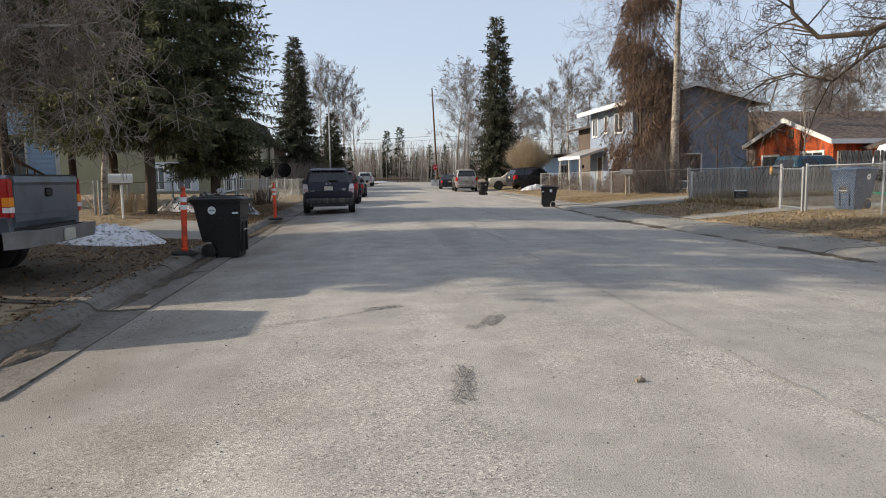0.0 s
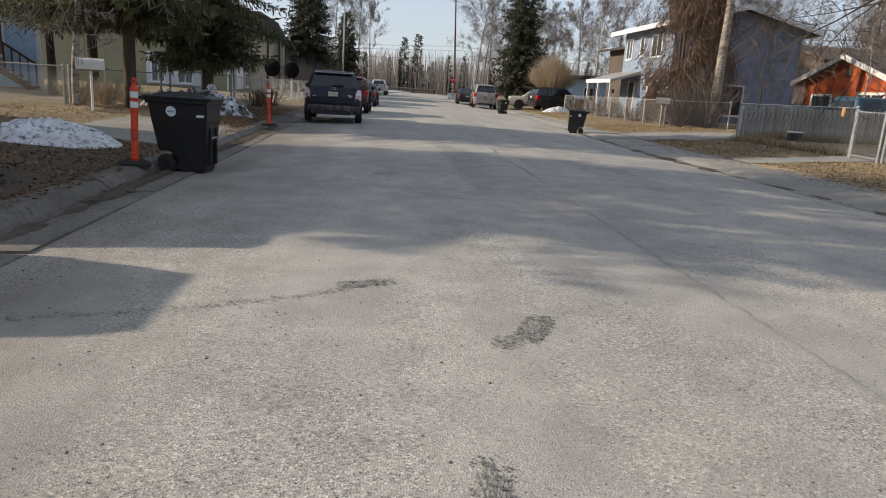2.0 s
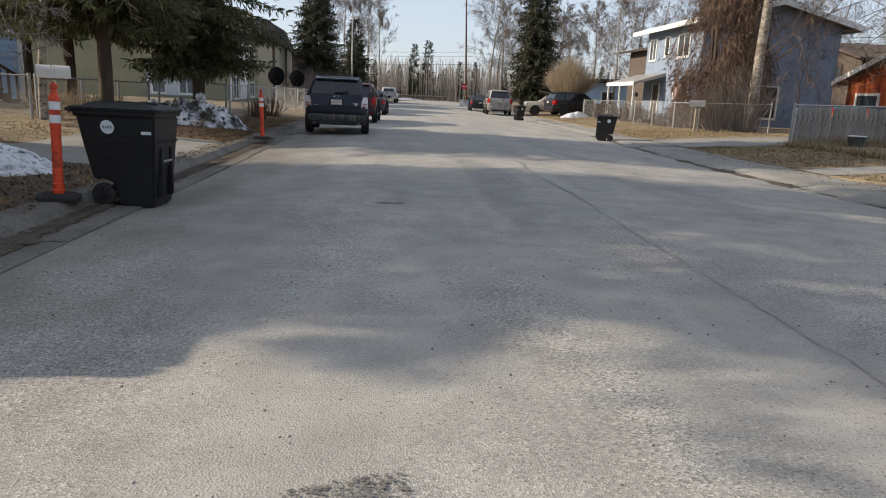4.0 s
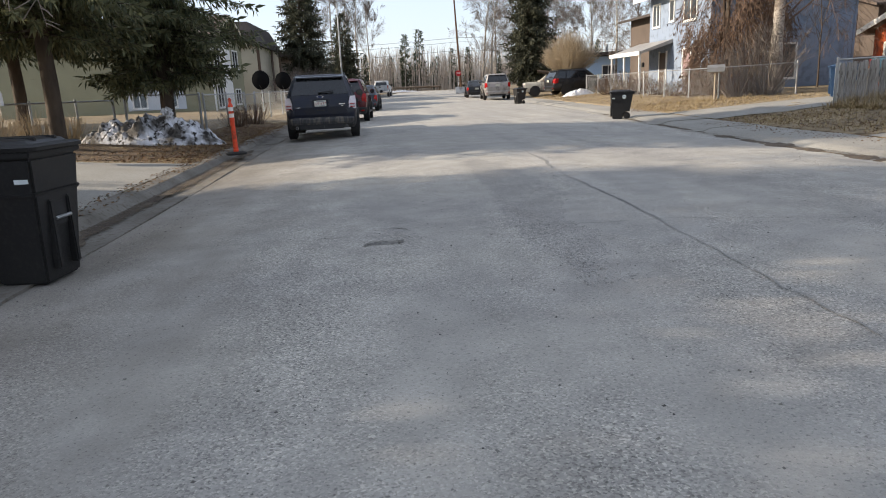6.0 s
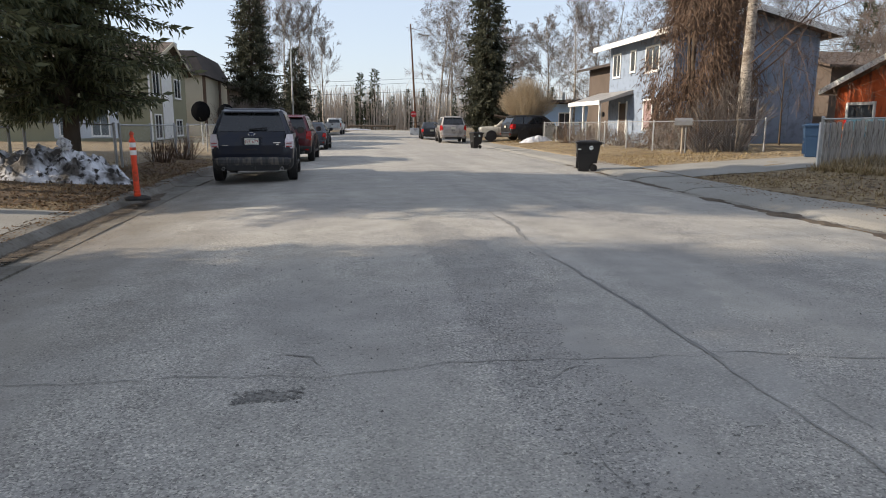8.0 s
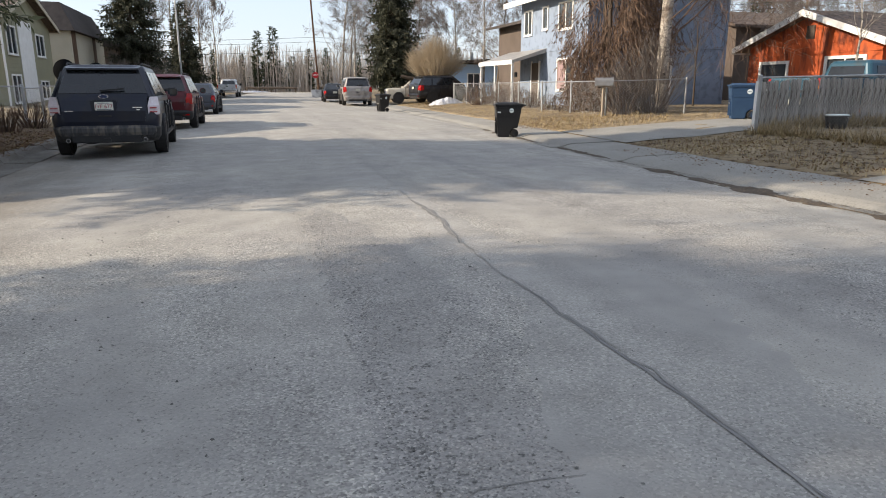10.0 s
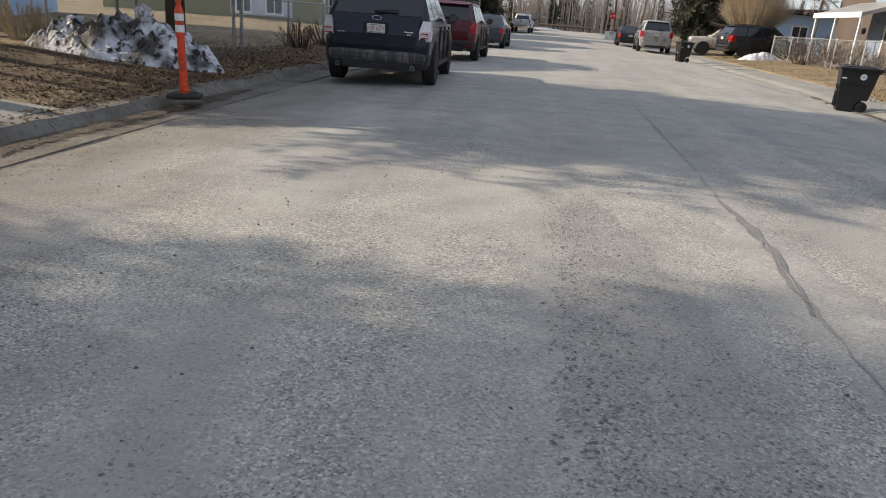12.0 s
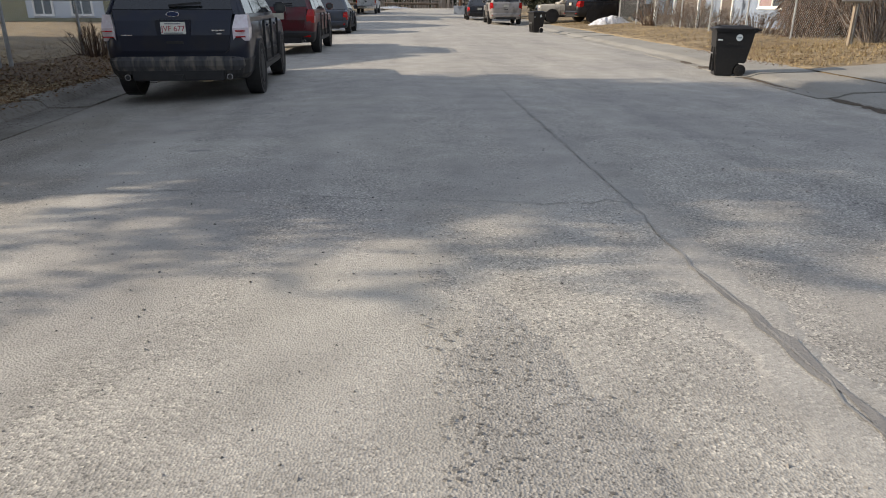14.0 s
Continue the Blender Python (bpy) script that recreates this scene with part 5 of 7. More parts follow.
    def pane(name, corners, material, off, parent=cabin):
        """A slab glass panel given by four corners, pushed out by off."""
        c = [Vector(q) for q in corners]
        nn = (c[1] - c[0]).cross(c[3] - c[0]).normalized() * off
        bm = bmesh.new()
        loft(bm, [[q - nn * 1.5 for q in c], [q + nn for q in c]])
        return part(name, bm, material, parent)
    h1 = zr - belt

    def rearp(u, f):
        return (u * (bx + (tx - bx) * f), yb0 + (yr0 - yb0) * f, belt + h1 * f)

    def frontp(u, f):
        return (u * (bx + (tx - bx) * f), yb1 + (yr1 - yb1) * f, belt + h1 * f)

    def sidep(sg, y, f):
        return (sg * (bx + (tx - bx) * f), y, belt + h1 * f)
    if kind == "suv":  # tailgate that runs up into the raked rear glass
        zs = ((0.585 * belt, 0.64, -0.006), (0.62 * belt, 0.70, -0.014), (0.80 * belt, 0.735, -0.018), (0.97 * belt, 0.76, 0.02), (belt + 0.10, 0.79, 0.085))
        gate = part("tailgate", loft(bmesh.new(), [[(-hw * u, -hl + o, z), (hw * u, -hl + o, z), (hw * u, -hl + 0.22, z), (-hw * u, -hl + 0.22, z)] for z, u, o in zs]), paintm, root)
        part("gate_pull", B(-0.11, 0.11, -hl - 0.03, -hl, 0.70 * belt, 0.735 * belt, bevel=0.008), "black", gate)
        low, up_ = belt + 0.10, zr - 0.03
        pane("rear_window", [(-hw * 0.78, -hl + 0.095, low), (hw * 0.78, -hl + 0.095, low), (tx * 0.88, yr0 - 0.035, up_), (-tx * 0.88, yr0 - 0.035, up_)], "glass_dark", 0.012)
        for sg in (-1, 1):
            a = [(sg * hw * 0.78, -hl + 0.08, low - 0.05), (sg * hw * 0.925, -hl + 0.26, low - 0.07), (sg * hw * 0.90, -hl + 0.75, low - 0.07), (sg * hw * 0.7, -hl + 0.5, low - 0.05)]
            b = [(sg * tx * 0.87, yr0 - 0.045, up_ + 0.02), (sg * tx * 0.985, yr0 + 0.05, up_), (sg * tx * 0.98, yr0 + 0.35, up_), (sg * tx * 0.8, yr0 + 0.2, up_)]
            part("rear_pillar", loft(bmesh.new(), [a, b]), paintm, cabin)
    else:
        pane("rear_window", [rearp(-0.87, 0.05), rearp(0.87, 0.05), rearp(0.83, 0.90), rearp(-0.83, 0.90)], "glass_dark", 0.012)
    pane("windscreen", [frontp(0.86, 0.06), frontp(-0.86, 0.06), frontp(-0.84, 0.92), frontp(0.84, 0.92)], "glass_dark", 0.012)
    cuts = {"suv": (0.0, 0.22, 0.25, 0.55, 0.58, 0.90), "sedan": (0.06, 0.46, 0.50, 0.92), "pickup": (0.05, 0.36, 0.41, 0.9)}[kind]
    for sg in (-1, 1):
        for a, b in zip(cuts[::2], cuts[1::2]):
            def yy(u, f):
                y0, y1 = yb0 + 0.09 + (yr0 - yb0) * f, yb1 - 0.05 + (yr1 - yb1) * f
                return y0 + (y1 - y0) * u
            c = [sidep(sg, yy(a, 0.08), 0.08), sidep(sg, yy(b, 0.08), 0.08), sidep(sg, yy(b, 0.86), 0.86), sidep(sg, yy(a, 0.86), 0.86)]
            if sg < 0:
                c = c[::-1]
            pane("side_window", c, "glass_dark", 0.010)
        # mirror, door handles, sill, door gaps
        my = yb1 - 0.30
        mir = part("mirror", B(sg * hw * 0.97, sg * (hw + 0.17), my - 0.06, my + 0.07, belt + 0.02, belt + 0.20, bevel=0.035), paintm, root)
        part("mirror_glass", B(sg * (hw + 0.01), sg * (hw + 0.15), my - 0.066, my - 0.06, belt + 0.045, belt + 0.175), "glass_dark", mir)
        for hy in ((-0.10 * L, 0.10 * L) if kind != "pickup" else (0.06 * L,)):
            part("door_handle", B(sg * (hw * 0.985), sg * (hw + 0.025), hy - 0.10, hy + 0.08, belt * 0.86, belt * 0.89, bevel=0.008), paintm, root)
        for gy in (-0.17 * L, 0.01 * L, 0.20 * L):
            part("door_gap", B(sg * hw * 0.962, sg * (hw * 1.003), gy - 0.005, gy + 0.005, gc + 0.1, belt * 0.95), "black", root)
        part("sill", B(sg * hw * 0.93, sg * hw * 1.0, -0.27 * L, 0.27 * L, gc - 0.01, gc + 0.09, bevel=0.02), "black", root)
    # wheels in dark arches
    wr = {"suv": 0.365, "sedan": 0.32, "pickup": 0.40}[kind]
    for wy in (-0.295 * L, 0.305 * L):
        for sg in (-1, 1):
            bm = bmesh.new()
            loft(bm, [[(sg * hw * k, wy + wr * 1.08 * math.cos(a * math.tau / 28), wr * 1.02 + wr * 1.08 * math.sin(a * math.tau / 28)) for a in range(28)] for k in (0.80, 1.006)])
            part("wheel_arch", bm, "black", root)
            wheel(root, sg * (hw - 0.105), wy, wr, wr, 0.235, spokes=7)
    ry = -hl
    # tail: lamps, plate, bumper, badge shapes
    lampz0, lampz1 = (0.60 * belt, 0.93 * belt) if kind != "suv" else (0.73 * belt, 1.04 * belt)
    for sg in (-1, 1):
        bm = bmesh.new()
        x0, x1 = sg * hw * 0.77, sg * hw * 0.965
        loft(bm, [[(x0, ry + 0.02, lampz0), (x1, ry + 0.13, lampz0), (x1, ry + 0.34, lampz0 + 0.03), (x0, ry + 0.2, lampz0)],
                  [(x0 * 1.0, ry - 0.005, (lampz0 + lampz1) / 2), (x1 * 1.008, ry + 0.11, (lampz0 + lampz1) / 2), (x1 * 1.012, ry + 0.36, (lampz0 + lampz1) / 2), (x0, ry + 0.2, (lampz0 + lampz1) / 2)],
                  [(x0 * 1.06, ry + 0.06, lampz1), (x1 * 0.985, ry + 0.17, lampz1), (x1 * 0.985, ry + 0.38, lampz1), (x0 * 1.06, ry + 0.2, lampz1)]])
        tl = part("tail_lamp", bm, rear, root)
        if rear == "lamp_clear":
            for k in range(2):
                z = lampz0 + (lampz1 - lampz0) * (0.16 + 0.22 * k)
                part("lamp_bar", B(sg * hw * 0.80, sg * hw * 0.93, ry + 0.02, ry + 0.06, z - 0.008, z + 0.008), "lamp_red", tl)
        part("headlamp", B(sg * hw * 0.62, sg * hw * 0.93, hl - 0.16, hl - 0.02, 0.62 * belt, 0.78 * belt, bevel=0.04), "lamp_clear", root)
        if lower != "paint_grey":
            part("reflector", B(sg * hw * 0.66, sg * hw * 0.86, ry - 0.012, ry + 0.02, 0.40 * belt, 0.44 * belt), "lamp_red", root)
    part("rear_bumper", loft(bmesh.new(), [ring(gc + 0.10, 0.93, 1.0, 0.2), ring(gc + 0.16, 0.955, 1.012, 0.2), ring(0.50 * belt, 0.965, 1.014, 0.2), ring(0.55 * belt, 0.94, 1.0, 0.2)]) if kind != "pickup" else B(-hw * 0.95, hw * 0.95, ry - 0.16, ry + 0.05, 0.50, 0.66, bevel=0.03), lower or (paintm if kind != "pickup" else "chrome"), root)
    part("diffuser", B(-hw * 0.62, hw * 0.62, ry - 0.005, ry + 0.12, gc - 0.03, gc + 0.12, bevel=0.02), "black", root)
    part("grille", B(-hw * 0.55, hw * 0.55, hl - 0.05, hl + 0.005, 0.52 * belt, 0.74 * belt, bevel=0.02), "black", root)
    if kind == "suv":
        part("spoiler", loft(bmesh.new(), [[(-tx * 0.93, yr0 + 0.12, zr + 0.02), (tx * 0.93, yr0 + 0.12, zr + 0.02), (tx * 0.93, yr0 + 0.12, zr - 0.05), (-tx * 0.93, yr0 + 0.12, zr - 0.05)], [(-tx * 0.88, yr0 - 0.14, zr - 0.025), (tx * 0.88, yr0 - 0.14, zr - 0.025), (tx * 0.88, yr0 - 0.14, zr - 0.055), (-tx * 0.88, yr0 - 0.14, zr - 0.055)]]), paintm, root)
        for sg in (-1, 1):
            part("roof_rail", tube(bmesh.new(), [(sg * tx * 0.93, yr0 + 0.2, zr + 0.03), (sg * tx * 0.93, yr0 + 0.3, zr + 0.075), (sg * tx * 0.93, yr1 - 0.2, zr + 0.075), (sg * tx * 0.93, yr1 - 0.1, zr + 0.03)], 0.015, 6), "black", root)
        wm = Matrix.Translation((0.0, -hl + 0.09, belt + 0.15))
        part("wiper", B(-0.05, 0.36, -0.015, 0.01, -0.01, 0.02, m=wm @ Matrix.Rotation(radians(-5), 4, "Y")), "black", root)
        for sg in (-1, 1):
            ex = part("exhaust", tube(bmesh.new(), [(sg * hw * 0.68, ry - 0.02, gc + 0.02), (sg * hw * 0.68, ry + 0.3, gc + 0.04)], 0.04, 14), "chrome", root)
            part("exhaust_bore", tube(bmesh.new(), [(sg * hw * 0.68, ry - 0.024, gc + 0.02), (sg * hw * 0.68, ry - 0.019, gc + 0.02)], 0.032, 14), "black", ex)
    if kind in ("suv", "sedan"):
        zz0, zz1 = 0.54 * belt, belt * 0.985
        for x0, x1, z0, z1 in ((-hw * 0.77, hw * 0.77, zz0 - 0.008, zz0), (-hw * 0.775, -hw * 0.765, zz0, zz1), (hw * 0.765, hw * 0.775, zz0, zz1))[:1 if kind == "suv" else 3]:
            part("hatch_gap", B(x0, x1, ry - 0.006, ry + 0.04, z0, z1), "black", root)
    pz = {"suv": 0.885 * belt, "sedan": 0.80 * belt, "pickup": 0.58}[kind]
    pl = part("licence_plate", B(-0.155, 0.155, ry - 0.026, ry - 0.0, pz - 0.075, pz + 0.075, bevel=0.004), "plate_white" if plate else "plate", root)
    part("plate_recess", B(-0.22, 0.22, ry - 0.02, ry + 0.03, pz - 0.095, pz + 0.105, bevel=0.01), paintm if kind != "pickup" else "chrome", root)
    if plate:
        text_part("plate_text", plate, 0.095, "print_red", pl, Matrix.Translation((0, ry - 0.028, pz - 0.008)) @ Matrix.Rotation(radians(90), 4, "X"))
        part("plate_band", B(-0.10, 0.10, ry - 0.028, ry - 0.025, pz + 0.048, pz + 0.058), "print_blue", pl)
        part("plate_band", B(-0.12, 0.12, ry - 0.028, ry - 0.025, pz - 0.066, pz - 0.056), "print_blue", pl)
    return root


def ellipse_badge(root, x, y, z, a, b, mats):
    """A plain oval badge with a bright rim."""
    for k, (f, mt, d) in enumerate(((1.0, mats[0], 0.004), (0.86, mats[1], 0.008))):
        ring = [(x + a * f * math.cos(q * math.tau / 24), z + b * f * math.sin(q * math.tau / 24)) for q in range(24)]
        part("badge", prism(bmesh.new(), ring, y - d, y), mt, root)


def heading(x, y, ang, zf=lambda x, y: rise(y), dz=0.0):
    return pose(x, y, zf(x, y) + dz, 0, 0, ang)


edge = vehicle("suv", "dusty dark navy SUV with clear tail lamps parked at the kerb", heading(-2.42, 26.35, 1.5), "paint_navy", 4.72, 1.92, 1.70, "suv", "lamp_clear", "JVF 677", lower="paint_grey")
ellipse_badge(edge, 0, -2.318, 1.11, 0.085, 0.034, ("chrome", "print_blue"))
part("brightwork", B(-0.66, -0.52, -2.382, -2.36, 0.845, 0.857), "chrome", edge)
part("model_lettering", B(0.48, 0.64, -2.382, -2.36, 0.90, 0.918), "chrome", edge)
part("model_lettering", B(0.54, 0.60, -2.382, -2.36, 0.86, 0.876), "chrome", edge)
part("tow_hitch", B(-0.06, 0.06, -2.40, -2.2, 0.27, 0.36, bevel=0.01), "black", edge)
vehicle("suv", "dark red SUV parked at the kerb", heading(-2.15, 35.2, -2), "paint_red", 4.62, 1.86, 1.68, "suv", "lamp_red", lower="black")
vehicle("sedan", "dark slate saloon car parked at the kerb", heading(-1.75, 47.3, -3), "paint_slate", 4.85, 1.86, 1.47, "sedan")
vehicle("suv", "silver-bronze full-size SUV parked facing away", heading(8.2, 59.6, -4), "paint_silver", 5.1, 2.0, 1.90, "suv", "lamp_red")
vehicle("suv", "black SUV parked across the drive", heading(13.5, 54.6, -80, ground_z), "paint_black", 4.7, 1.9, 1.72, "suv", "lamp_red")
vehicle("suv", "cream off-roader with dark wheels in the drive", heading(12.3, 57.4, 82, ground_z), "paint_cream", 4.6, 1.85, 1.78, "suv")
sed = vehicle("sedan", "dark saloon car with its driver's door open", heading(7.75, 67.5, -4), "paint_black", 4.7, 1.8, 1.45, "sedan")
part("open_door", B(-1.75, -0.92, 0.55, 0.62, 0.35, 0.95, bevel=0.02, m=Matrix.Translation((0, 0, 0))), "paint_white", sed, "opened pale door")
part("door_window_frame", tube(bmesh.new(), [(-1.72, 0.58, 0.95), (-1.6, 0.58, 1.4), (-0.95, 0.58, 1.42), (-0.92, 0.58, 0.95)], 0.03, 6), "black", sed)


def pickup(name, label, m, paintm, bumper="chrome", cab_len=1.9, group="pickups"):
    """A pickup along local +y, its tailgate at the back; bed with inner walls."""
    root = thing(name, label, "pickup truck", m, group)
    L, hw = 5.5, 0.98
    hl = L / 2
    bed1 = hl * -1 + 2.0
    z0, zt = 0.62, 1.28
    for sg in (-1, 1):
        bm = bmesh.new()
        prof = [(sg * hw * 0.96, z0), (sg * hw, 0.80), (sg * hw * 0.985, 1.0), (sg * hw * 0.965, zt - 0.03), (sg * hw * 0.93, zt), (sg * hw * 0.88, zt - 0.02), (sg * hw * 0.86, 0.85), (sg * hw * 0.86, z0)]
        loft(bm, [[(a, -hl + 0.02, b) for a, b in prof], [(a, bed1, b) for a, b in prof]])
        part("bed_side", bm, paintm, root)
        part("bed_rail", B(sg * hw * 0.87, sg * hw * 0.955, -hl + 0.1, bed1, zt - 0.025, zt + 0.012, bevel=0.006), "black", root)
        lamp = part("tail_lamp", B(sg * hw * 0.88, sg * hw * 1.0, -hl - 0.012, -hl + 0.1, 0.80, 1.24, bevel=0.012), "lamp_red", root)
        part("turn_lamp", B(sg * hw * 0.885, sg * hw * 1.002, -hl - 0.016, -hl + 0.06, 0.93, 1.03), "lamp_amber", lamp)
        part("reversing_lamp", B(sg * hw * 0.885, sg * hw * 1.002, -hl - 0.016, -hl + 0.06, 0.86, 0.92), "lamp_clear", lamp)
    part("bed_floor", B(-hw * 0.86, hw * 0.86, -hl + 0.03, bed1, z0, z0 + 0.05), "black", root)
    part("bed_front", B(-hw * 0.86, hw * 0.86, bed1 - 0.06, bed1, z0, zt - 0.02), paintm, root)
    bm = bmesh.new()
    prof = [(-hl + 0.02, z0 + 0.06), (-hl - 0.01, 0.75), (-hl - 0.015, 1.16), (-hl - 0.03, 1.20), (-hl - 0.02, zt - 0.01), (-hl + 0.05, zt), (-hl + 0.07, zt - 0.04), (-hl + 0.07, z0 + 0.06)]
    loft(bm, [[(-hw * 0.87, a, b) for a, b in prof], [(hw * 0.87, a, b) for a, b in prof]])
    tg = part("tailgate", bm, paintm, root)
    part("gate_cap", B(-hw * 0.86, hw * 0.86, -hl - 0.005, -hl + 0.075, zt - 0.006, zt + 0.014, bevel=0.005), "black", tg)
    part("gate_handle", B(-0.10, 0.10, -hl - 0.03, -hl, 1.02, 1.13, bevel=0.015), "black", tg)
    part("crease", B(-hw * 0.82, hw * 0.82, -hl - 0.02, -hl, 0.835, 0.85), paintm, tg)
    bp = part("rear_bumper", loft(bmesh.new(), [[(-hw * 1.0, -hl + 0.08, 0.44), (hw, -hl + 0.08, 0.44), (hw * 0.98, -hl - 0.18, 0.46), (0, -hl - 0.22, 0.46), (-hw * 0.98, -hl - 0.18, 0.46)], [(-hw * 1.01, -hl + 0.08, 0.64), (hw * 1.01, -hl + 0.08, 0.64), (hw * 1.0, -hl - 0.19, 0.645), (0, -hl - 0.24, 0.645), (-hw * 1.0, -hl - 0.19, 0.645)]]), bumper, root)
    part("step_pad", B(-hw * 0.6, hw * 0.6, -hl - 0.17, -hl + 0.0, 0.647, 0.66, bevel=0.005), "rubber", bp)
    part("licence_plate", B(-0.155, 0.155, -hl - 0.245, -hl - 0.23, 0.475, 0.62), "plate", bp)
    # cab and nose
    def R(z, y0, y1, fx, r=0.15):
        return [(px, py + (y0 + y1) / 2, z) for px, py, _ in rr(hw * fx, (y1 - y0) / 2, r, 4)]
    part("cab_body", loft(bmesh.new(), [R(0.45, bed1 + 0.02, hl - 0.1, 0.92), R(0.6, bed1 + 0.02, hl - 0.02, 0.98), R(0.85, bed1 + 0.02, hl, 1.0), R(1.08, bed1 + 0.02, hl - 0.03, 0.97), R(1.14, bed1 + 0.02, hl - 0.15, 0.9)]), paintm, root)
    c0, c1 = bed1 + 0.04, bed1 + 0.04 + cab_len
    cab = part("cab_roof", loft(bmesh.new(), [R(1.10, c0, c1 + 0.35, 0.93), R(1.3, c0 + 0.04, c1 + 0.2, 0.90), R(1.72, c0 + 0.14, c1 - 0.22, 0.76), R(1.80, c0 + 0.2, c1 - 0.3, 0.70), R(1.83, c0 + 0.4, c1 - 0.5, 0.5)]), paintm, root)
    part("rear_window", loft(bmesh.new(), [[(-0.66, c0 + 0.035, 1.28), (0.66, c0 + 0.035, 1.28), (0.60, c0 + 0.115, 1.64), (-0.60, c0 + 0.115, 1.64)], [(-0.66, c0 + 0.10, 1.28), (0.66, c0 + 0.10, 1.28), (0.6, c0 + 0.18, 1.64), (-0.6, c0 + 0.18, 1.64)]]), "glass_dark", cab)
    for sg in (-1, 1):
        for a, b in ((0.16, 0.55), (0.62, 0.98)):
            ya, yb = c0 + cab_len * a, c0 + cab_len * b
            q = [(sg * hw * 0.915, ya, 1.26), (sg * hw * 0.915, yb + 0.1, 1.26), (sg * hw * 0.80, yb - 0.18, 1.64), (sg * hw * 0.80, ya + 0.05, 1.64)]
            part("side_window", loft(bmesh.new(), [q, [(x * 0.96, y, z) for x, y, z in q]]), "glass_dark", cab)
        part("mirror", B(sg * hw * 0.98, sg * (hw + 0.2), c1 + 0.02, c1 + 0.12, 1.18, 1.4, bevel=0.03), "black", root)
        part("headlamp", B(sg * hw * 0.6, sg * hw * 0.93, hl - 0.1, hl + 0.01, 0.78, 0.98, bevel=0.03), "lamp_clear", root)
        for wy in (-hl + 1.15, hl - 0.95):
            part("wheel_arch", loft(bmesh.new(), [[(sg * hw * k, wy + 0.46 * math.cos(a * math.tau / 24), 0.42 + 0.46 * math.sin(a * math.tau / 24)) for a in range(24)] for k in (0.82, 1.008)]), "black", root)
            wheel(root, sg * (hw - 0.12), wy, 0.39, 0.39, 0.25, spokes=6)
    part("grille", B(-0.5, 0.5, hl - 0.03, hl + 0.02, 0.72, 0.98, bevel=0.02), "chrome", root)
    part("front_bumper", B(-hw * 0.96, hw * 0.96, hl - 0.05, hl + 0.12, 0.45, 0.66, bevel=0.04), "chrome", root)
    return root


pickup("pickup_truck", "pewter grey pickup backed up to the street", heading(-7.83, 7.6, 90, ground_z, -0.15), "paint_pewter", "bumper_grey")
pickup("pickup_truck", "white pickup parked at the kerb", heading(-0.55, 88.5, -5, lambda x, y: rise(y)), "paint_white")
pickup("pickup_truck", "teal blue pickup with a silver rear bumper in the drive", heading(17.9, 26.4, -86, ground_z, -0.05) @ Matrix.Diagonal((0.92, 0.95, 0.92, 1)), "paint_teal", cab_len=2.3)
# unseen vehicle, added to cast the shadow patch on the near road
vehicle("suv", "unseen dark SUV added beside the pickup for its shadow", heading(-8.35, 5.5, 90, ground_z), "paint_black", 4.5, 1.72, 1.62, "suv")


# ---- trees ----
def add_tube(V, F, pts, radii, n=5):
    base = len(V)
    for i, p in enumerate(pts):
        d = (pts[min(i + 1, len(pts) - 1)] - pts[max(i - 1, 0)]).normalized()
        a = d.cross(Vector((0, 0, 1)) if abs(d.z) < 0.9 else Vector((1, 0, 0))).normalized()
        c = d.cross(a)
        for k in range(n):
            q = p + (a * math.cos(k * math.tau / n) + c * math.sin(k * math.tau / n)) * radii[i]
            V.append((q.x, q.y, q.z))
    for i in range(len(pts) - 1):
        for k in range(n):
            F.append((base + i * n + k, base + i * n + (k + 1) % n, base + (i + 1) * n + (k + 1) % n, base + (i + 1) * n + k))


def add_tuft(V, F, p, u, l, w, rnd):
    s = u.cross(Vector((rnd.gauss(0, 1), rnd.gauss(0, 1), rnd.gauss(0, 1)))).normalized() * w
    b = len(V)
    m = p + u * (l * 0.45)
    e = p + u * l
    V += [tuple(p), tuple(m + s), tuple(e), tuple(m - s)]
    F.append((b, b + 1, b + 2, b + 3))


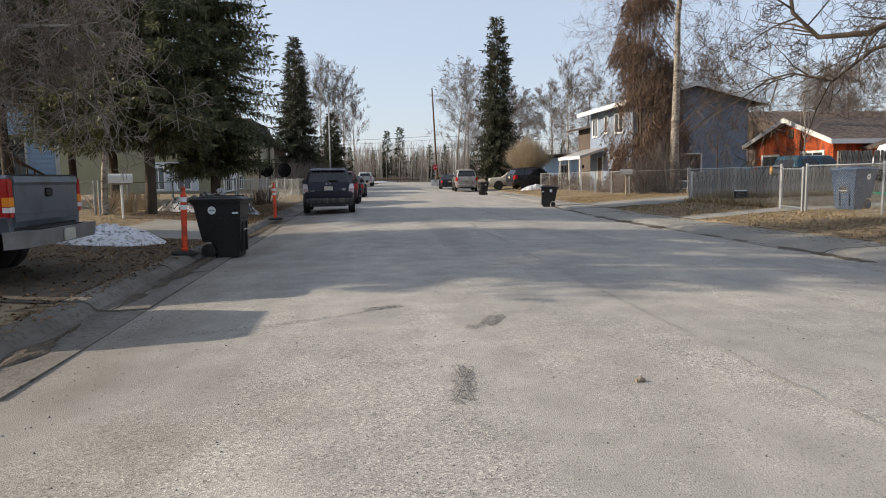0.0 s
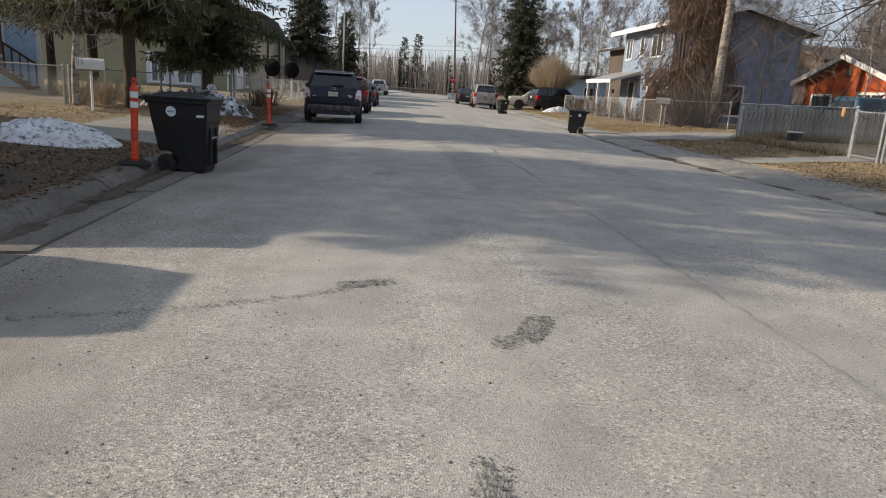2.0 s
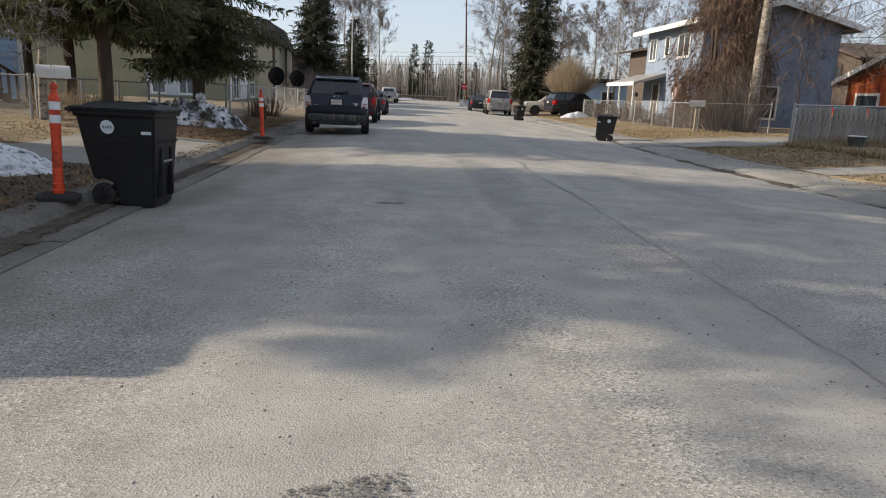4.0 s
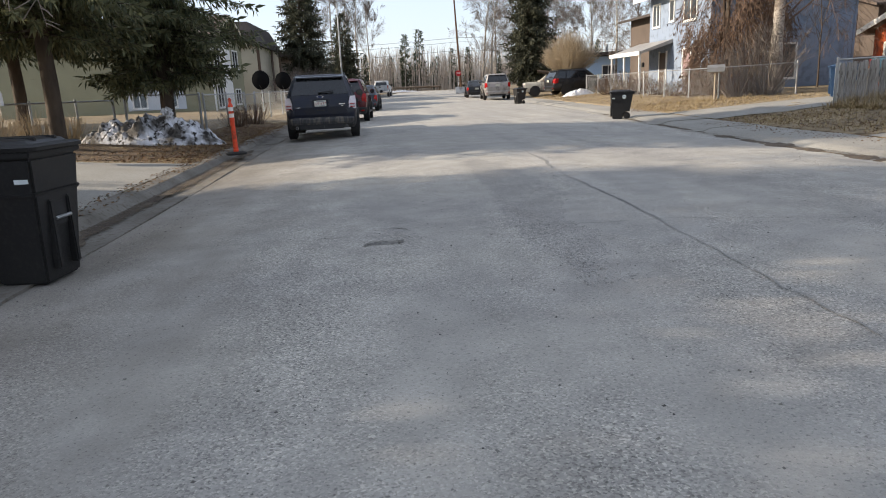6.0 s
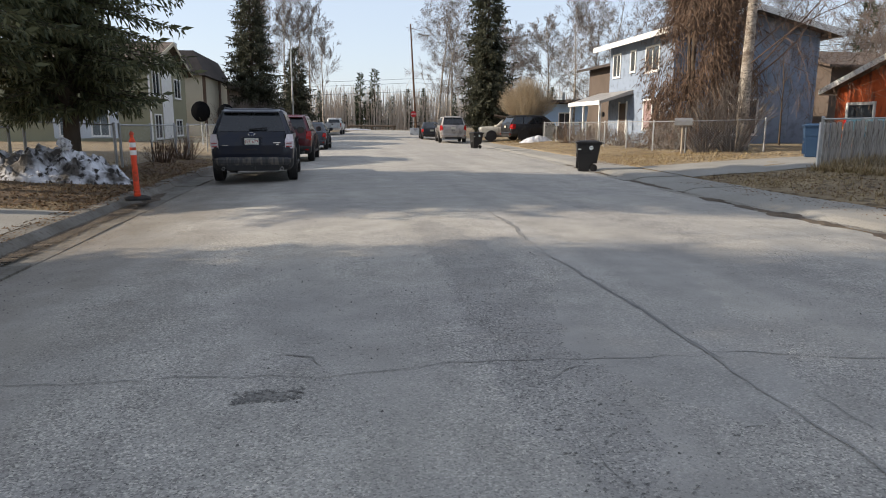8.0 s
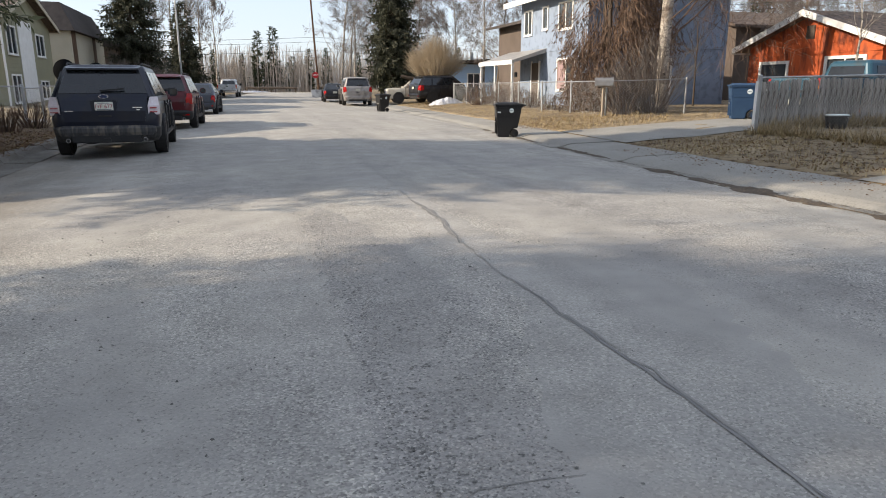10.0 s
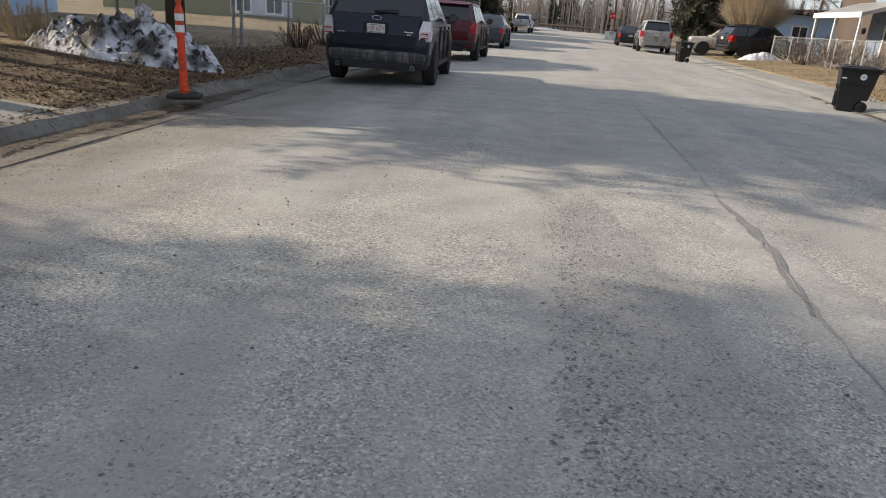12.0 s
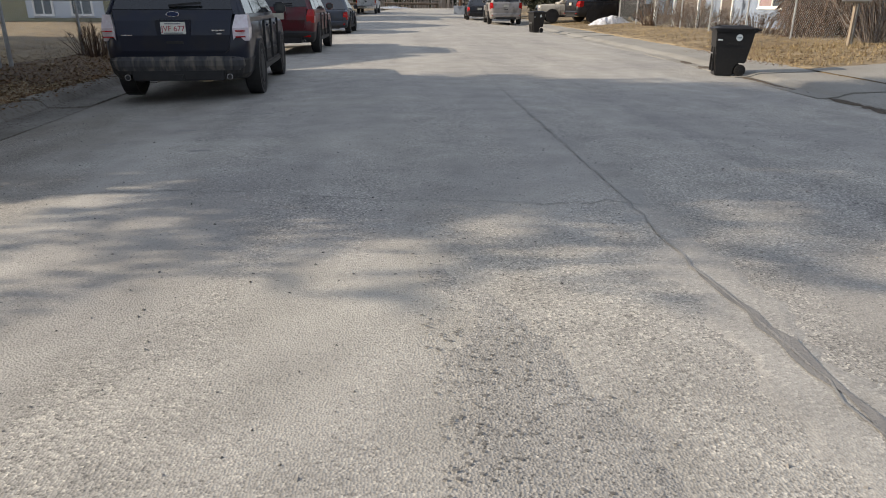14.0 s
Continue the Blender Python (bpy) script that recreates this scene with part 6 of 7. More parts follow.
def spruce(h, r, seed, label, m, bare=1.6, needle="needles", step=0.19, per=13, tuft=0.27, group="spruces", droop=0.35, shape=0.75):
    """Tapered trunk and drooping whorls of ragged needle sprays."""
    rnd = random.Random(seed)
    root = thing("spruce_tree", label, "tree", m, group)
    V, F = [], []
    add_tube(V, F, [Vector((0.05 * math.sin(k), 0.05 * math.cos(k * 1.3), h * k / 10)) for k in range(11)], [0.012 * h * (1 - k / 10.5) + 0.015 for k in range(11)], 9)
    from_arrays("trunk", V, F, "bark_spruce", root, True)
    V, F, VB, FB = [], [], [], []
    z = bare
    while z < h - 0.1:
        f = (z - bare) / (h - bare)
        ln0 = r * (1 - f) ** shape + 0.12
        nb = max(4, int(per * (0.45 + 0.75 * (1 - f))))
        for b in range(nb):
            az = rnd.uniform(0, math.tau)
            uneven = 0.95 + 0.55 * noise.noise((math.cos(az) * 1.6, math.sin(az) * 1.6 + seed, z * 0.55)) + 0.25 * noise.noise((math.cos(az) * 4, math.sin(az) * 4, z * 1.9 + seed))
            ln = ln0 * rnd.choice((0.5, 0.7, 0.85, 0.95, 1.1)) * min(1.0, uneven) * (0.7 if f < 0.06 else 1)
            dip = droop * rnd.uniform(0.3, 2.0)
            d = Vector((math.cos(az), math.sin(az), 0))
            p = Vector((0, 0, z + rnd.uniform(-0.12, 0.12)))
            n = max(2, int(ln / (tuft * 0.5)))
            pts = [p.copy()]
            for i in range(n):
                g = i / n
                v = d + Vector((rnd.gauss(0, 0.08), rnd.gauss(0, 0.08), 0.28 * (1 - f * -0.8) * (0.3 - g) - dip * (1 - f) * (0.4 + 0.2 * g) + (0.3 * g * g)))
                p = p + v.normalized() * (ln / n)
                pts.append(p.copy())
                if g < 0.12:
                    continue
                side = d.cross(Vector((0, 0, 1)))
                w = (1 - 0.55 * g) * tuft
                for s in (-1, 1):
                    for q in range(4):
                        u = (d * rnd.uniform(0.3, 0.9) + side * s * rnd.uniform(0.5, 1.0) + Vector((0, 0, rnd.uniform(-0.85, 0.25)))).normalized()
                        add_tuft(V, F, p + u * rnd.uniform(0, 0.08), u, w * rnd.uniform(0.6, 1.35), rnd.uniform(0.016, 0.032) * (tuft / 0.3), rnd)
                for q in range(3):  # sprays that hang under the bough
                    u = (d * 0.3 + Vector((rnd.gauss(0, 0.4), rnd.gauss(0, 0.4), -1))).normalized()
                    add_tuft(V, F, p + u * rnd.uniform(0, 0.15), u, w * rnd.uniform(0.6, 1.9), rnd.uniform(0.02, 0.036) * (tuft / 0.3), rnd)
            add_tuft(V, F, p, (d + Vector((0, 0, 0.1))).normalized(), tuft * 1.2, 0.05, rnd)
            add_tube(VB, FB, [pts[0], pts[len(pts) // 2], pts[-1]], [0.02 + 0.012 * (1 - f), 0.014, 0.005], 3)
        z += step * rnd.uniform(0.7, 1.25) * (1.1 - 0.35 * f)
    from_arrays("crown", V, F, needle, root)["kind"] = "stuff"
    from_arrays("branchwork", VB, FB, "bark_spruce", root)["kind"] = "stuff"
    return root


def bare_tree(h, seed, label, m, bark="bark_birch", twig="twig_grey", r0=None, levels=4, spread=0.5, droop=0.0, first=0.3, kids=7, group="bare trees", lean=(0, 0), twig_r=1.0, limbs=(), limb_r=(0.35, 0.6)):
    """A leafless tree: tapering stem, limbs that fork down to fine twigs."""
    rnd = random.Random(seed)
    root = thing("bare_tree", label, "tree", m, group)
    r0 = r0 or h * 0.012
    VT, FT, V, F, VL, FL = [], [], [], [], [], []

    def grow(p, d, ln, r, level, on_trunk):
        n = 7 if level == 0 else (5 if level == 1 else (3 if level == 2 else 2))
        pts, rad = [p], [r]
        for i in range(n):
            wob_ = 0.05 if level == 0 else 0.16
            d = (d + Vector((rnd.gauss(0, wob_), rnd.gauss(0, wob_), rnd.gauss(0, wob_ * 0.6) + (0.06 if level in (1, 2) and not droop else -droop * (level > 1))))).normalized()
            p = p + d * (ln / n)
            pts.append(p)
            rad.append(max(0.0035 * twig_r, r * (1 - 0.85 * (i + 1) / n)))
        if level == 0:
            add_tube(VT, FT, pts, rad, 10)
        else:
            fine = level > 1 or limb_r[1] < 0.2
            add_tube(V if fine else VT, F if fine else FT, pts, rad, 3 if level > 1 else 6)
        if level >= levels:
            return
        k = kids * (2 if level == 0 else 1)
        for j in range(k):
            s = rnd.uniform(first if level == 0 else 0.2, 0.98)
            i = min(n - 1, int(s * n))
            q = pts[i].lerp(pts[i + 1], s * n - i)
            az = rnd.uniform(0, math.tau)
            along_ = (pts[i + 1] - pts[i]).normalized()
            a = along_.cross(Vector((math.cos(az), math.sin(az), 0.3))).normalized()
            nd = (along_ * (1 - spread * 0.6) + a * spread * rnd.uniform(0.6, 1.4)).normalized()
            rr_ = max(0.004 * twig_r, (r * (1 - 0.8 * s)) * rnd.uniform(*(limb_r if level == 0 else (0.35, 0.6))))
            grow(q, nd, ln * (rnd.uniform(0.26, 0.48) if level == 0 else rnd.uniform(0.34, 0.66)) * (1.15 - 0.5 * s), rr_, level + 1, False)
    grow(Vector((0, 0, -0.1)), Vector((lean[0], lean[1], 1)).normalized(), h, r0, 0, True)
    for bends, thick in limbs:  # great limbs of known sweep, with boughs along them
        way = [Vector(q) for q in bends]
        add_tube(VL, FL, way, [thick * (1 - 0.75 * k / (len(way) - 1)) for k in range(len(way))], 8)
        for j in range(kids * 3):
            k = rnd.uniform(0.8, len(way) - 1.02)
            i = int(k)
            q, d = way[i].lerp(way[i + 1], k - i), (way[i + 1] - way[i]).normalized()
            nd = (d * 0.6 + Vector((rnd.gauss(0, 0.6), rnd.gauss(0, 0.6), rnd.gauss(0.15, 0.6)))).normalized()
            grow(q, nd, rnd.uniform(0.9, 2.2), thick * rnd.uniform(0.18, 0.4), 2, False)
    from_arrays("trunk", VT, FT, bark, root, True)
    if VL:
        # dark-twigged trees: limbs take darker bark, their backlit shade put into the colour
        from_arrays("limb", VL, FL, "bark_spruce" if twig == "twig_dark" else bark, root, True)
    from_arrays("branchwork", V, F, twig, root)["kind"] = "stuff"
    return root


# spruces on the left
spruce(13.5, 3.1, 11, "tall dark green spruce with drooping boughs", at(-7.9, 21.3), 2.5, step=0.21)
spruce(12.5, 2.9, 12, "dark green spruce beside the snow heap", at(-10.0, 24.2), 2.6)
spruce(15.0, 2.7, 13, "dark green spruce with low sprays over the fence", at(-6.75, 25.5), 1.6, shape=0.5, step=0.21)
spruce(13.0, 2.8, 16, "dark spruce behind the others", at(-13.2, 23.4), 4.2, step=0.27, tuft=0.36)
spruce(11.5, 2.7, 14, "dark spruce in the back yard", at(-12.5, 27.0), 2.8, step=0.27, tuft=0.36)
# three unseen spruces, added only to throw shade across the road
spruce(12.5, 2.2, 22, "unseen dark spruce added to shade the near road", at(-12.9, 9.6), 4.6, step=0.40, tuft=0.36)
spruce(13.0, 2.4, 23, "unseen dark spruce added to shade the middle road", at(-13.2, 12.6), 4.4, step=0.38, tuft=0.36)
spruce(12.0, 2.0, 24, "unseen dark spruce added to shade the further road", at(-12.8, 15.2), 4.2, step=0.27, tuft=0.36)
spruce(16.2, 3.2, 17, "lone dark spruce further along the street", at(-7.9, 74.0), 1.0, "needles_dark", step=0.27, tuft=0.46)
spruce(9.0, 2.6, 18, "dark spruce behind the lone one", at(-4.6, 84.0), 0.6, "needles_dark", step=0.30, tuft=0.48)
spruce(17.2, 2.75, 19, "tall columnar dark spruce on the far side", at(13.0, 68.0), 1.4, "needles_dark", step=0.28, tuft=0.5, shape=0.55, droop=0.8)
# bare trees
bare_tree(8.6, 31, "bare birch with dense grey twigs over the drive", at(-9.7, 13.7), "bark_birch", levels=4, r0=0.13, spread=0.95, first=0.22, kids=7, twig="twig_grey_lit", droop=0.05, lean=(0.12, 0.02), twig_r=1.9,
          limbs=(([(0, 0, 1.8), (0.7, -0.2, 3.2), (1.7, 0, 4.2), (2.8, 0.3, 4.3), (3.7, 0.5, 3.6)], 0.065), ([(0, 0, 2.6), (0.5, 0.5, 4.2), (1.4, 0.9, 5.4), (2.6, 1.2, 5.8), (3.4, 1.4, 5.2)], 0.06), ([(0, 0, 1.5), (0.6, 0.4, 2.6), (1.5, 0.6, 3.2), (2.4, 0.7, 3.0), (3.0, 0.8, 2.4)], 0.05)))
bare_tree(8.5, 32, "white-barked birch beside the mailbox", at(-9.0, 20.4), levels=3, kids=5, first=0.45, twig="twig_dark")
bare_tree(8.6, 33, "pale-barked birch with a snow-white foot", at(8.4, 8.85), r0=0.12, levels=4, kids=6, first=0.42, twig="twig_dark", spread=0.6)
bare_tree(7.0, 34, "slender grey birch beside the bin", at(8.55, 8.15), r0=0.075, levels=3, kids=6, first=0.4, twig="twig_dark", lean=(0.03, -0.03))
bare_tree(12.0, 35, "thick-trunked brown poplar beside the wire fence", at(11.3, 9.2), "bark_poplar", "twig_dark", r0=0.24, levels=4, kids=7, first=0.35, spread=0.9, droop=0.03, twig_r=1.4,
          limbs=(([(0, 0, 5.3), (-0.9, 1.1, 4.85), (-1.45, 1.8, 4.2), (-2.0, 2.5, 3.85), (-2.6, 3.2, 3.9), (-2.95, 3.6, 4.5), (-3.05, 3.75, 5.6), (-3.3, 4.1, 6.8)], 0.095), ([(-0.7, 0.9, 4.9), (-0.85, 1.15, 4.3), (-1.3, 1.7, 3.75), (-1.95, 2.4, 3.5), (-2.4, 2.95, 2.95), (-2.9, 3.6, 3.2), (-3.3, 4.2, 3.1)], 0.06)))
for k, (bx, by) in enumerate(((10.0, 8.3), (10.2, 8.5), (10.15, 8.2))):
    bare_tree(3.6, 40 + k, "thin grey leafless sapling stem", at(bx, by), "bark_poplar", "twig_grey", r0=0.035, levels=2, kids=4, first=0.3, lean=(0.16 * (k - 1), 0.05))
bare_tree(15.5, 136, "tall birch with cream bark in front of the blue-grey house", at(15.2, 32.4), r0=0.25, levels=4, kids=8, first=0.14, spread=0.75, droop=0.13, twig="twig_brown", lean=(0.01, 0.0), limb_r=(0.09, 0.19))
bare_tree(4.2, 37, "thin bare sapling beside the board fence", at(19.2, 27.9), r0=0.06, levels=3, kids=5, first=0.4, lean=(0.1, 0))
bare_tree(5.0, 38, "small bare tree against the blue wall", at(20.3, 37.4), "bark_spruce", "twig_dark", r0=0.05, levels=3, kids=5, first=0.15)


def weeping_mass(m, label, h=13.5, r=2.4, seed=51, count=5600):
    """Dead brown hanging growth: long drooping strands from upright boles."""
    rnd = random.Random(seed)
    root = thing("weeping_tree", label, "tree", m)
    V, F = [], []
    for s in range(3):
        ax, ay = rnd.uniform(-0.5, 0.5), rnd.uniform(-0.5, 0.5)
        add_tube(V, F, [Vector((ax * (0.4 + k * 0.25), ay * (0.4 + k * 0.25), h * k / 6)) for k in range(7)], [0.08 * (1 - k / 6.6) + 0.01 for k in range(7)], 7)
    from_arrays("trunk", V, F, "bark_spruce", root, True)
    V, F = [], []
    bunches = [(h * rnd.random() ** 1.15 + 0.9, rnd.uniform(0, math.tau)) for _ in range(170)]
    for i in range(count):
        z, az0 = rnd.choice(bunches)
        z = min(h, max(0.9, z + rnd.gauss(0, 0.28)))
        f = z / h
        lump = 1 + 0.35 * noise.noise((z * 0.7, seed, 0))
        az = az0 + rnd.gauss(0, 0.22)
        rad = r * lump * (1 - 0.62 * f ** 1.6) * (0.65 + 0.35 * min(1, (z - 1.0) / 2.5)) * (1 + 0.3 * noise.noise((math.cos(az) * 1.4, math.sin(az) * 1.4, z * 0.5)))
        q = rad * math.sqrt(rnd.uniform(0.1, 1.0))
        p = Vector((math.cos(az) * q, math.sin(az) * q, z))
        ln = rnd.uniform(0.5, 1.5) * (1.1 - 0.5 * f)
        d = Vector((math.cos(az) * 0.3, math.sin(az) * 0.3, -1)).normalized()
        pts = [p]
        for k in range(3):
            d = (d + Vector((rnd.gauss(0, 0.22), rnd.gauss(0, 0.22), -0.12))).normalized()
            p = p + d * (ln / 3)
            pts.append(p)
            for g in range(3):
                u = (d + Vector((rnd.gauss(0, 0.6), rnd.gauss(0, 0.6), rnd.gauss(0, 0.3)))).normalized()
                add_tuft(V, F, p, u, rnd.uniform(0.12, 0.36), 0.016, rnd)
        add_tube(V, F, pts, [0.011, 0.009, 0.007, 0.004], 3)
    from_arrays("branchwork", V, F, "twig_brown", root)["kind"] = "stuff"
    return root


weeping_mass(at(14.7, 35.2), "tall brown weeping tree smothered in hanging dead twigs")


def shrub(m, label, h, r, n, twig, seed, base=0.15, fan=0.9):
    """Many stems fanning from one root, each forking twice."""
    rnd = random.Random(seed)
    root = tagged(thing("shrub", label, "shrub", m, "leafless shrubs"))
    V, F = [], []
    for i in range(n):
        az = rnd.uniform(0, math.tau)
        t = rnd.uniform(0, fan)
        d = Vector((math.cos(az) * math.sin(t), math.sin(az) * math.sin(t), math.cos(t)))
        p = Vector((math.cos(az) * base * rnd.random(), math.sin(az) * base * rnd.random(), 0))
        ln = h * rnd.uniform(0.75, 1.0) * (1 - 0.25 * t / fan)
        e = p + d * ln * 0.5
        tip = e + (d + Vector((rnd.gauss(0, 0.12), rnd.gauss(0, 0.12), 0.15))).normalized() * ln * 0.5
        add_tube(V, F, [p, e, tip], [0.014, 0.009, 0.003], 3)
        for k in range(5):
            s = e.lerp(tip, rnd.uniform(0, 0.8))
            u = (d + Vector((rnd.gauss(0, 0.45), rnd.gauss(0, 0.45), rnd.gauss(0, 0.3)))).normalized()
            add_tube(V, F, [s, s + u * ln * rnd.uniform(0.12, 0.3)], [0.006, 0.002], 3)
    from_arrays("branchwork", V, F, twig, root)["kind"] = "stuff"
    return root


shrub(pose(13.4, 56.6, 1.3), "dense round tan shrub, leafless", 3.6, 2, 900, "twig_tan", 61, 0.5, 0.95)
tr = thing("stump", "gnarled grey stump under the round shrub", "stump", at(13.4, 56.6))
part("trunk", tube(bmesh.new(), [(0, 0, -0.1), (-0.1, 0, 0.7), (0.1, 0.1, 1.4)], [0.35, 0.3, 0.45], 10), "bark_spruce", tr)
part("limb", tube(bmesh.new(), [(0, 0, 0.9), (-1.2, 0, 1.5), (-2.4, 0.2, 1.75)], [0.18, 0.15, 0.1], 8), "bark_spruce", tr)
shrub(at(14.4, 31.8), "tangle of bare stems at the foot of the birch", 3.2, 1, 110, "twig_grey", 62, 0.5, 0.75)
shrub(at(13.3, 31.9), "bare thicket beside the mailbox", 2.3, 1, 70, "twig_grey", 63, 0.4, 0.8)
for k, (sx, sy, sh) in enumerate(((13.0, 46.5, 1.3), (14.2, 47.5, 1.5), (13.6, 44.6, 1.1), (13.5, 43.0, 1.2), (13.6, 40.5, 0.9), (13.4, 38.0, 0.8), (14.6, 45.2, 1.2))):
    shrub(at(sx, sy), "low bush of dead brown weeds by the fence", sh, 1, 70, "twig_brown", 70 + k, 0.5, 1.1)
for k, (sx, sy, sh) in enumerate(((-9.0, 22.6, 0.9), (-8.8, 24.0, 0.8), (-9.3, 21.3, 1.0), (-5.9, 30.6, 0.8), (-5.7, 32.5, 0.9))):
    shrub(at(sx, sy), "clump of dead grey-brown weeds at the fence foot", sh, 1, 60, "twig_tan" if k < 3 else "twig_brown", 80 + k, 0.35, 0.8)
for k, (sx, sy, sh) in enumerate(((-7.2, 66.0, 3.2), (-6.2, 69.0, 2.8), (-8.2, 63.5, 3.0), (-5.6, 73.5, 2.6))):
    shrub(at(sx, sy), "tall bare grey-brown thicket", sh, 1, 130, "twig_far", 90 + k, 1.2, 0.7)

# background trees: four kinds, repeated
kinds = [bare_tree(11, 101, "bare grey birch behind the houses", at(24.5, 58.0), levels=4, kids=8, twig="twig_far", twig_r=1.7, spread=0.5, limb_r=(0.2, 0.4)),
         bare_tree(12, 102, "bare birch with drooping twigs", at(9.7, 76.0), levels=4, kids=7, twig="twig_far", twig_r=1.7, droop=0.14, first=0.2, limb_r=(0.2, 0.4)),
         bare_tree(13, 103, "tall slender bare poplar", at(-4.6, 93.0), levels=4, kids=7, twig="twig_far", twig_r=1.8, spread=0.35, first=0.35, limb_r=(0.2, 0.4)),
         bare_tree(9.5, 104, "spreading bare tree behind the houses", at(20.0, 62.0), "bark_poplar", levels=4, kids=8, twig="twig_far", twig_r=1.7, spread=0.75, first=0.2, limb_r=(0.25, 0.45))]
spots = ((0, 17.5, 80, 1.0), (0, 28.0, 62.0, 1.0), (3, 24.0, 52.5, 0.9), (0, 33.0, 60.0, 1.1), (1, 38.0, 62.0, 1.0), (3, 42.0, 58.0, 1.1), (0, 47.0, 64.0, 1.1), (3, 36.0, 46.0, 0.9), (0, 41.0, 44.0, 1.0), (1, 46.0, 42.0, 1.0),
         (0, 45.0, 36.0, 1.0), (3, 40.0, 31.0, 0.95), (3, 44.0, 26.0, 1.0), (2, -6.5, 97.0, 1.1), (2, -3.2, 88.5, 0.95), (2, -8.4, 88.0, 1.0), (2, -10.0, 100.0, 1.1), (2, -2.0, 104.0, 0.9),
         (3, 16.5, 74.0, 0.9), (1, 11.8, 84.0, 1.0), (2, 13.8, 92.0, 1.0), (0, 21.0, 76.0, 1.0), (3, 18.0, 92.0, 1.1), (1, 25.0, 70.0, 1.0), (3, 29.0, 30.5 + 10, 0.8), (0, 33.5, 38.5, 0.9), (2, 16.8, 56.0, 0.7))
for k, (i, px, py, s) in enumerate(spots):
    copy_thing(kinds[i], at(px, py, k * 77) @ Matrix.Diagonal((s, s, s, 1)))
sp_far = spruce(8.0, 0.95, 21, "slender dark spruce beyond the cross street", at(24.0, 128.0), 0.8, "needles_far", 0.28, 8, 0.42, "far spruces")
for k, (px, py, s) in enumerate(((-3, 127, 0.8), (4, 130, 1.25), (6.6, 131, 1.35), (20, 126, 0.75), (-9, 129, 0.9), (31, 130, 1.0), (-16, 128, 1.1), (38, 127, 0.9), (45.0, 62.0, 1.4), (10.5, 140, 0.8), (-24, 130, 1.0), (15.6, 133, 0.9), (-6, 133, 0.7), (1.5, 136, 0.8), (9, 134, 0.65), (12.4, 131, 0.9), (24, 134, 0.8), (-12, 134, 0.75))):
    copy_thing(sp_far, at(px, py, k * 50) @ Matrix.Diagonal((s, s, s, 1)))


def far_wood():
    rnd = random.Random(7)
    V, F = [], []
    for i in range(2600):
        x, y = rnd.gauss(12, 30), rnd.uniform(124, 170)
        h = rnd.uniform(3.5, 8.0)
        z = rise(y)
        t = Vector((x + rnd.gauss(0, 0.25), y, z + h))
        p = Vector((x, y, z))
        add_tube(V, F, [p, p.lerp(t, 0.5), t], [0.07, 0.05, 0.02], 3)
        for k in range(8):
            s = p.lerp(t, rnd.uniform(0.3, 0.98))
            a = rnd.uniform(0, math.tau)
            u = Vector((math.cos(a) * 0.6, math.sin(a) * 0.6, 1)).normalized()
            add_tube(V, F, [s, s + u * rnd.uniform(0.4, 1.3)], [0.022, 0.008], 3)
    for i in range(2500):
        x, y = rnd.uniform(-90, 120), rnd.uniform(122.5, 160)
        p = Vector((x, y, rise(y)))
        add_tube(V, F, [p, p + Vector((rnd.gauss(0, 0.3), rnd.gauss(0, 0.3), rnd.uniform(0.8, 2.6)))], [0.03, 0.01], 3)
    return tagged(from_arrays("far_wood", V, F, "wood_far"), "thin leafless tan wood beyond the cross street", "wood", kind="stuff")


far_wood()


# ---- poles and wires ----
up = thing("utility_pole", "tall slightly leaning brown utility pole", "pole", pose(11.4, 109, rise(109)))
part("pole", tube(bmesh.new(), [(0, 0, -0.2), (-0.4, 0, 7.5), (-0.75, 0, 15.2)], [0.17, 0.14, 0.10], 10), "wood_brown", up)
ss = thing("stop_sign", "red octagonal stop sign on a steel post", "sign", pose(10.9, 108.2, rise(108)))
part("post", tube(bmesh.new(), [(0, 0.03, -0.1), (0, 0.03, 2.9)], 0.035, 8), "galv", ss)
bm = bmesh.new()
prism(bm, [(0.45 * math.cos(radians(22.5 + 45 * k)), 2.45 + 0.45 * math.sin(radians(22.5 + 45 * k))) for k in range(8)], -0.03, -0.01)
part("plate", bm, "sign_red", ss)
for z0, z1, x0 in ((2.37, 2.53, 0.3),):
    text_part("lettering", "STOP", 0.3, "white", ss, Matrix.Translation((0, -0.035, 2.45)) @ Matrix.Rotation(radians(90), 4, "X"))
lp = thing("street_lamp", "grey steel street lamp with a long arm", "street lamp", pose(-4.6, 78.0, rise(78)))
part("pole", tube(bmesh.new(), [(0, 0, 0), (0, 0, 5), (0, 0, 9.6)], [0.10, 0.085, 0.06], 10), "galv", lp)
part("arm", tube(bmesh.new(), [(0, 0, 9.2), (1.2, 0, 9.75), (2.7, 0, 9.9)], [0.04, 0.035, 0.03], 8), "galv", lp)
part("lamp_head", B(2.6, 3.3, -0.12, 0.12, 9.82, 9.98, bevel=0.04), "galv", lp)
def cable(a, b, sag, label):
    root = thing("overhead_cable", label, "cable")
    A, C = Vector(a), Vector(b)
    part("strand", tube(bmesh.new(), [A.lerp(C, k / 14) - Vector((0, 0, sag * 4 * (k / 14) * (1 - k / 14))) for k in range(15)], 0.018, 4), "black", root)
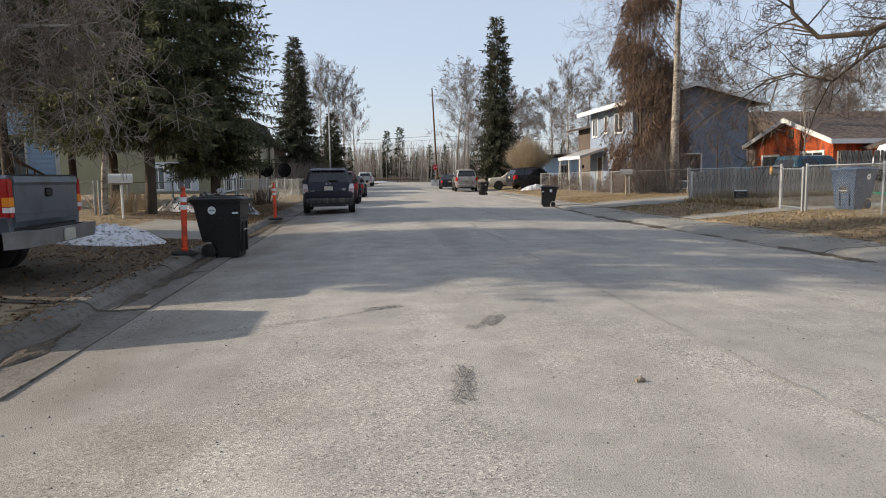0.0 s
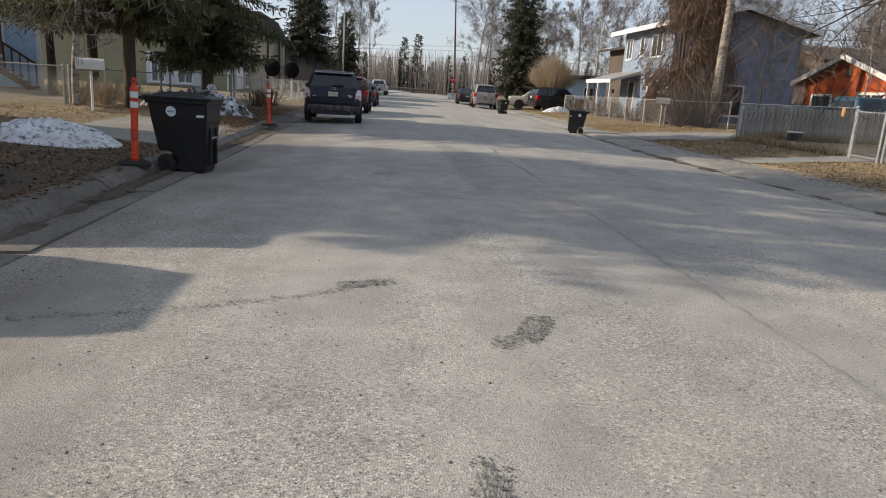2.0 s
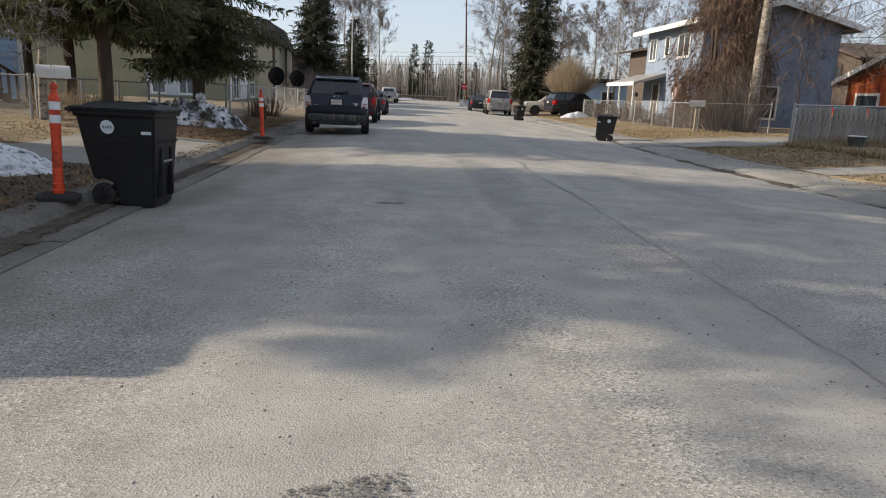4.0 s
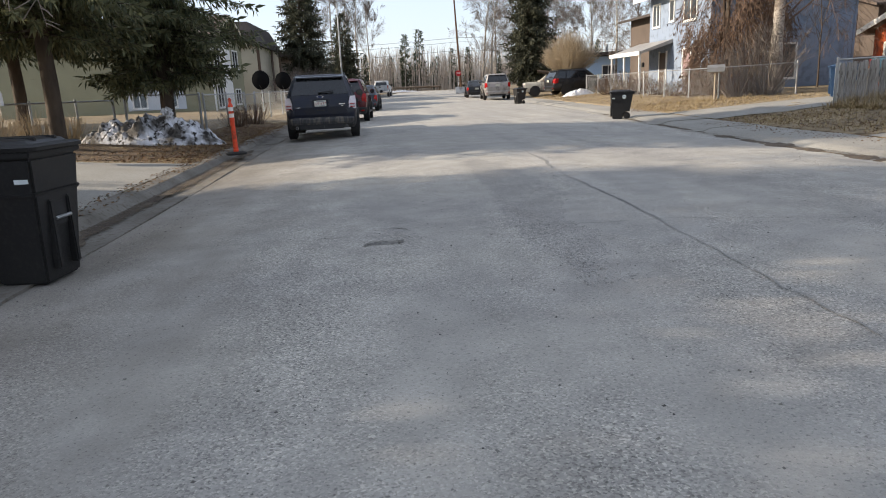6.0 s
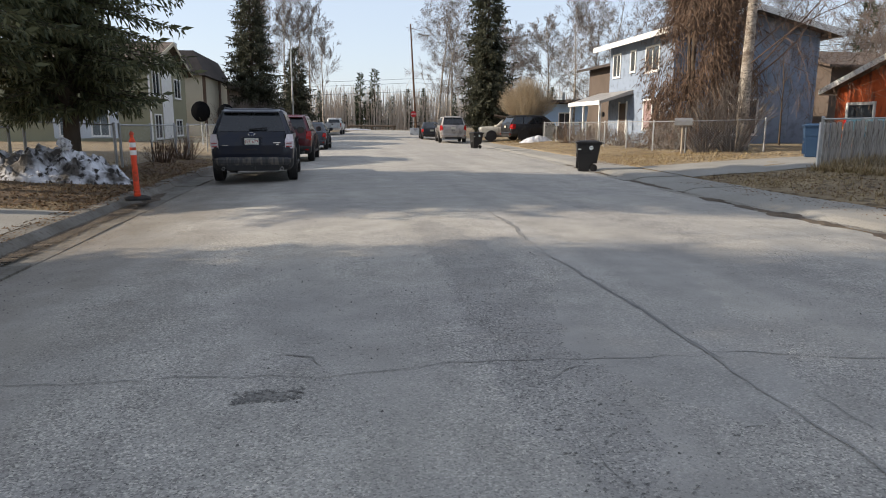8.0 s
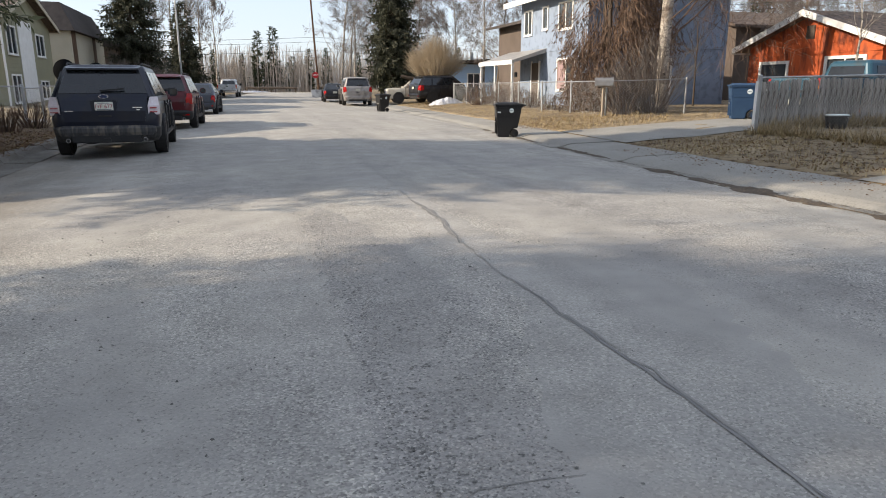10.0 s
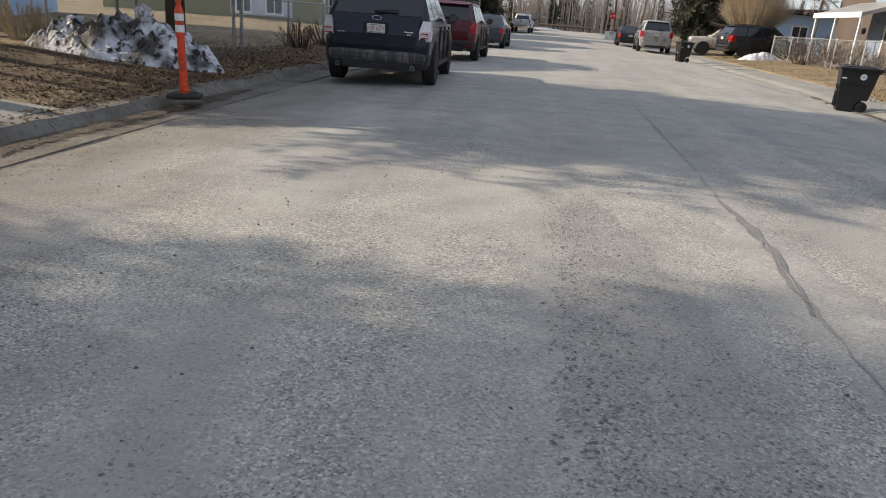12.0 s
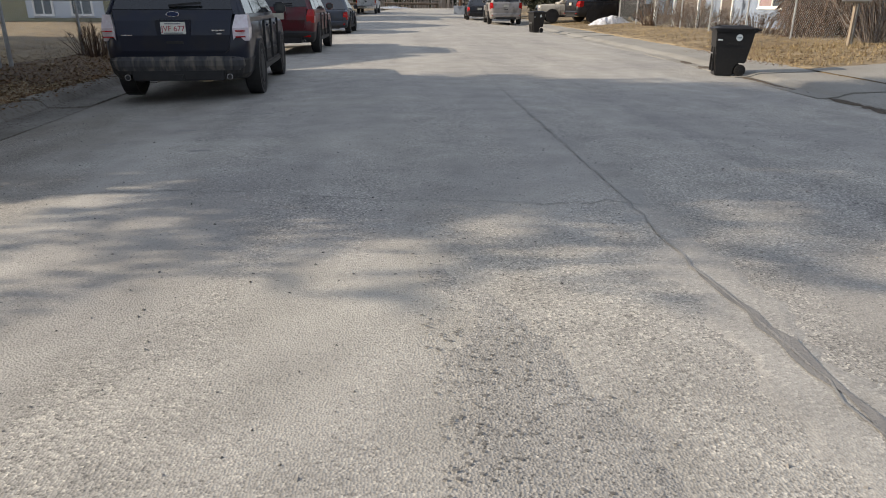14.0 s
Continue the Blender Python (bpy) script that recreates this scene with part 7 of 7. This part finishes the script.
for k, z in enumerate((7.6, 7.0, 5.8)):
    cable((-60, 116.5, z + 0.4), (11.3, 109.2, z + 0.4), 0.9, "black overhead cable above the cross street")
    cable((11.3, 109.2, z + 0.4), (80, 112, z + 0.4), 0.9, "black overhead cable above the cross street")
for k, z in enumerate((6.9, 6.5)):
    cable((27, 60, z), (60, 22, z + 1.5), 0.6, "black overhead cable behind the houses")
gr = thing("guard_rail", "weathered timber log barrier", "barrier")
for x0, x1 in ((-6, -1.5), (1.5, 9.6), (12.5, 20)):
    part("log", tube(bmesh.new(), [(x0, 123.2, 1.15), (x1, 123.0, 1.1)], 0.17, 8), "bark_poplar", gr)
    for q in (x0 + 0.3, (x0 + x1) / 2, x1 - 0.3):
        part("post", tube(bmesh.new(), [(q, 123.2, 0.3), (q, 123.2, 1.1)], 0.14, 8), "bark_poplar", gr)


# ---- snow ----
def heap(name, x, y, rx, ry, h, material, label, seed, turn=0.0, zf=ground_z, ragged=1.0):
    n, rings = 72, 24
    V, F = [], []
    for j in range(rings + 1):
        f = j / rings
        for k in range(n):
            a = k * math.tau / n
            edge_ = 1 + 0.16 * noise.noise((math.cos(a) * 1.5, math.sin(a) * 1.5, seed))
            dx, dy = math.cos(a) * rx * f * edge_, math.sin(a) * ry * f * edge_
            px, py = x + dx * math.cos(turn) - dy * math.sin(turn), y + dx * math.sin(turn) + dy * math.cos(turn)
            z = h * (1 - f ** 2.2) * (1 + 0.45 * noise.noise((px * 1.6, py * 1.6, seed)))
            z += ragged * (0.07 * noise.noise((px * 5, py * 5, seed)) + 0.05 * noise.noise((px * 11, py * 11, seed))) * (1 - f ** 6)
            V.append((px, py, zf(px, py) + (z if f < 1 else -0.05)))
    for j in range(rings):
        for k in range(n):
            F.append((j * n + k, j * n + (k + 1) % n, (j + 1) * n + (k + 1) % n, (j + 1) * n + k))
    ob = from_arrays(name, V, F, material, smooth=False)
    return tagged(ob, label, "snow")


heap("snow_bank", -5.95, 12.1, 1.05, 0.75, 0.30, "snow", "grubby white snow heap beside the drive", 3, 0.2)
heap("snow_bank", -6.6, 23.4, 1.9, 0.8, 0.62, "snow_dirty", "long ridge of dirty black-crusted snow", 5, -0.12, ragged=2.4)
heap("snow_bank", -5.35, 23.4, 0.5, 0.5, 0.38, "snow", "cleaner end of the snow ridge", 6, ragged=1.8)
heap("snow_bank", 12.6, 51.6, 1.2, 0.5, 0.35, "snow", "small patch of white snow by the drive", 8)
heap("snow_patch", 2.0, 122.6, 3.4, 0.5, 0.25, "snow", "low bank of snow beyond the cross street", 9, zf=lambda x, y: rise(y))
bc = thing("ice_block", "chunk of white ice on the snow ridge", "ice")
part("lump", B(-0.14, 0.14, -0.1, 0.1, -0.05, 0.2, bevel=0.06, m=Matrix.Translation((-6.1, 23.2, 0.84)) @ Matrix.Rotation(0.5, 4, "Y")), "snow", bc)


# ---- satellite dishes on poles ----
for dx, dy, s in ((-7.6, 46.5, 1.0), (-6.6, 48.5, 0.95)):
    ds = thing("satellite_dish", "black satellite dish on a pole", "satellite dish", at(dx, dy))
    rings = [[(0.5 * s * f * math.cos(a * math.tau / 24), -0.12 + 0.12 * f * f, 1.75 + 0.55 * s * f * math.sin(a * math.tau / 24)) for a in range(24)] for f in (0.05, 0.4, 0.75, 1.0)]
    back = [[(x, y + 0.02, z) for x, y, z in r] for r in rings[::-1]]
    part("dish", loft(bmesh.new(), rings + back), "lid_black", ds)
    part("pole", tube(bmesh.new(), [(0, 0.1, -0.1), (0, 0.1, 1.75)], 0.04, 8), "galv", ds)
    part("feed_arm", tube(bmesh.new(), [(0, -0.02, 1.3), (0, -0.55, 1.45)], 0.02, 6), "black", ds)

# ---- garden things on the right ----
def bench(m, label):
    root = thing("garden_bench", label, "bench", m, "orange benches")
    for k in range(4):
        part("seat_slat", B(-0.62, 0.62, 0.02 + k * 0.11, 0.11 + k * 0.11, 0.40, 0.425, bevel=0.006), "wood_orange", root)
    for px in (-0.62, 0.62):
        part("front_leg", B(px - 0.035, px + 0.035, -0.02, 0.05, 0, 0.62), "wood_orange", root)
        part("back_leg", B(px - 0.035, px + 0.035, 0.42, 0.49, 0, 0.80), "wood_orange", root)
        part("arm_rest", B(px - 0.045, px + 0.045, -0.05, 0.49, 0.62, 0.655, bevel=0.01), "wood_orange", root)
    prof = [(-0.6 + 0.1 * k, 0.78 + 0.10 * math.sin(math.pi * k / 12)) for k in range(13)]
    part("top_rail", prism(bmesh.new(), prof + [(a, b + 0.09) for a, b in prof[::-1]], 0.43, 0.47), "wood_orange", root)
    part("lower_rail", B(-0.6, 0.6, 0.43, 0.47, 0.47, 0.53), "wood_orange", root)
    for k in range(11):
        x = -0.5 + k * 0.1
        part("back_slat", B(x - 0.015, x + 0.015, 0.44, 0.46, 0.53, 0.80 + 0.08 * math.sin(math.pi * (k + 1) / 12)), "wood_orange", root)
    return root


bench(at(14.3, 15.6, -88) @ Matrix.Diagonal((0.85, 0.85, 0.85, 1)), "bright orange slatted wooden garden bench")
bench(at(16.7, 16.5, -82) @ Matrix.Diagonal((0.95, 0.95, 0.95, 1)), "bright orange slatted bench under the window")
gl = thing("kettle_grill", "black kettle barbecue on three legs", "barbecue", at(17.9, 21.5))
part("bowl", loft(bmesh.new(), [[(0.28 * f * math.cos(a * math.tau / 20), 0.28 * f * math.sin(a * math.tau / 20), z) for a in range(20)] for f, z in ((0.2, 0.52), (0.7, 0.57), (1.0, 0.72), (1.0, 0.76), (0.75, 0.9), (0.2, 0.97))]), "lid_black", gl)
for k in range(3):
    a = k * math.tau / 3
    part("leg", tube(bmesh.new(), [(0.15 * math.cos(a), 0.15 * math.sin(a), 0.6), (0.33 * math.cos(a), 0.33 * math.sin(a), 0.0)], 0.014, 6), "galv", gl)
dr = thing("planter_tub", "black plastic tub with a pale lid", "tub", at(12.9, 22.3))
part("tub", loft(bmesh.new(), [[(r * math.cos(a * math.tau / 20), r * math.sin(a * math.tau / 20), z) for a in range(20)] for r, z in ((0.2, 0), (0.24, 0.26), (0.26, 0.27), (0.26, 0.29))]), "plastic_dark", dr)
part("lid", loft(bmesh.new(), [[(r * math.cos(a * math.tau / 20), r * math.sin(a * math.tau / 20), z) for a in range(20)] for r, z in ((0.24, 0.29), (0.24, 0.31), (0.2, 0.32))]), "label", dr)
od = thing("disc_ornament", "round orange disc hung on the wire fence", "ornament", at(10.92, 17.35))
part("disc", tube(bmesh.new(), [(0.0, 0, 1.10), (-0.03, 0.01, 1.10)], 0.12, 20), "terracotta", od)
part("hook", tube(bmesh.new(), [(0, 0, 1.2), (0, 0, 1.24)], 0.01, 6), "galv", od)
tp = thing("tarpaulin", "white tarpaulin draped over a stack", "tarpaulin", at(21.6, 25.6))
part("sheet", loft(bmesh.new(), [rr(0.55, 0.4, 0.15, 3, z=0), rr(0.5, 0.38, 0.15, 3, z=1.4), rr(0.35, 0.3, 0.12, 3, 0.1, 0, 2.0), rr(0.15, 0.15, 0.05, 3, 0.15, 0, 2.1)]), "tarp", tp)
hs = thing("garden_hose", "coiled green garden hose on the grass", "hose", at(17.6, 20.4, 0, 0.02))
part("coil", tube(bmesh.new(), [(0.4 * math.cos(k * 0.5) * (1 + 0.02 * k), 0.3 * math.sin(k * 0.5) * (1 + 0.02 * k), 0.02 + 0.002 * k) for k in range(60)] + [(1.2, -0.4, 0.02), (2.2, -0.2, 0.02)], 0.014, 6), "hose", hs)
mw = thing("lawn_mower", "white and black push mower on its side", "mower", at(18.3, 21.0, 30))
part("deck", B(-0.35, 0.35, -0.25, 0.25, 0.1, 0.3, bevel=0.08), "white", mw)
part("handle", tube(bmesh.new(), [(-0.25, -0.22, 0.25), (0.55, -0.22, 0.95), (0.55, 0.22, 0.95), (-0.25, 0.22, 0.25)], 0.014, 6), "galv", mw)
for qx in (-0.28, 0.28):
    for qy in (-0.27, 0.27):
        part("wheel", tube(bmesh.new(), [(qx, qy - 0.02, 0.1), (qx, qy + 0.02, 0.1)], 0.1, 14), "rubber", mw)
heap("snow_patch", 8.23, 8.78, 0.2, 0.16, 0.16, "snow", "last lump of snow at the birch's foot", 12)
ty = thing("old_tyre", "pale worn tyre leaning by the birch", "tyre", at(15.9, 33.3, 30))
bm = bmesh.new()
loft(bm, [[(0.30 * math.cos(a * math.tau / 24) * k, o, 0.31 + 0.30 * k * math.sin(a * math.tau / 24)) for a in range(24)] for k, o in ((0.6, -0.09), (0.95, -0.09), (1.0, 0), (0.95, 0.09), (0.6, 0.09))], cap=False)
part("tread", bm, "concrete", ty)


# ---- loose ground cover ----
def scatter(name, n, seed, place, maker, material, label, category):
    rnd = random.Random(seed)
    V, F = [], []
    for i in range(n):
        x, y, s = place(rnd)
        maker(V, F, x, y, s, rnd)
    return tagged(from_arrays(name, V, F, material), label, category, kind="stuff")


def blade(V, F, x, y, s, rnd):
    z = ground_z(x, y)
    for k in range(3):
        a = rnd.uniform(0, math.tau)
        ln = s * rnd.uniform(0.5, 1.2)
        t = rnd.uniform(0.3, 1.45)
        d = Vector((math.cos(a) * math.sin(t), math.sin(a) * math.sin(t), math.cos(t)))
        sd = Vector((-math.sin(a), math.cos(a), 0)) * (0.006 + 0.02 * s)
        b = len(V)
        p = Vector((x + rnd.gauss(0, 0.03), y + rnd.gauss(0, 0.03), z - 0.005))
        V += [tuple(p + sd), tuple(p - sd), tuple(p + d * ln)]
        F.append((b, b + 1, b + 2))


def leaf(V, F, x, y, s, rnd):
    z = ground_z(x, y) + 0.012
    a = rnd.uniform(0, math.tau)
    t = Vector((math.cos(a), math.sin(a), rnd.gauss(0, 0.35))) * s
    u = Vector((-math.sin(a), math.cos(a), rnd.gauss(0, 0.35))) * s * 0.6
    p = Vector((x, y, z + abs(rnd.gauss(0, 0.01))))
    b = len(V)
    V += [tuple(p - t), tuple(p + u), tuple(p + t), tuple(p - u)]
    F.append((b, b + 1, b + 2, b + 3))


def stone(V, F, x, y, s, rnd):
    z = road_z(x, y)
    b = len(V)
    a = rnd.uniform(0, math.tau)
    for k in range(4):
        q = a + k * math.tau / 4
        V.append((x + s * math.cos(q) * rnd.uniform(0.6, 1.2), y + s * math.sin(q) * rnd.uniform(0.6, 1.2), z - 0.001))
    V.append((x + rnd.gauss(0, s * 0.3), y + rnd.gauss(0, s * 0.3), z + s * rnd.uniform(0.5, 0.9)))
    F += [(b + k, b + (k + 1) % 4, b + 4) for k in range(4)]


def right_verge(rnd):
    y = rnd.uniform(3, 60) if rnd.random() < 0.7 else rnd.uniform(12, 34)
    x = right(y) + 1.5 + abs(rnd.gauss(0, 3.2))
    if 23.2 < y < 27.5 and x < 13.4 + (y - 23.4) * 1.1 or 15.9 < y < 17.2 and x < 15.5:
        y += 4.6
    return x, y, rnd.uniform(0.04, 0.14)


def left_verge(rnd):
    y = rnd.uniform(9, 34)
    x = left(y) - 0.6 - abs(rnd.gauss(0, 2.6))
    if 13.2 < y < 18.6 and x > left(y) - 3.4:
        x -= 3
    return x, y, rnd.uniform(0.03, 0.10)


scatter("dry_grass", 11000, 1, right_verge, blade, "grass_dry", "matted straw-coloured dead grass on the verge", "grass")
scatter("dry_grass", 5000, 2, left_verge, blade, "grass_dry", "thin dead grass along the verge", "grass")
scatter("tall_grass", 2600, 3, lambda r: (11.5 + r.random() * 6.5, 22.75 + r.gauss(0, 0.12), r.uniform(0.2, 0.42)), blade, "grass_dry", "tall dead grass at the foot of the board fence", "grass")
scatter("tall_grass", 900, 4, lambda r: (11.1 + r.gauss(0, 0.12), r.uniform(17.2, 22.8), r.uniform(0.15, 0.35)), blade, "grass_dry", "tall dead grass along the wire fence", "grass")
scatter("leaf_litter", 7000, 5, lambda r: (left(20) - 0.55 - abs(r.gauss(0, 1.6)), r.uniform(9, 13.1) if r.random() < 0.3 else r.uniform(18.8, 34), r.uniform(0.012, 0.03)), leaf, "litter", "brown leaf litter behind the kerb", "leaves")
scatter("leaf_litter", 10000, 6, lambda r: (right(12) + 1.5 + abs(r.gauss(0, 2.4)), r.uniform(4, 15.5) if r.random() < 0.5 else (r.uniform(17.4, 23.2) if r.random() < 0.6 else r.uniform(28.2, 33)), r.uniform(0.012, 0.03)), leaf, "litter", "brown leaf litter on the verge", "leaves")
def mud_patch(x, y, rx, ry, seed):
    """Bare dark soil, irregular in outline, hugging the ground."""
    verts, faces, n, rings = [], [], 56, 9
    for k in range(rings):
        for i in range(n):
            a = i * math.tau / n
            r = (k + 0.02) / (rings - 1) * (0.9 + 0.35 * noise.noise((math.cos(a) * 2.5, math.sin(a) * 2.5, seed)) + 0.12 * noise.noise((math.cos(a) * 9, math.sin(a) * 9, seed)))
            px = min(x + math.copysign(abs(math.cos(a)) ** 0.6, math.cos(a)) * rx * r, left(y) - 0.83)
            py = y + math.copysign(abs(math.sin(a)) ** 0.6, math.sin(a)) * ry * r
            verts.append((px, py, ground_z(px, py) + 0.008))
    for k in range(rings - 1):
        for i in range(n):
            j = (i + 1) % n
            faces.append((k * n + i, k * n + j, (k + 1) * n + j, (k + 1) * n + i))
    return tagged(from_arrays("mud_patch", verts, faces, "mud", smooth=True), "dark thawed mud matted with dead leaves", "ground", kind="structure")


mud_patch(-6.6, 11.1, 2.7, 2.2, 1.5)
mud_patch(-6.3, 21.3, 1.9, 2.6, 2.5)
mud_patch(-5.6, 29.0, 1.1, 4.5, 3.5)
mud_patch(-6.2, 4.2, 2.2, 1.6, 4.5)
scatter("leaf_litter", 7000, 25, lambda r: (left(20) - 0.6 - abs(r.gauss(0, 1.3)), r.uniform(18.6, 31), r.uniform(0.014, 0.034)), leaf, "litter", "rust-brown leaf litter under the spruces", "leaves")
scatter("gravel", 5000, 7, lambda r: (r.uniform(-3.3, 6.4), r.uniform(-1.5, 26), r.choice((0.005, 0.006, 0.008, 0.011))), stone, "pebble", "loose chippings strewn on the road", "gravel")
def fleck(V, F, x, y, s, rnd):
    z = max(road_z(x, y), rise(y) - 0.054) + 0.004 + 0.002 * rnd.random()
    a, b = rnd.uniform(0, math.tau), len(V)
    n = 5
    V += [(x + s * rnd.uniform(0.5, 1.2) * math.cos(a + k * math.tau / n) * 1.3, y + s * rnd.uniform(0.5, 1.2) * math.sin(a + k * math.tau / n), z) for k in range(n)]
    F.append(tuple(range(b, b + n)))


def hollow(cx, cy, hx, hy, turn):
    def place(r):
        a, b = r.uniform(-hx, hx), r.uniform(-hy, hy)
        return cx + a * math.cos(turn) - b * math.sin(turn), cy + a * math.sin(turn) + b * math.cos(turn), r.choice((0.004, 0.006, 0.008))
    return place


for k, hol in enumerate(((-0.56, 2.66, 0.08, 0.42, -0.15), (-0.03, 4.42, 0.09, 0.24, -0.45), (-0.98, 5.25, 0.2, 0.08, 0.3), (-0.82, 11.1, 0.17, 0.08, 0.0))):
    scatter("asphalt_pits", 260, 30 + k, hollow(*hol), fleck, "pit", "dark pits in the ravelled hollow", "pits")


def arc_track(r):
    f = r.random() * 3
    ends = ((-3.1, 4.5), (-2.1, 4.68), (-1.4, 4.93), (-0.9, 5.24))
    i = min(2, int(f))
    (xa, ya), (xb, yb) = ends[i], ends[i + 1]
    return xa + (xb - xa) * (f - i) + r.gauss(0, 0.03), ya + (yb - ya) * (f - i) + r.gauss(0, 0.035), r.choice((0.003, 0.004, 0.006, 0.008))


scatter("asphalt_pits", 480, 40, arc_track, fleck, "pit", "dark curved tyre scar of pits", "pits")
scatter("asphalt_pits", 420, 41, lambda r: (-1.6 + r.gauss(0, 0.22), 4.0 + r.gauss(0, 0.45), r.choice((0.003, 0.004, 0.006))), fleck, "pit", "ravelled dark spot in the asphalt", "pits")
scatter("asphalt_pits", 140, 42, lambda r: (-0.22 + r.gauss(0, 0.06), 4.2 + r.gauss(0, 0.06), r.choice((0.003, 0.005, 0.007))), fleck, "pit", "loose pits trailing from the hollow", "pits")


def along(edge, side, y0, y1, spread, clump):
    def place(r):
        y = r.uniform(y0, y1)
        k = 0.35 + 0.65 * max(0.0, noise.noise((y * clump, side * 3, 1)) + 0.3)
        return edge(y) - side * (abs(r.gauss(0, spread * k)) - (0.44 if side < 0 else 0.0)), y, r.choice((0.003, 0.004, 0.006, 0.008, 0.012))
    return place


scatter("gutter_silt", 8000, 11, along(left, -1, 0, 26, 0.22, 0.9), fleck, "silt", "dark silt crumbs in the gutter", "dirt")
scatter("gutter_silt", 7500, 12, along(right, 1, 4, 32, 0.24, 0.8), fleck, "silt", "dark silt crumbs in the gutter", "dirt")
scatter("gutter_mud", 5200, 26, lambda r: (left(14) - 0.33 + r.gauss(0, 0.055), 8.0 + 12.5 * r.random() ** 0.8, r.choice((0.008, 0.014, 0.02, 0.03))), fleck, "wet_dirt", "black wet silt lying along the kerb", "dirt")
scatter("winter_sand", 5000, 13, along(left, -1, 15.5, 20.5, 0.9, 0.6), fleck, "sand_grain", "thin drift of tan winter sand by the kerb", "sand")
scatter("winter_sand", 1500, 14, along(right, 1, 14, 24, 0.7, 0.6), fleck, "sand_grain", "thin drift of tan winter sand by the kerb", "sand")
def crumb(V, F, x, y, s, rnd):
    a, b = rnd.uniform(0, math.tau), len(V)
    z = 0.05 + rise(y) + 0.01 * rnd.random()
    V += [(x + s * math.cos(a + k * math.tau / 4) * rnd.uniform(0.4, 1.2), y + s * math.sin(a + k * math.tau / 4) * rnd.uniform(0.4, 1.2), z + s * 0.5 * (k == 1)) for k in range(4)]
    F.append((b, b + 1, b + 2, b + 3))


scatter("kerb_litter", 3200, 15, lambda r: (left(10) - 0.52 - 0.5 * r.random() ** 0.7, r.uniform(1, 32), r.choice((0.01, 0.015, 0.022, 0.03))), crumb, "litter", "brown leaf crumbs and bark along the kerb top", "leaves")
scatter("pavement_litter", 2600, 18, lambda r: (right(14) + 0.25 + 1.15 * r.random() ** 0.6, r.uniform(3, 22), r.choice((0.006, 0.01, 0.016, 0.024))), crumb, "litter", "brown crumbs of leaf and bark on the pavement", "leaves")
scatter("leaf_litter", 4500, 16, lambda r: (left(8) - 0.5 - abs(r.gauss(0, 2.0)), r.uniform(1.0, 13.2), r.uniform(0.012, 0.035)), leaf, "litter", "dark leaf litter on the muddy verge", "leaves")
scatter("asphalt_pits", 3800, 17, lambda r: ((0.42 + abs(r.gauss(0, 0.3)) if r.random() < 0.6 else 3.4 + r.gauss(0, 0.35)), r.uniform(9.5, 17.0) if r.random() < 0.7 else r.uniform(15, 23), r.choice((0.003, 0.004, 0.006, 0.008))), fleck, "pit", "dark pits where the chippings have ravelled out", "pits")
scatter("gravel", 1500, 8, lambda r: (left(12) + 0.1 + abs(r.gauss(0, 0.35)), r.uniform(2, 30), r.choice((0.004, 0.006, 0.011))), stone, "pebble", "grit along the gutter", "gravel")
tn = thing("pine_cone", "small tan cone lying on the road", "cone", pose(0.52, 2.46, road_z(0.52, 2.46) - 0.006))
part("cone", tube(bmesh.new(), [(-0.03, 0, 0.015), (0, 0.005, 0.02), (0.03, 0, 0.016)], [0.012, 0.02, 0.01], 8), "wood_post", tn)
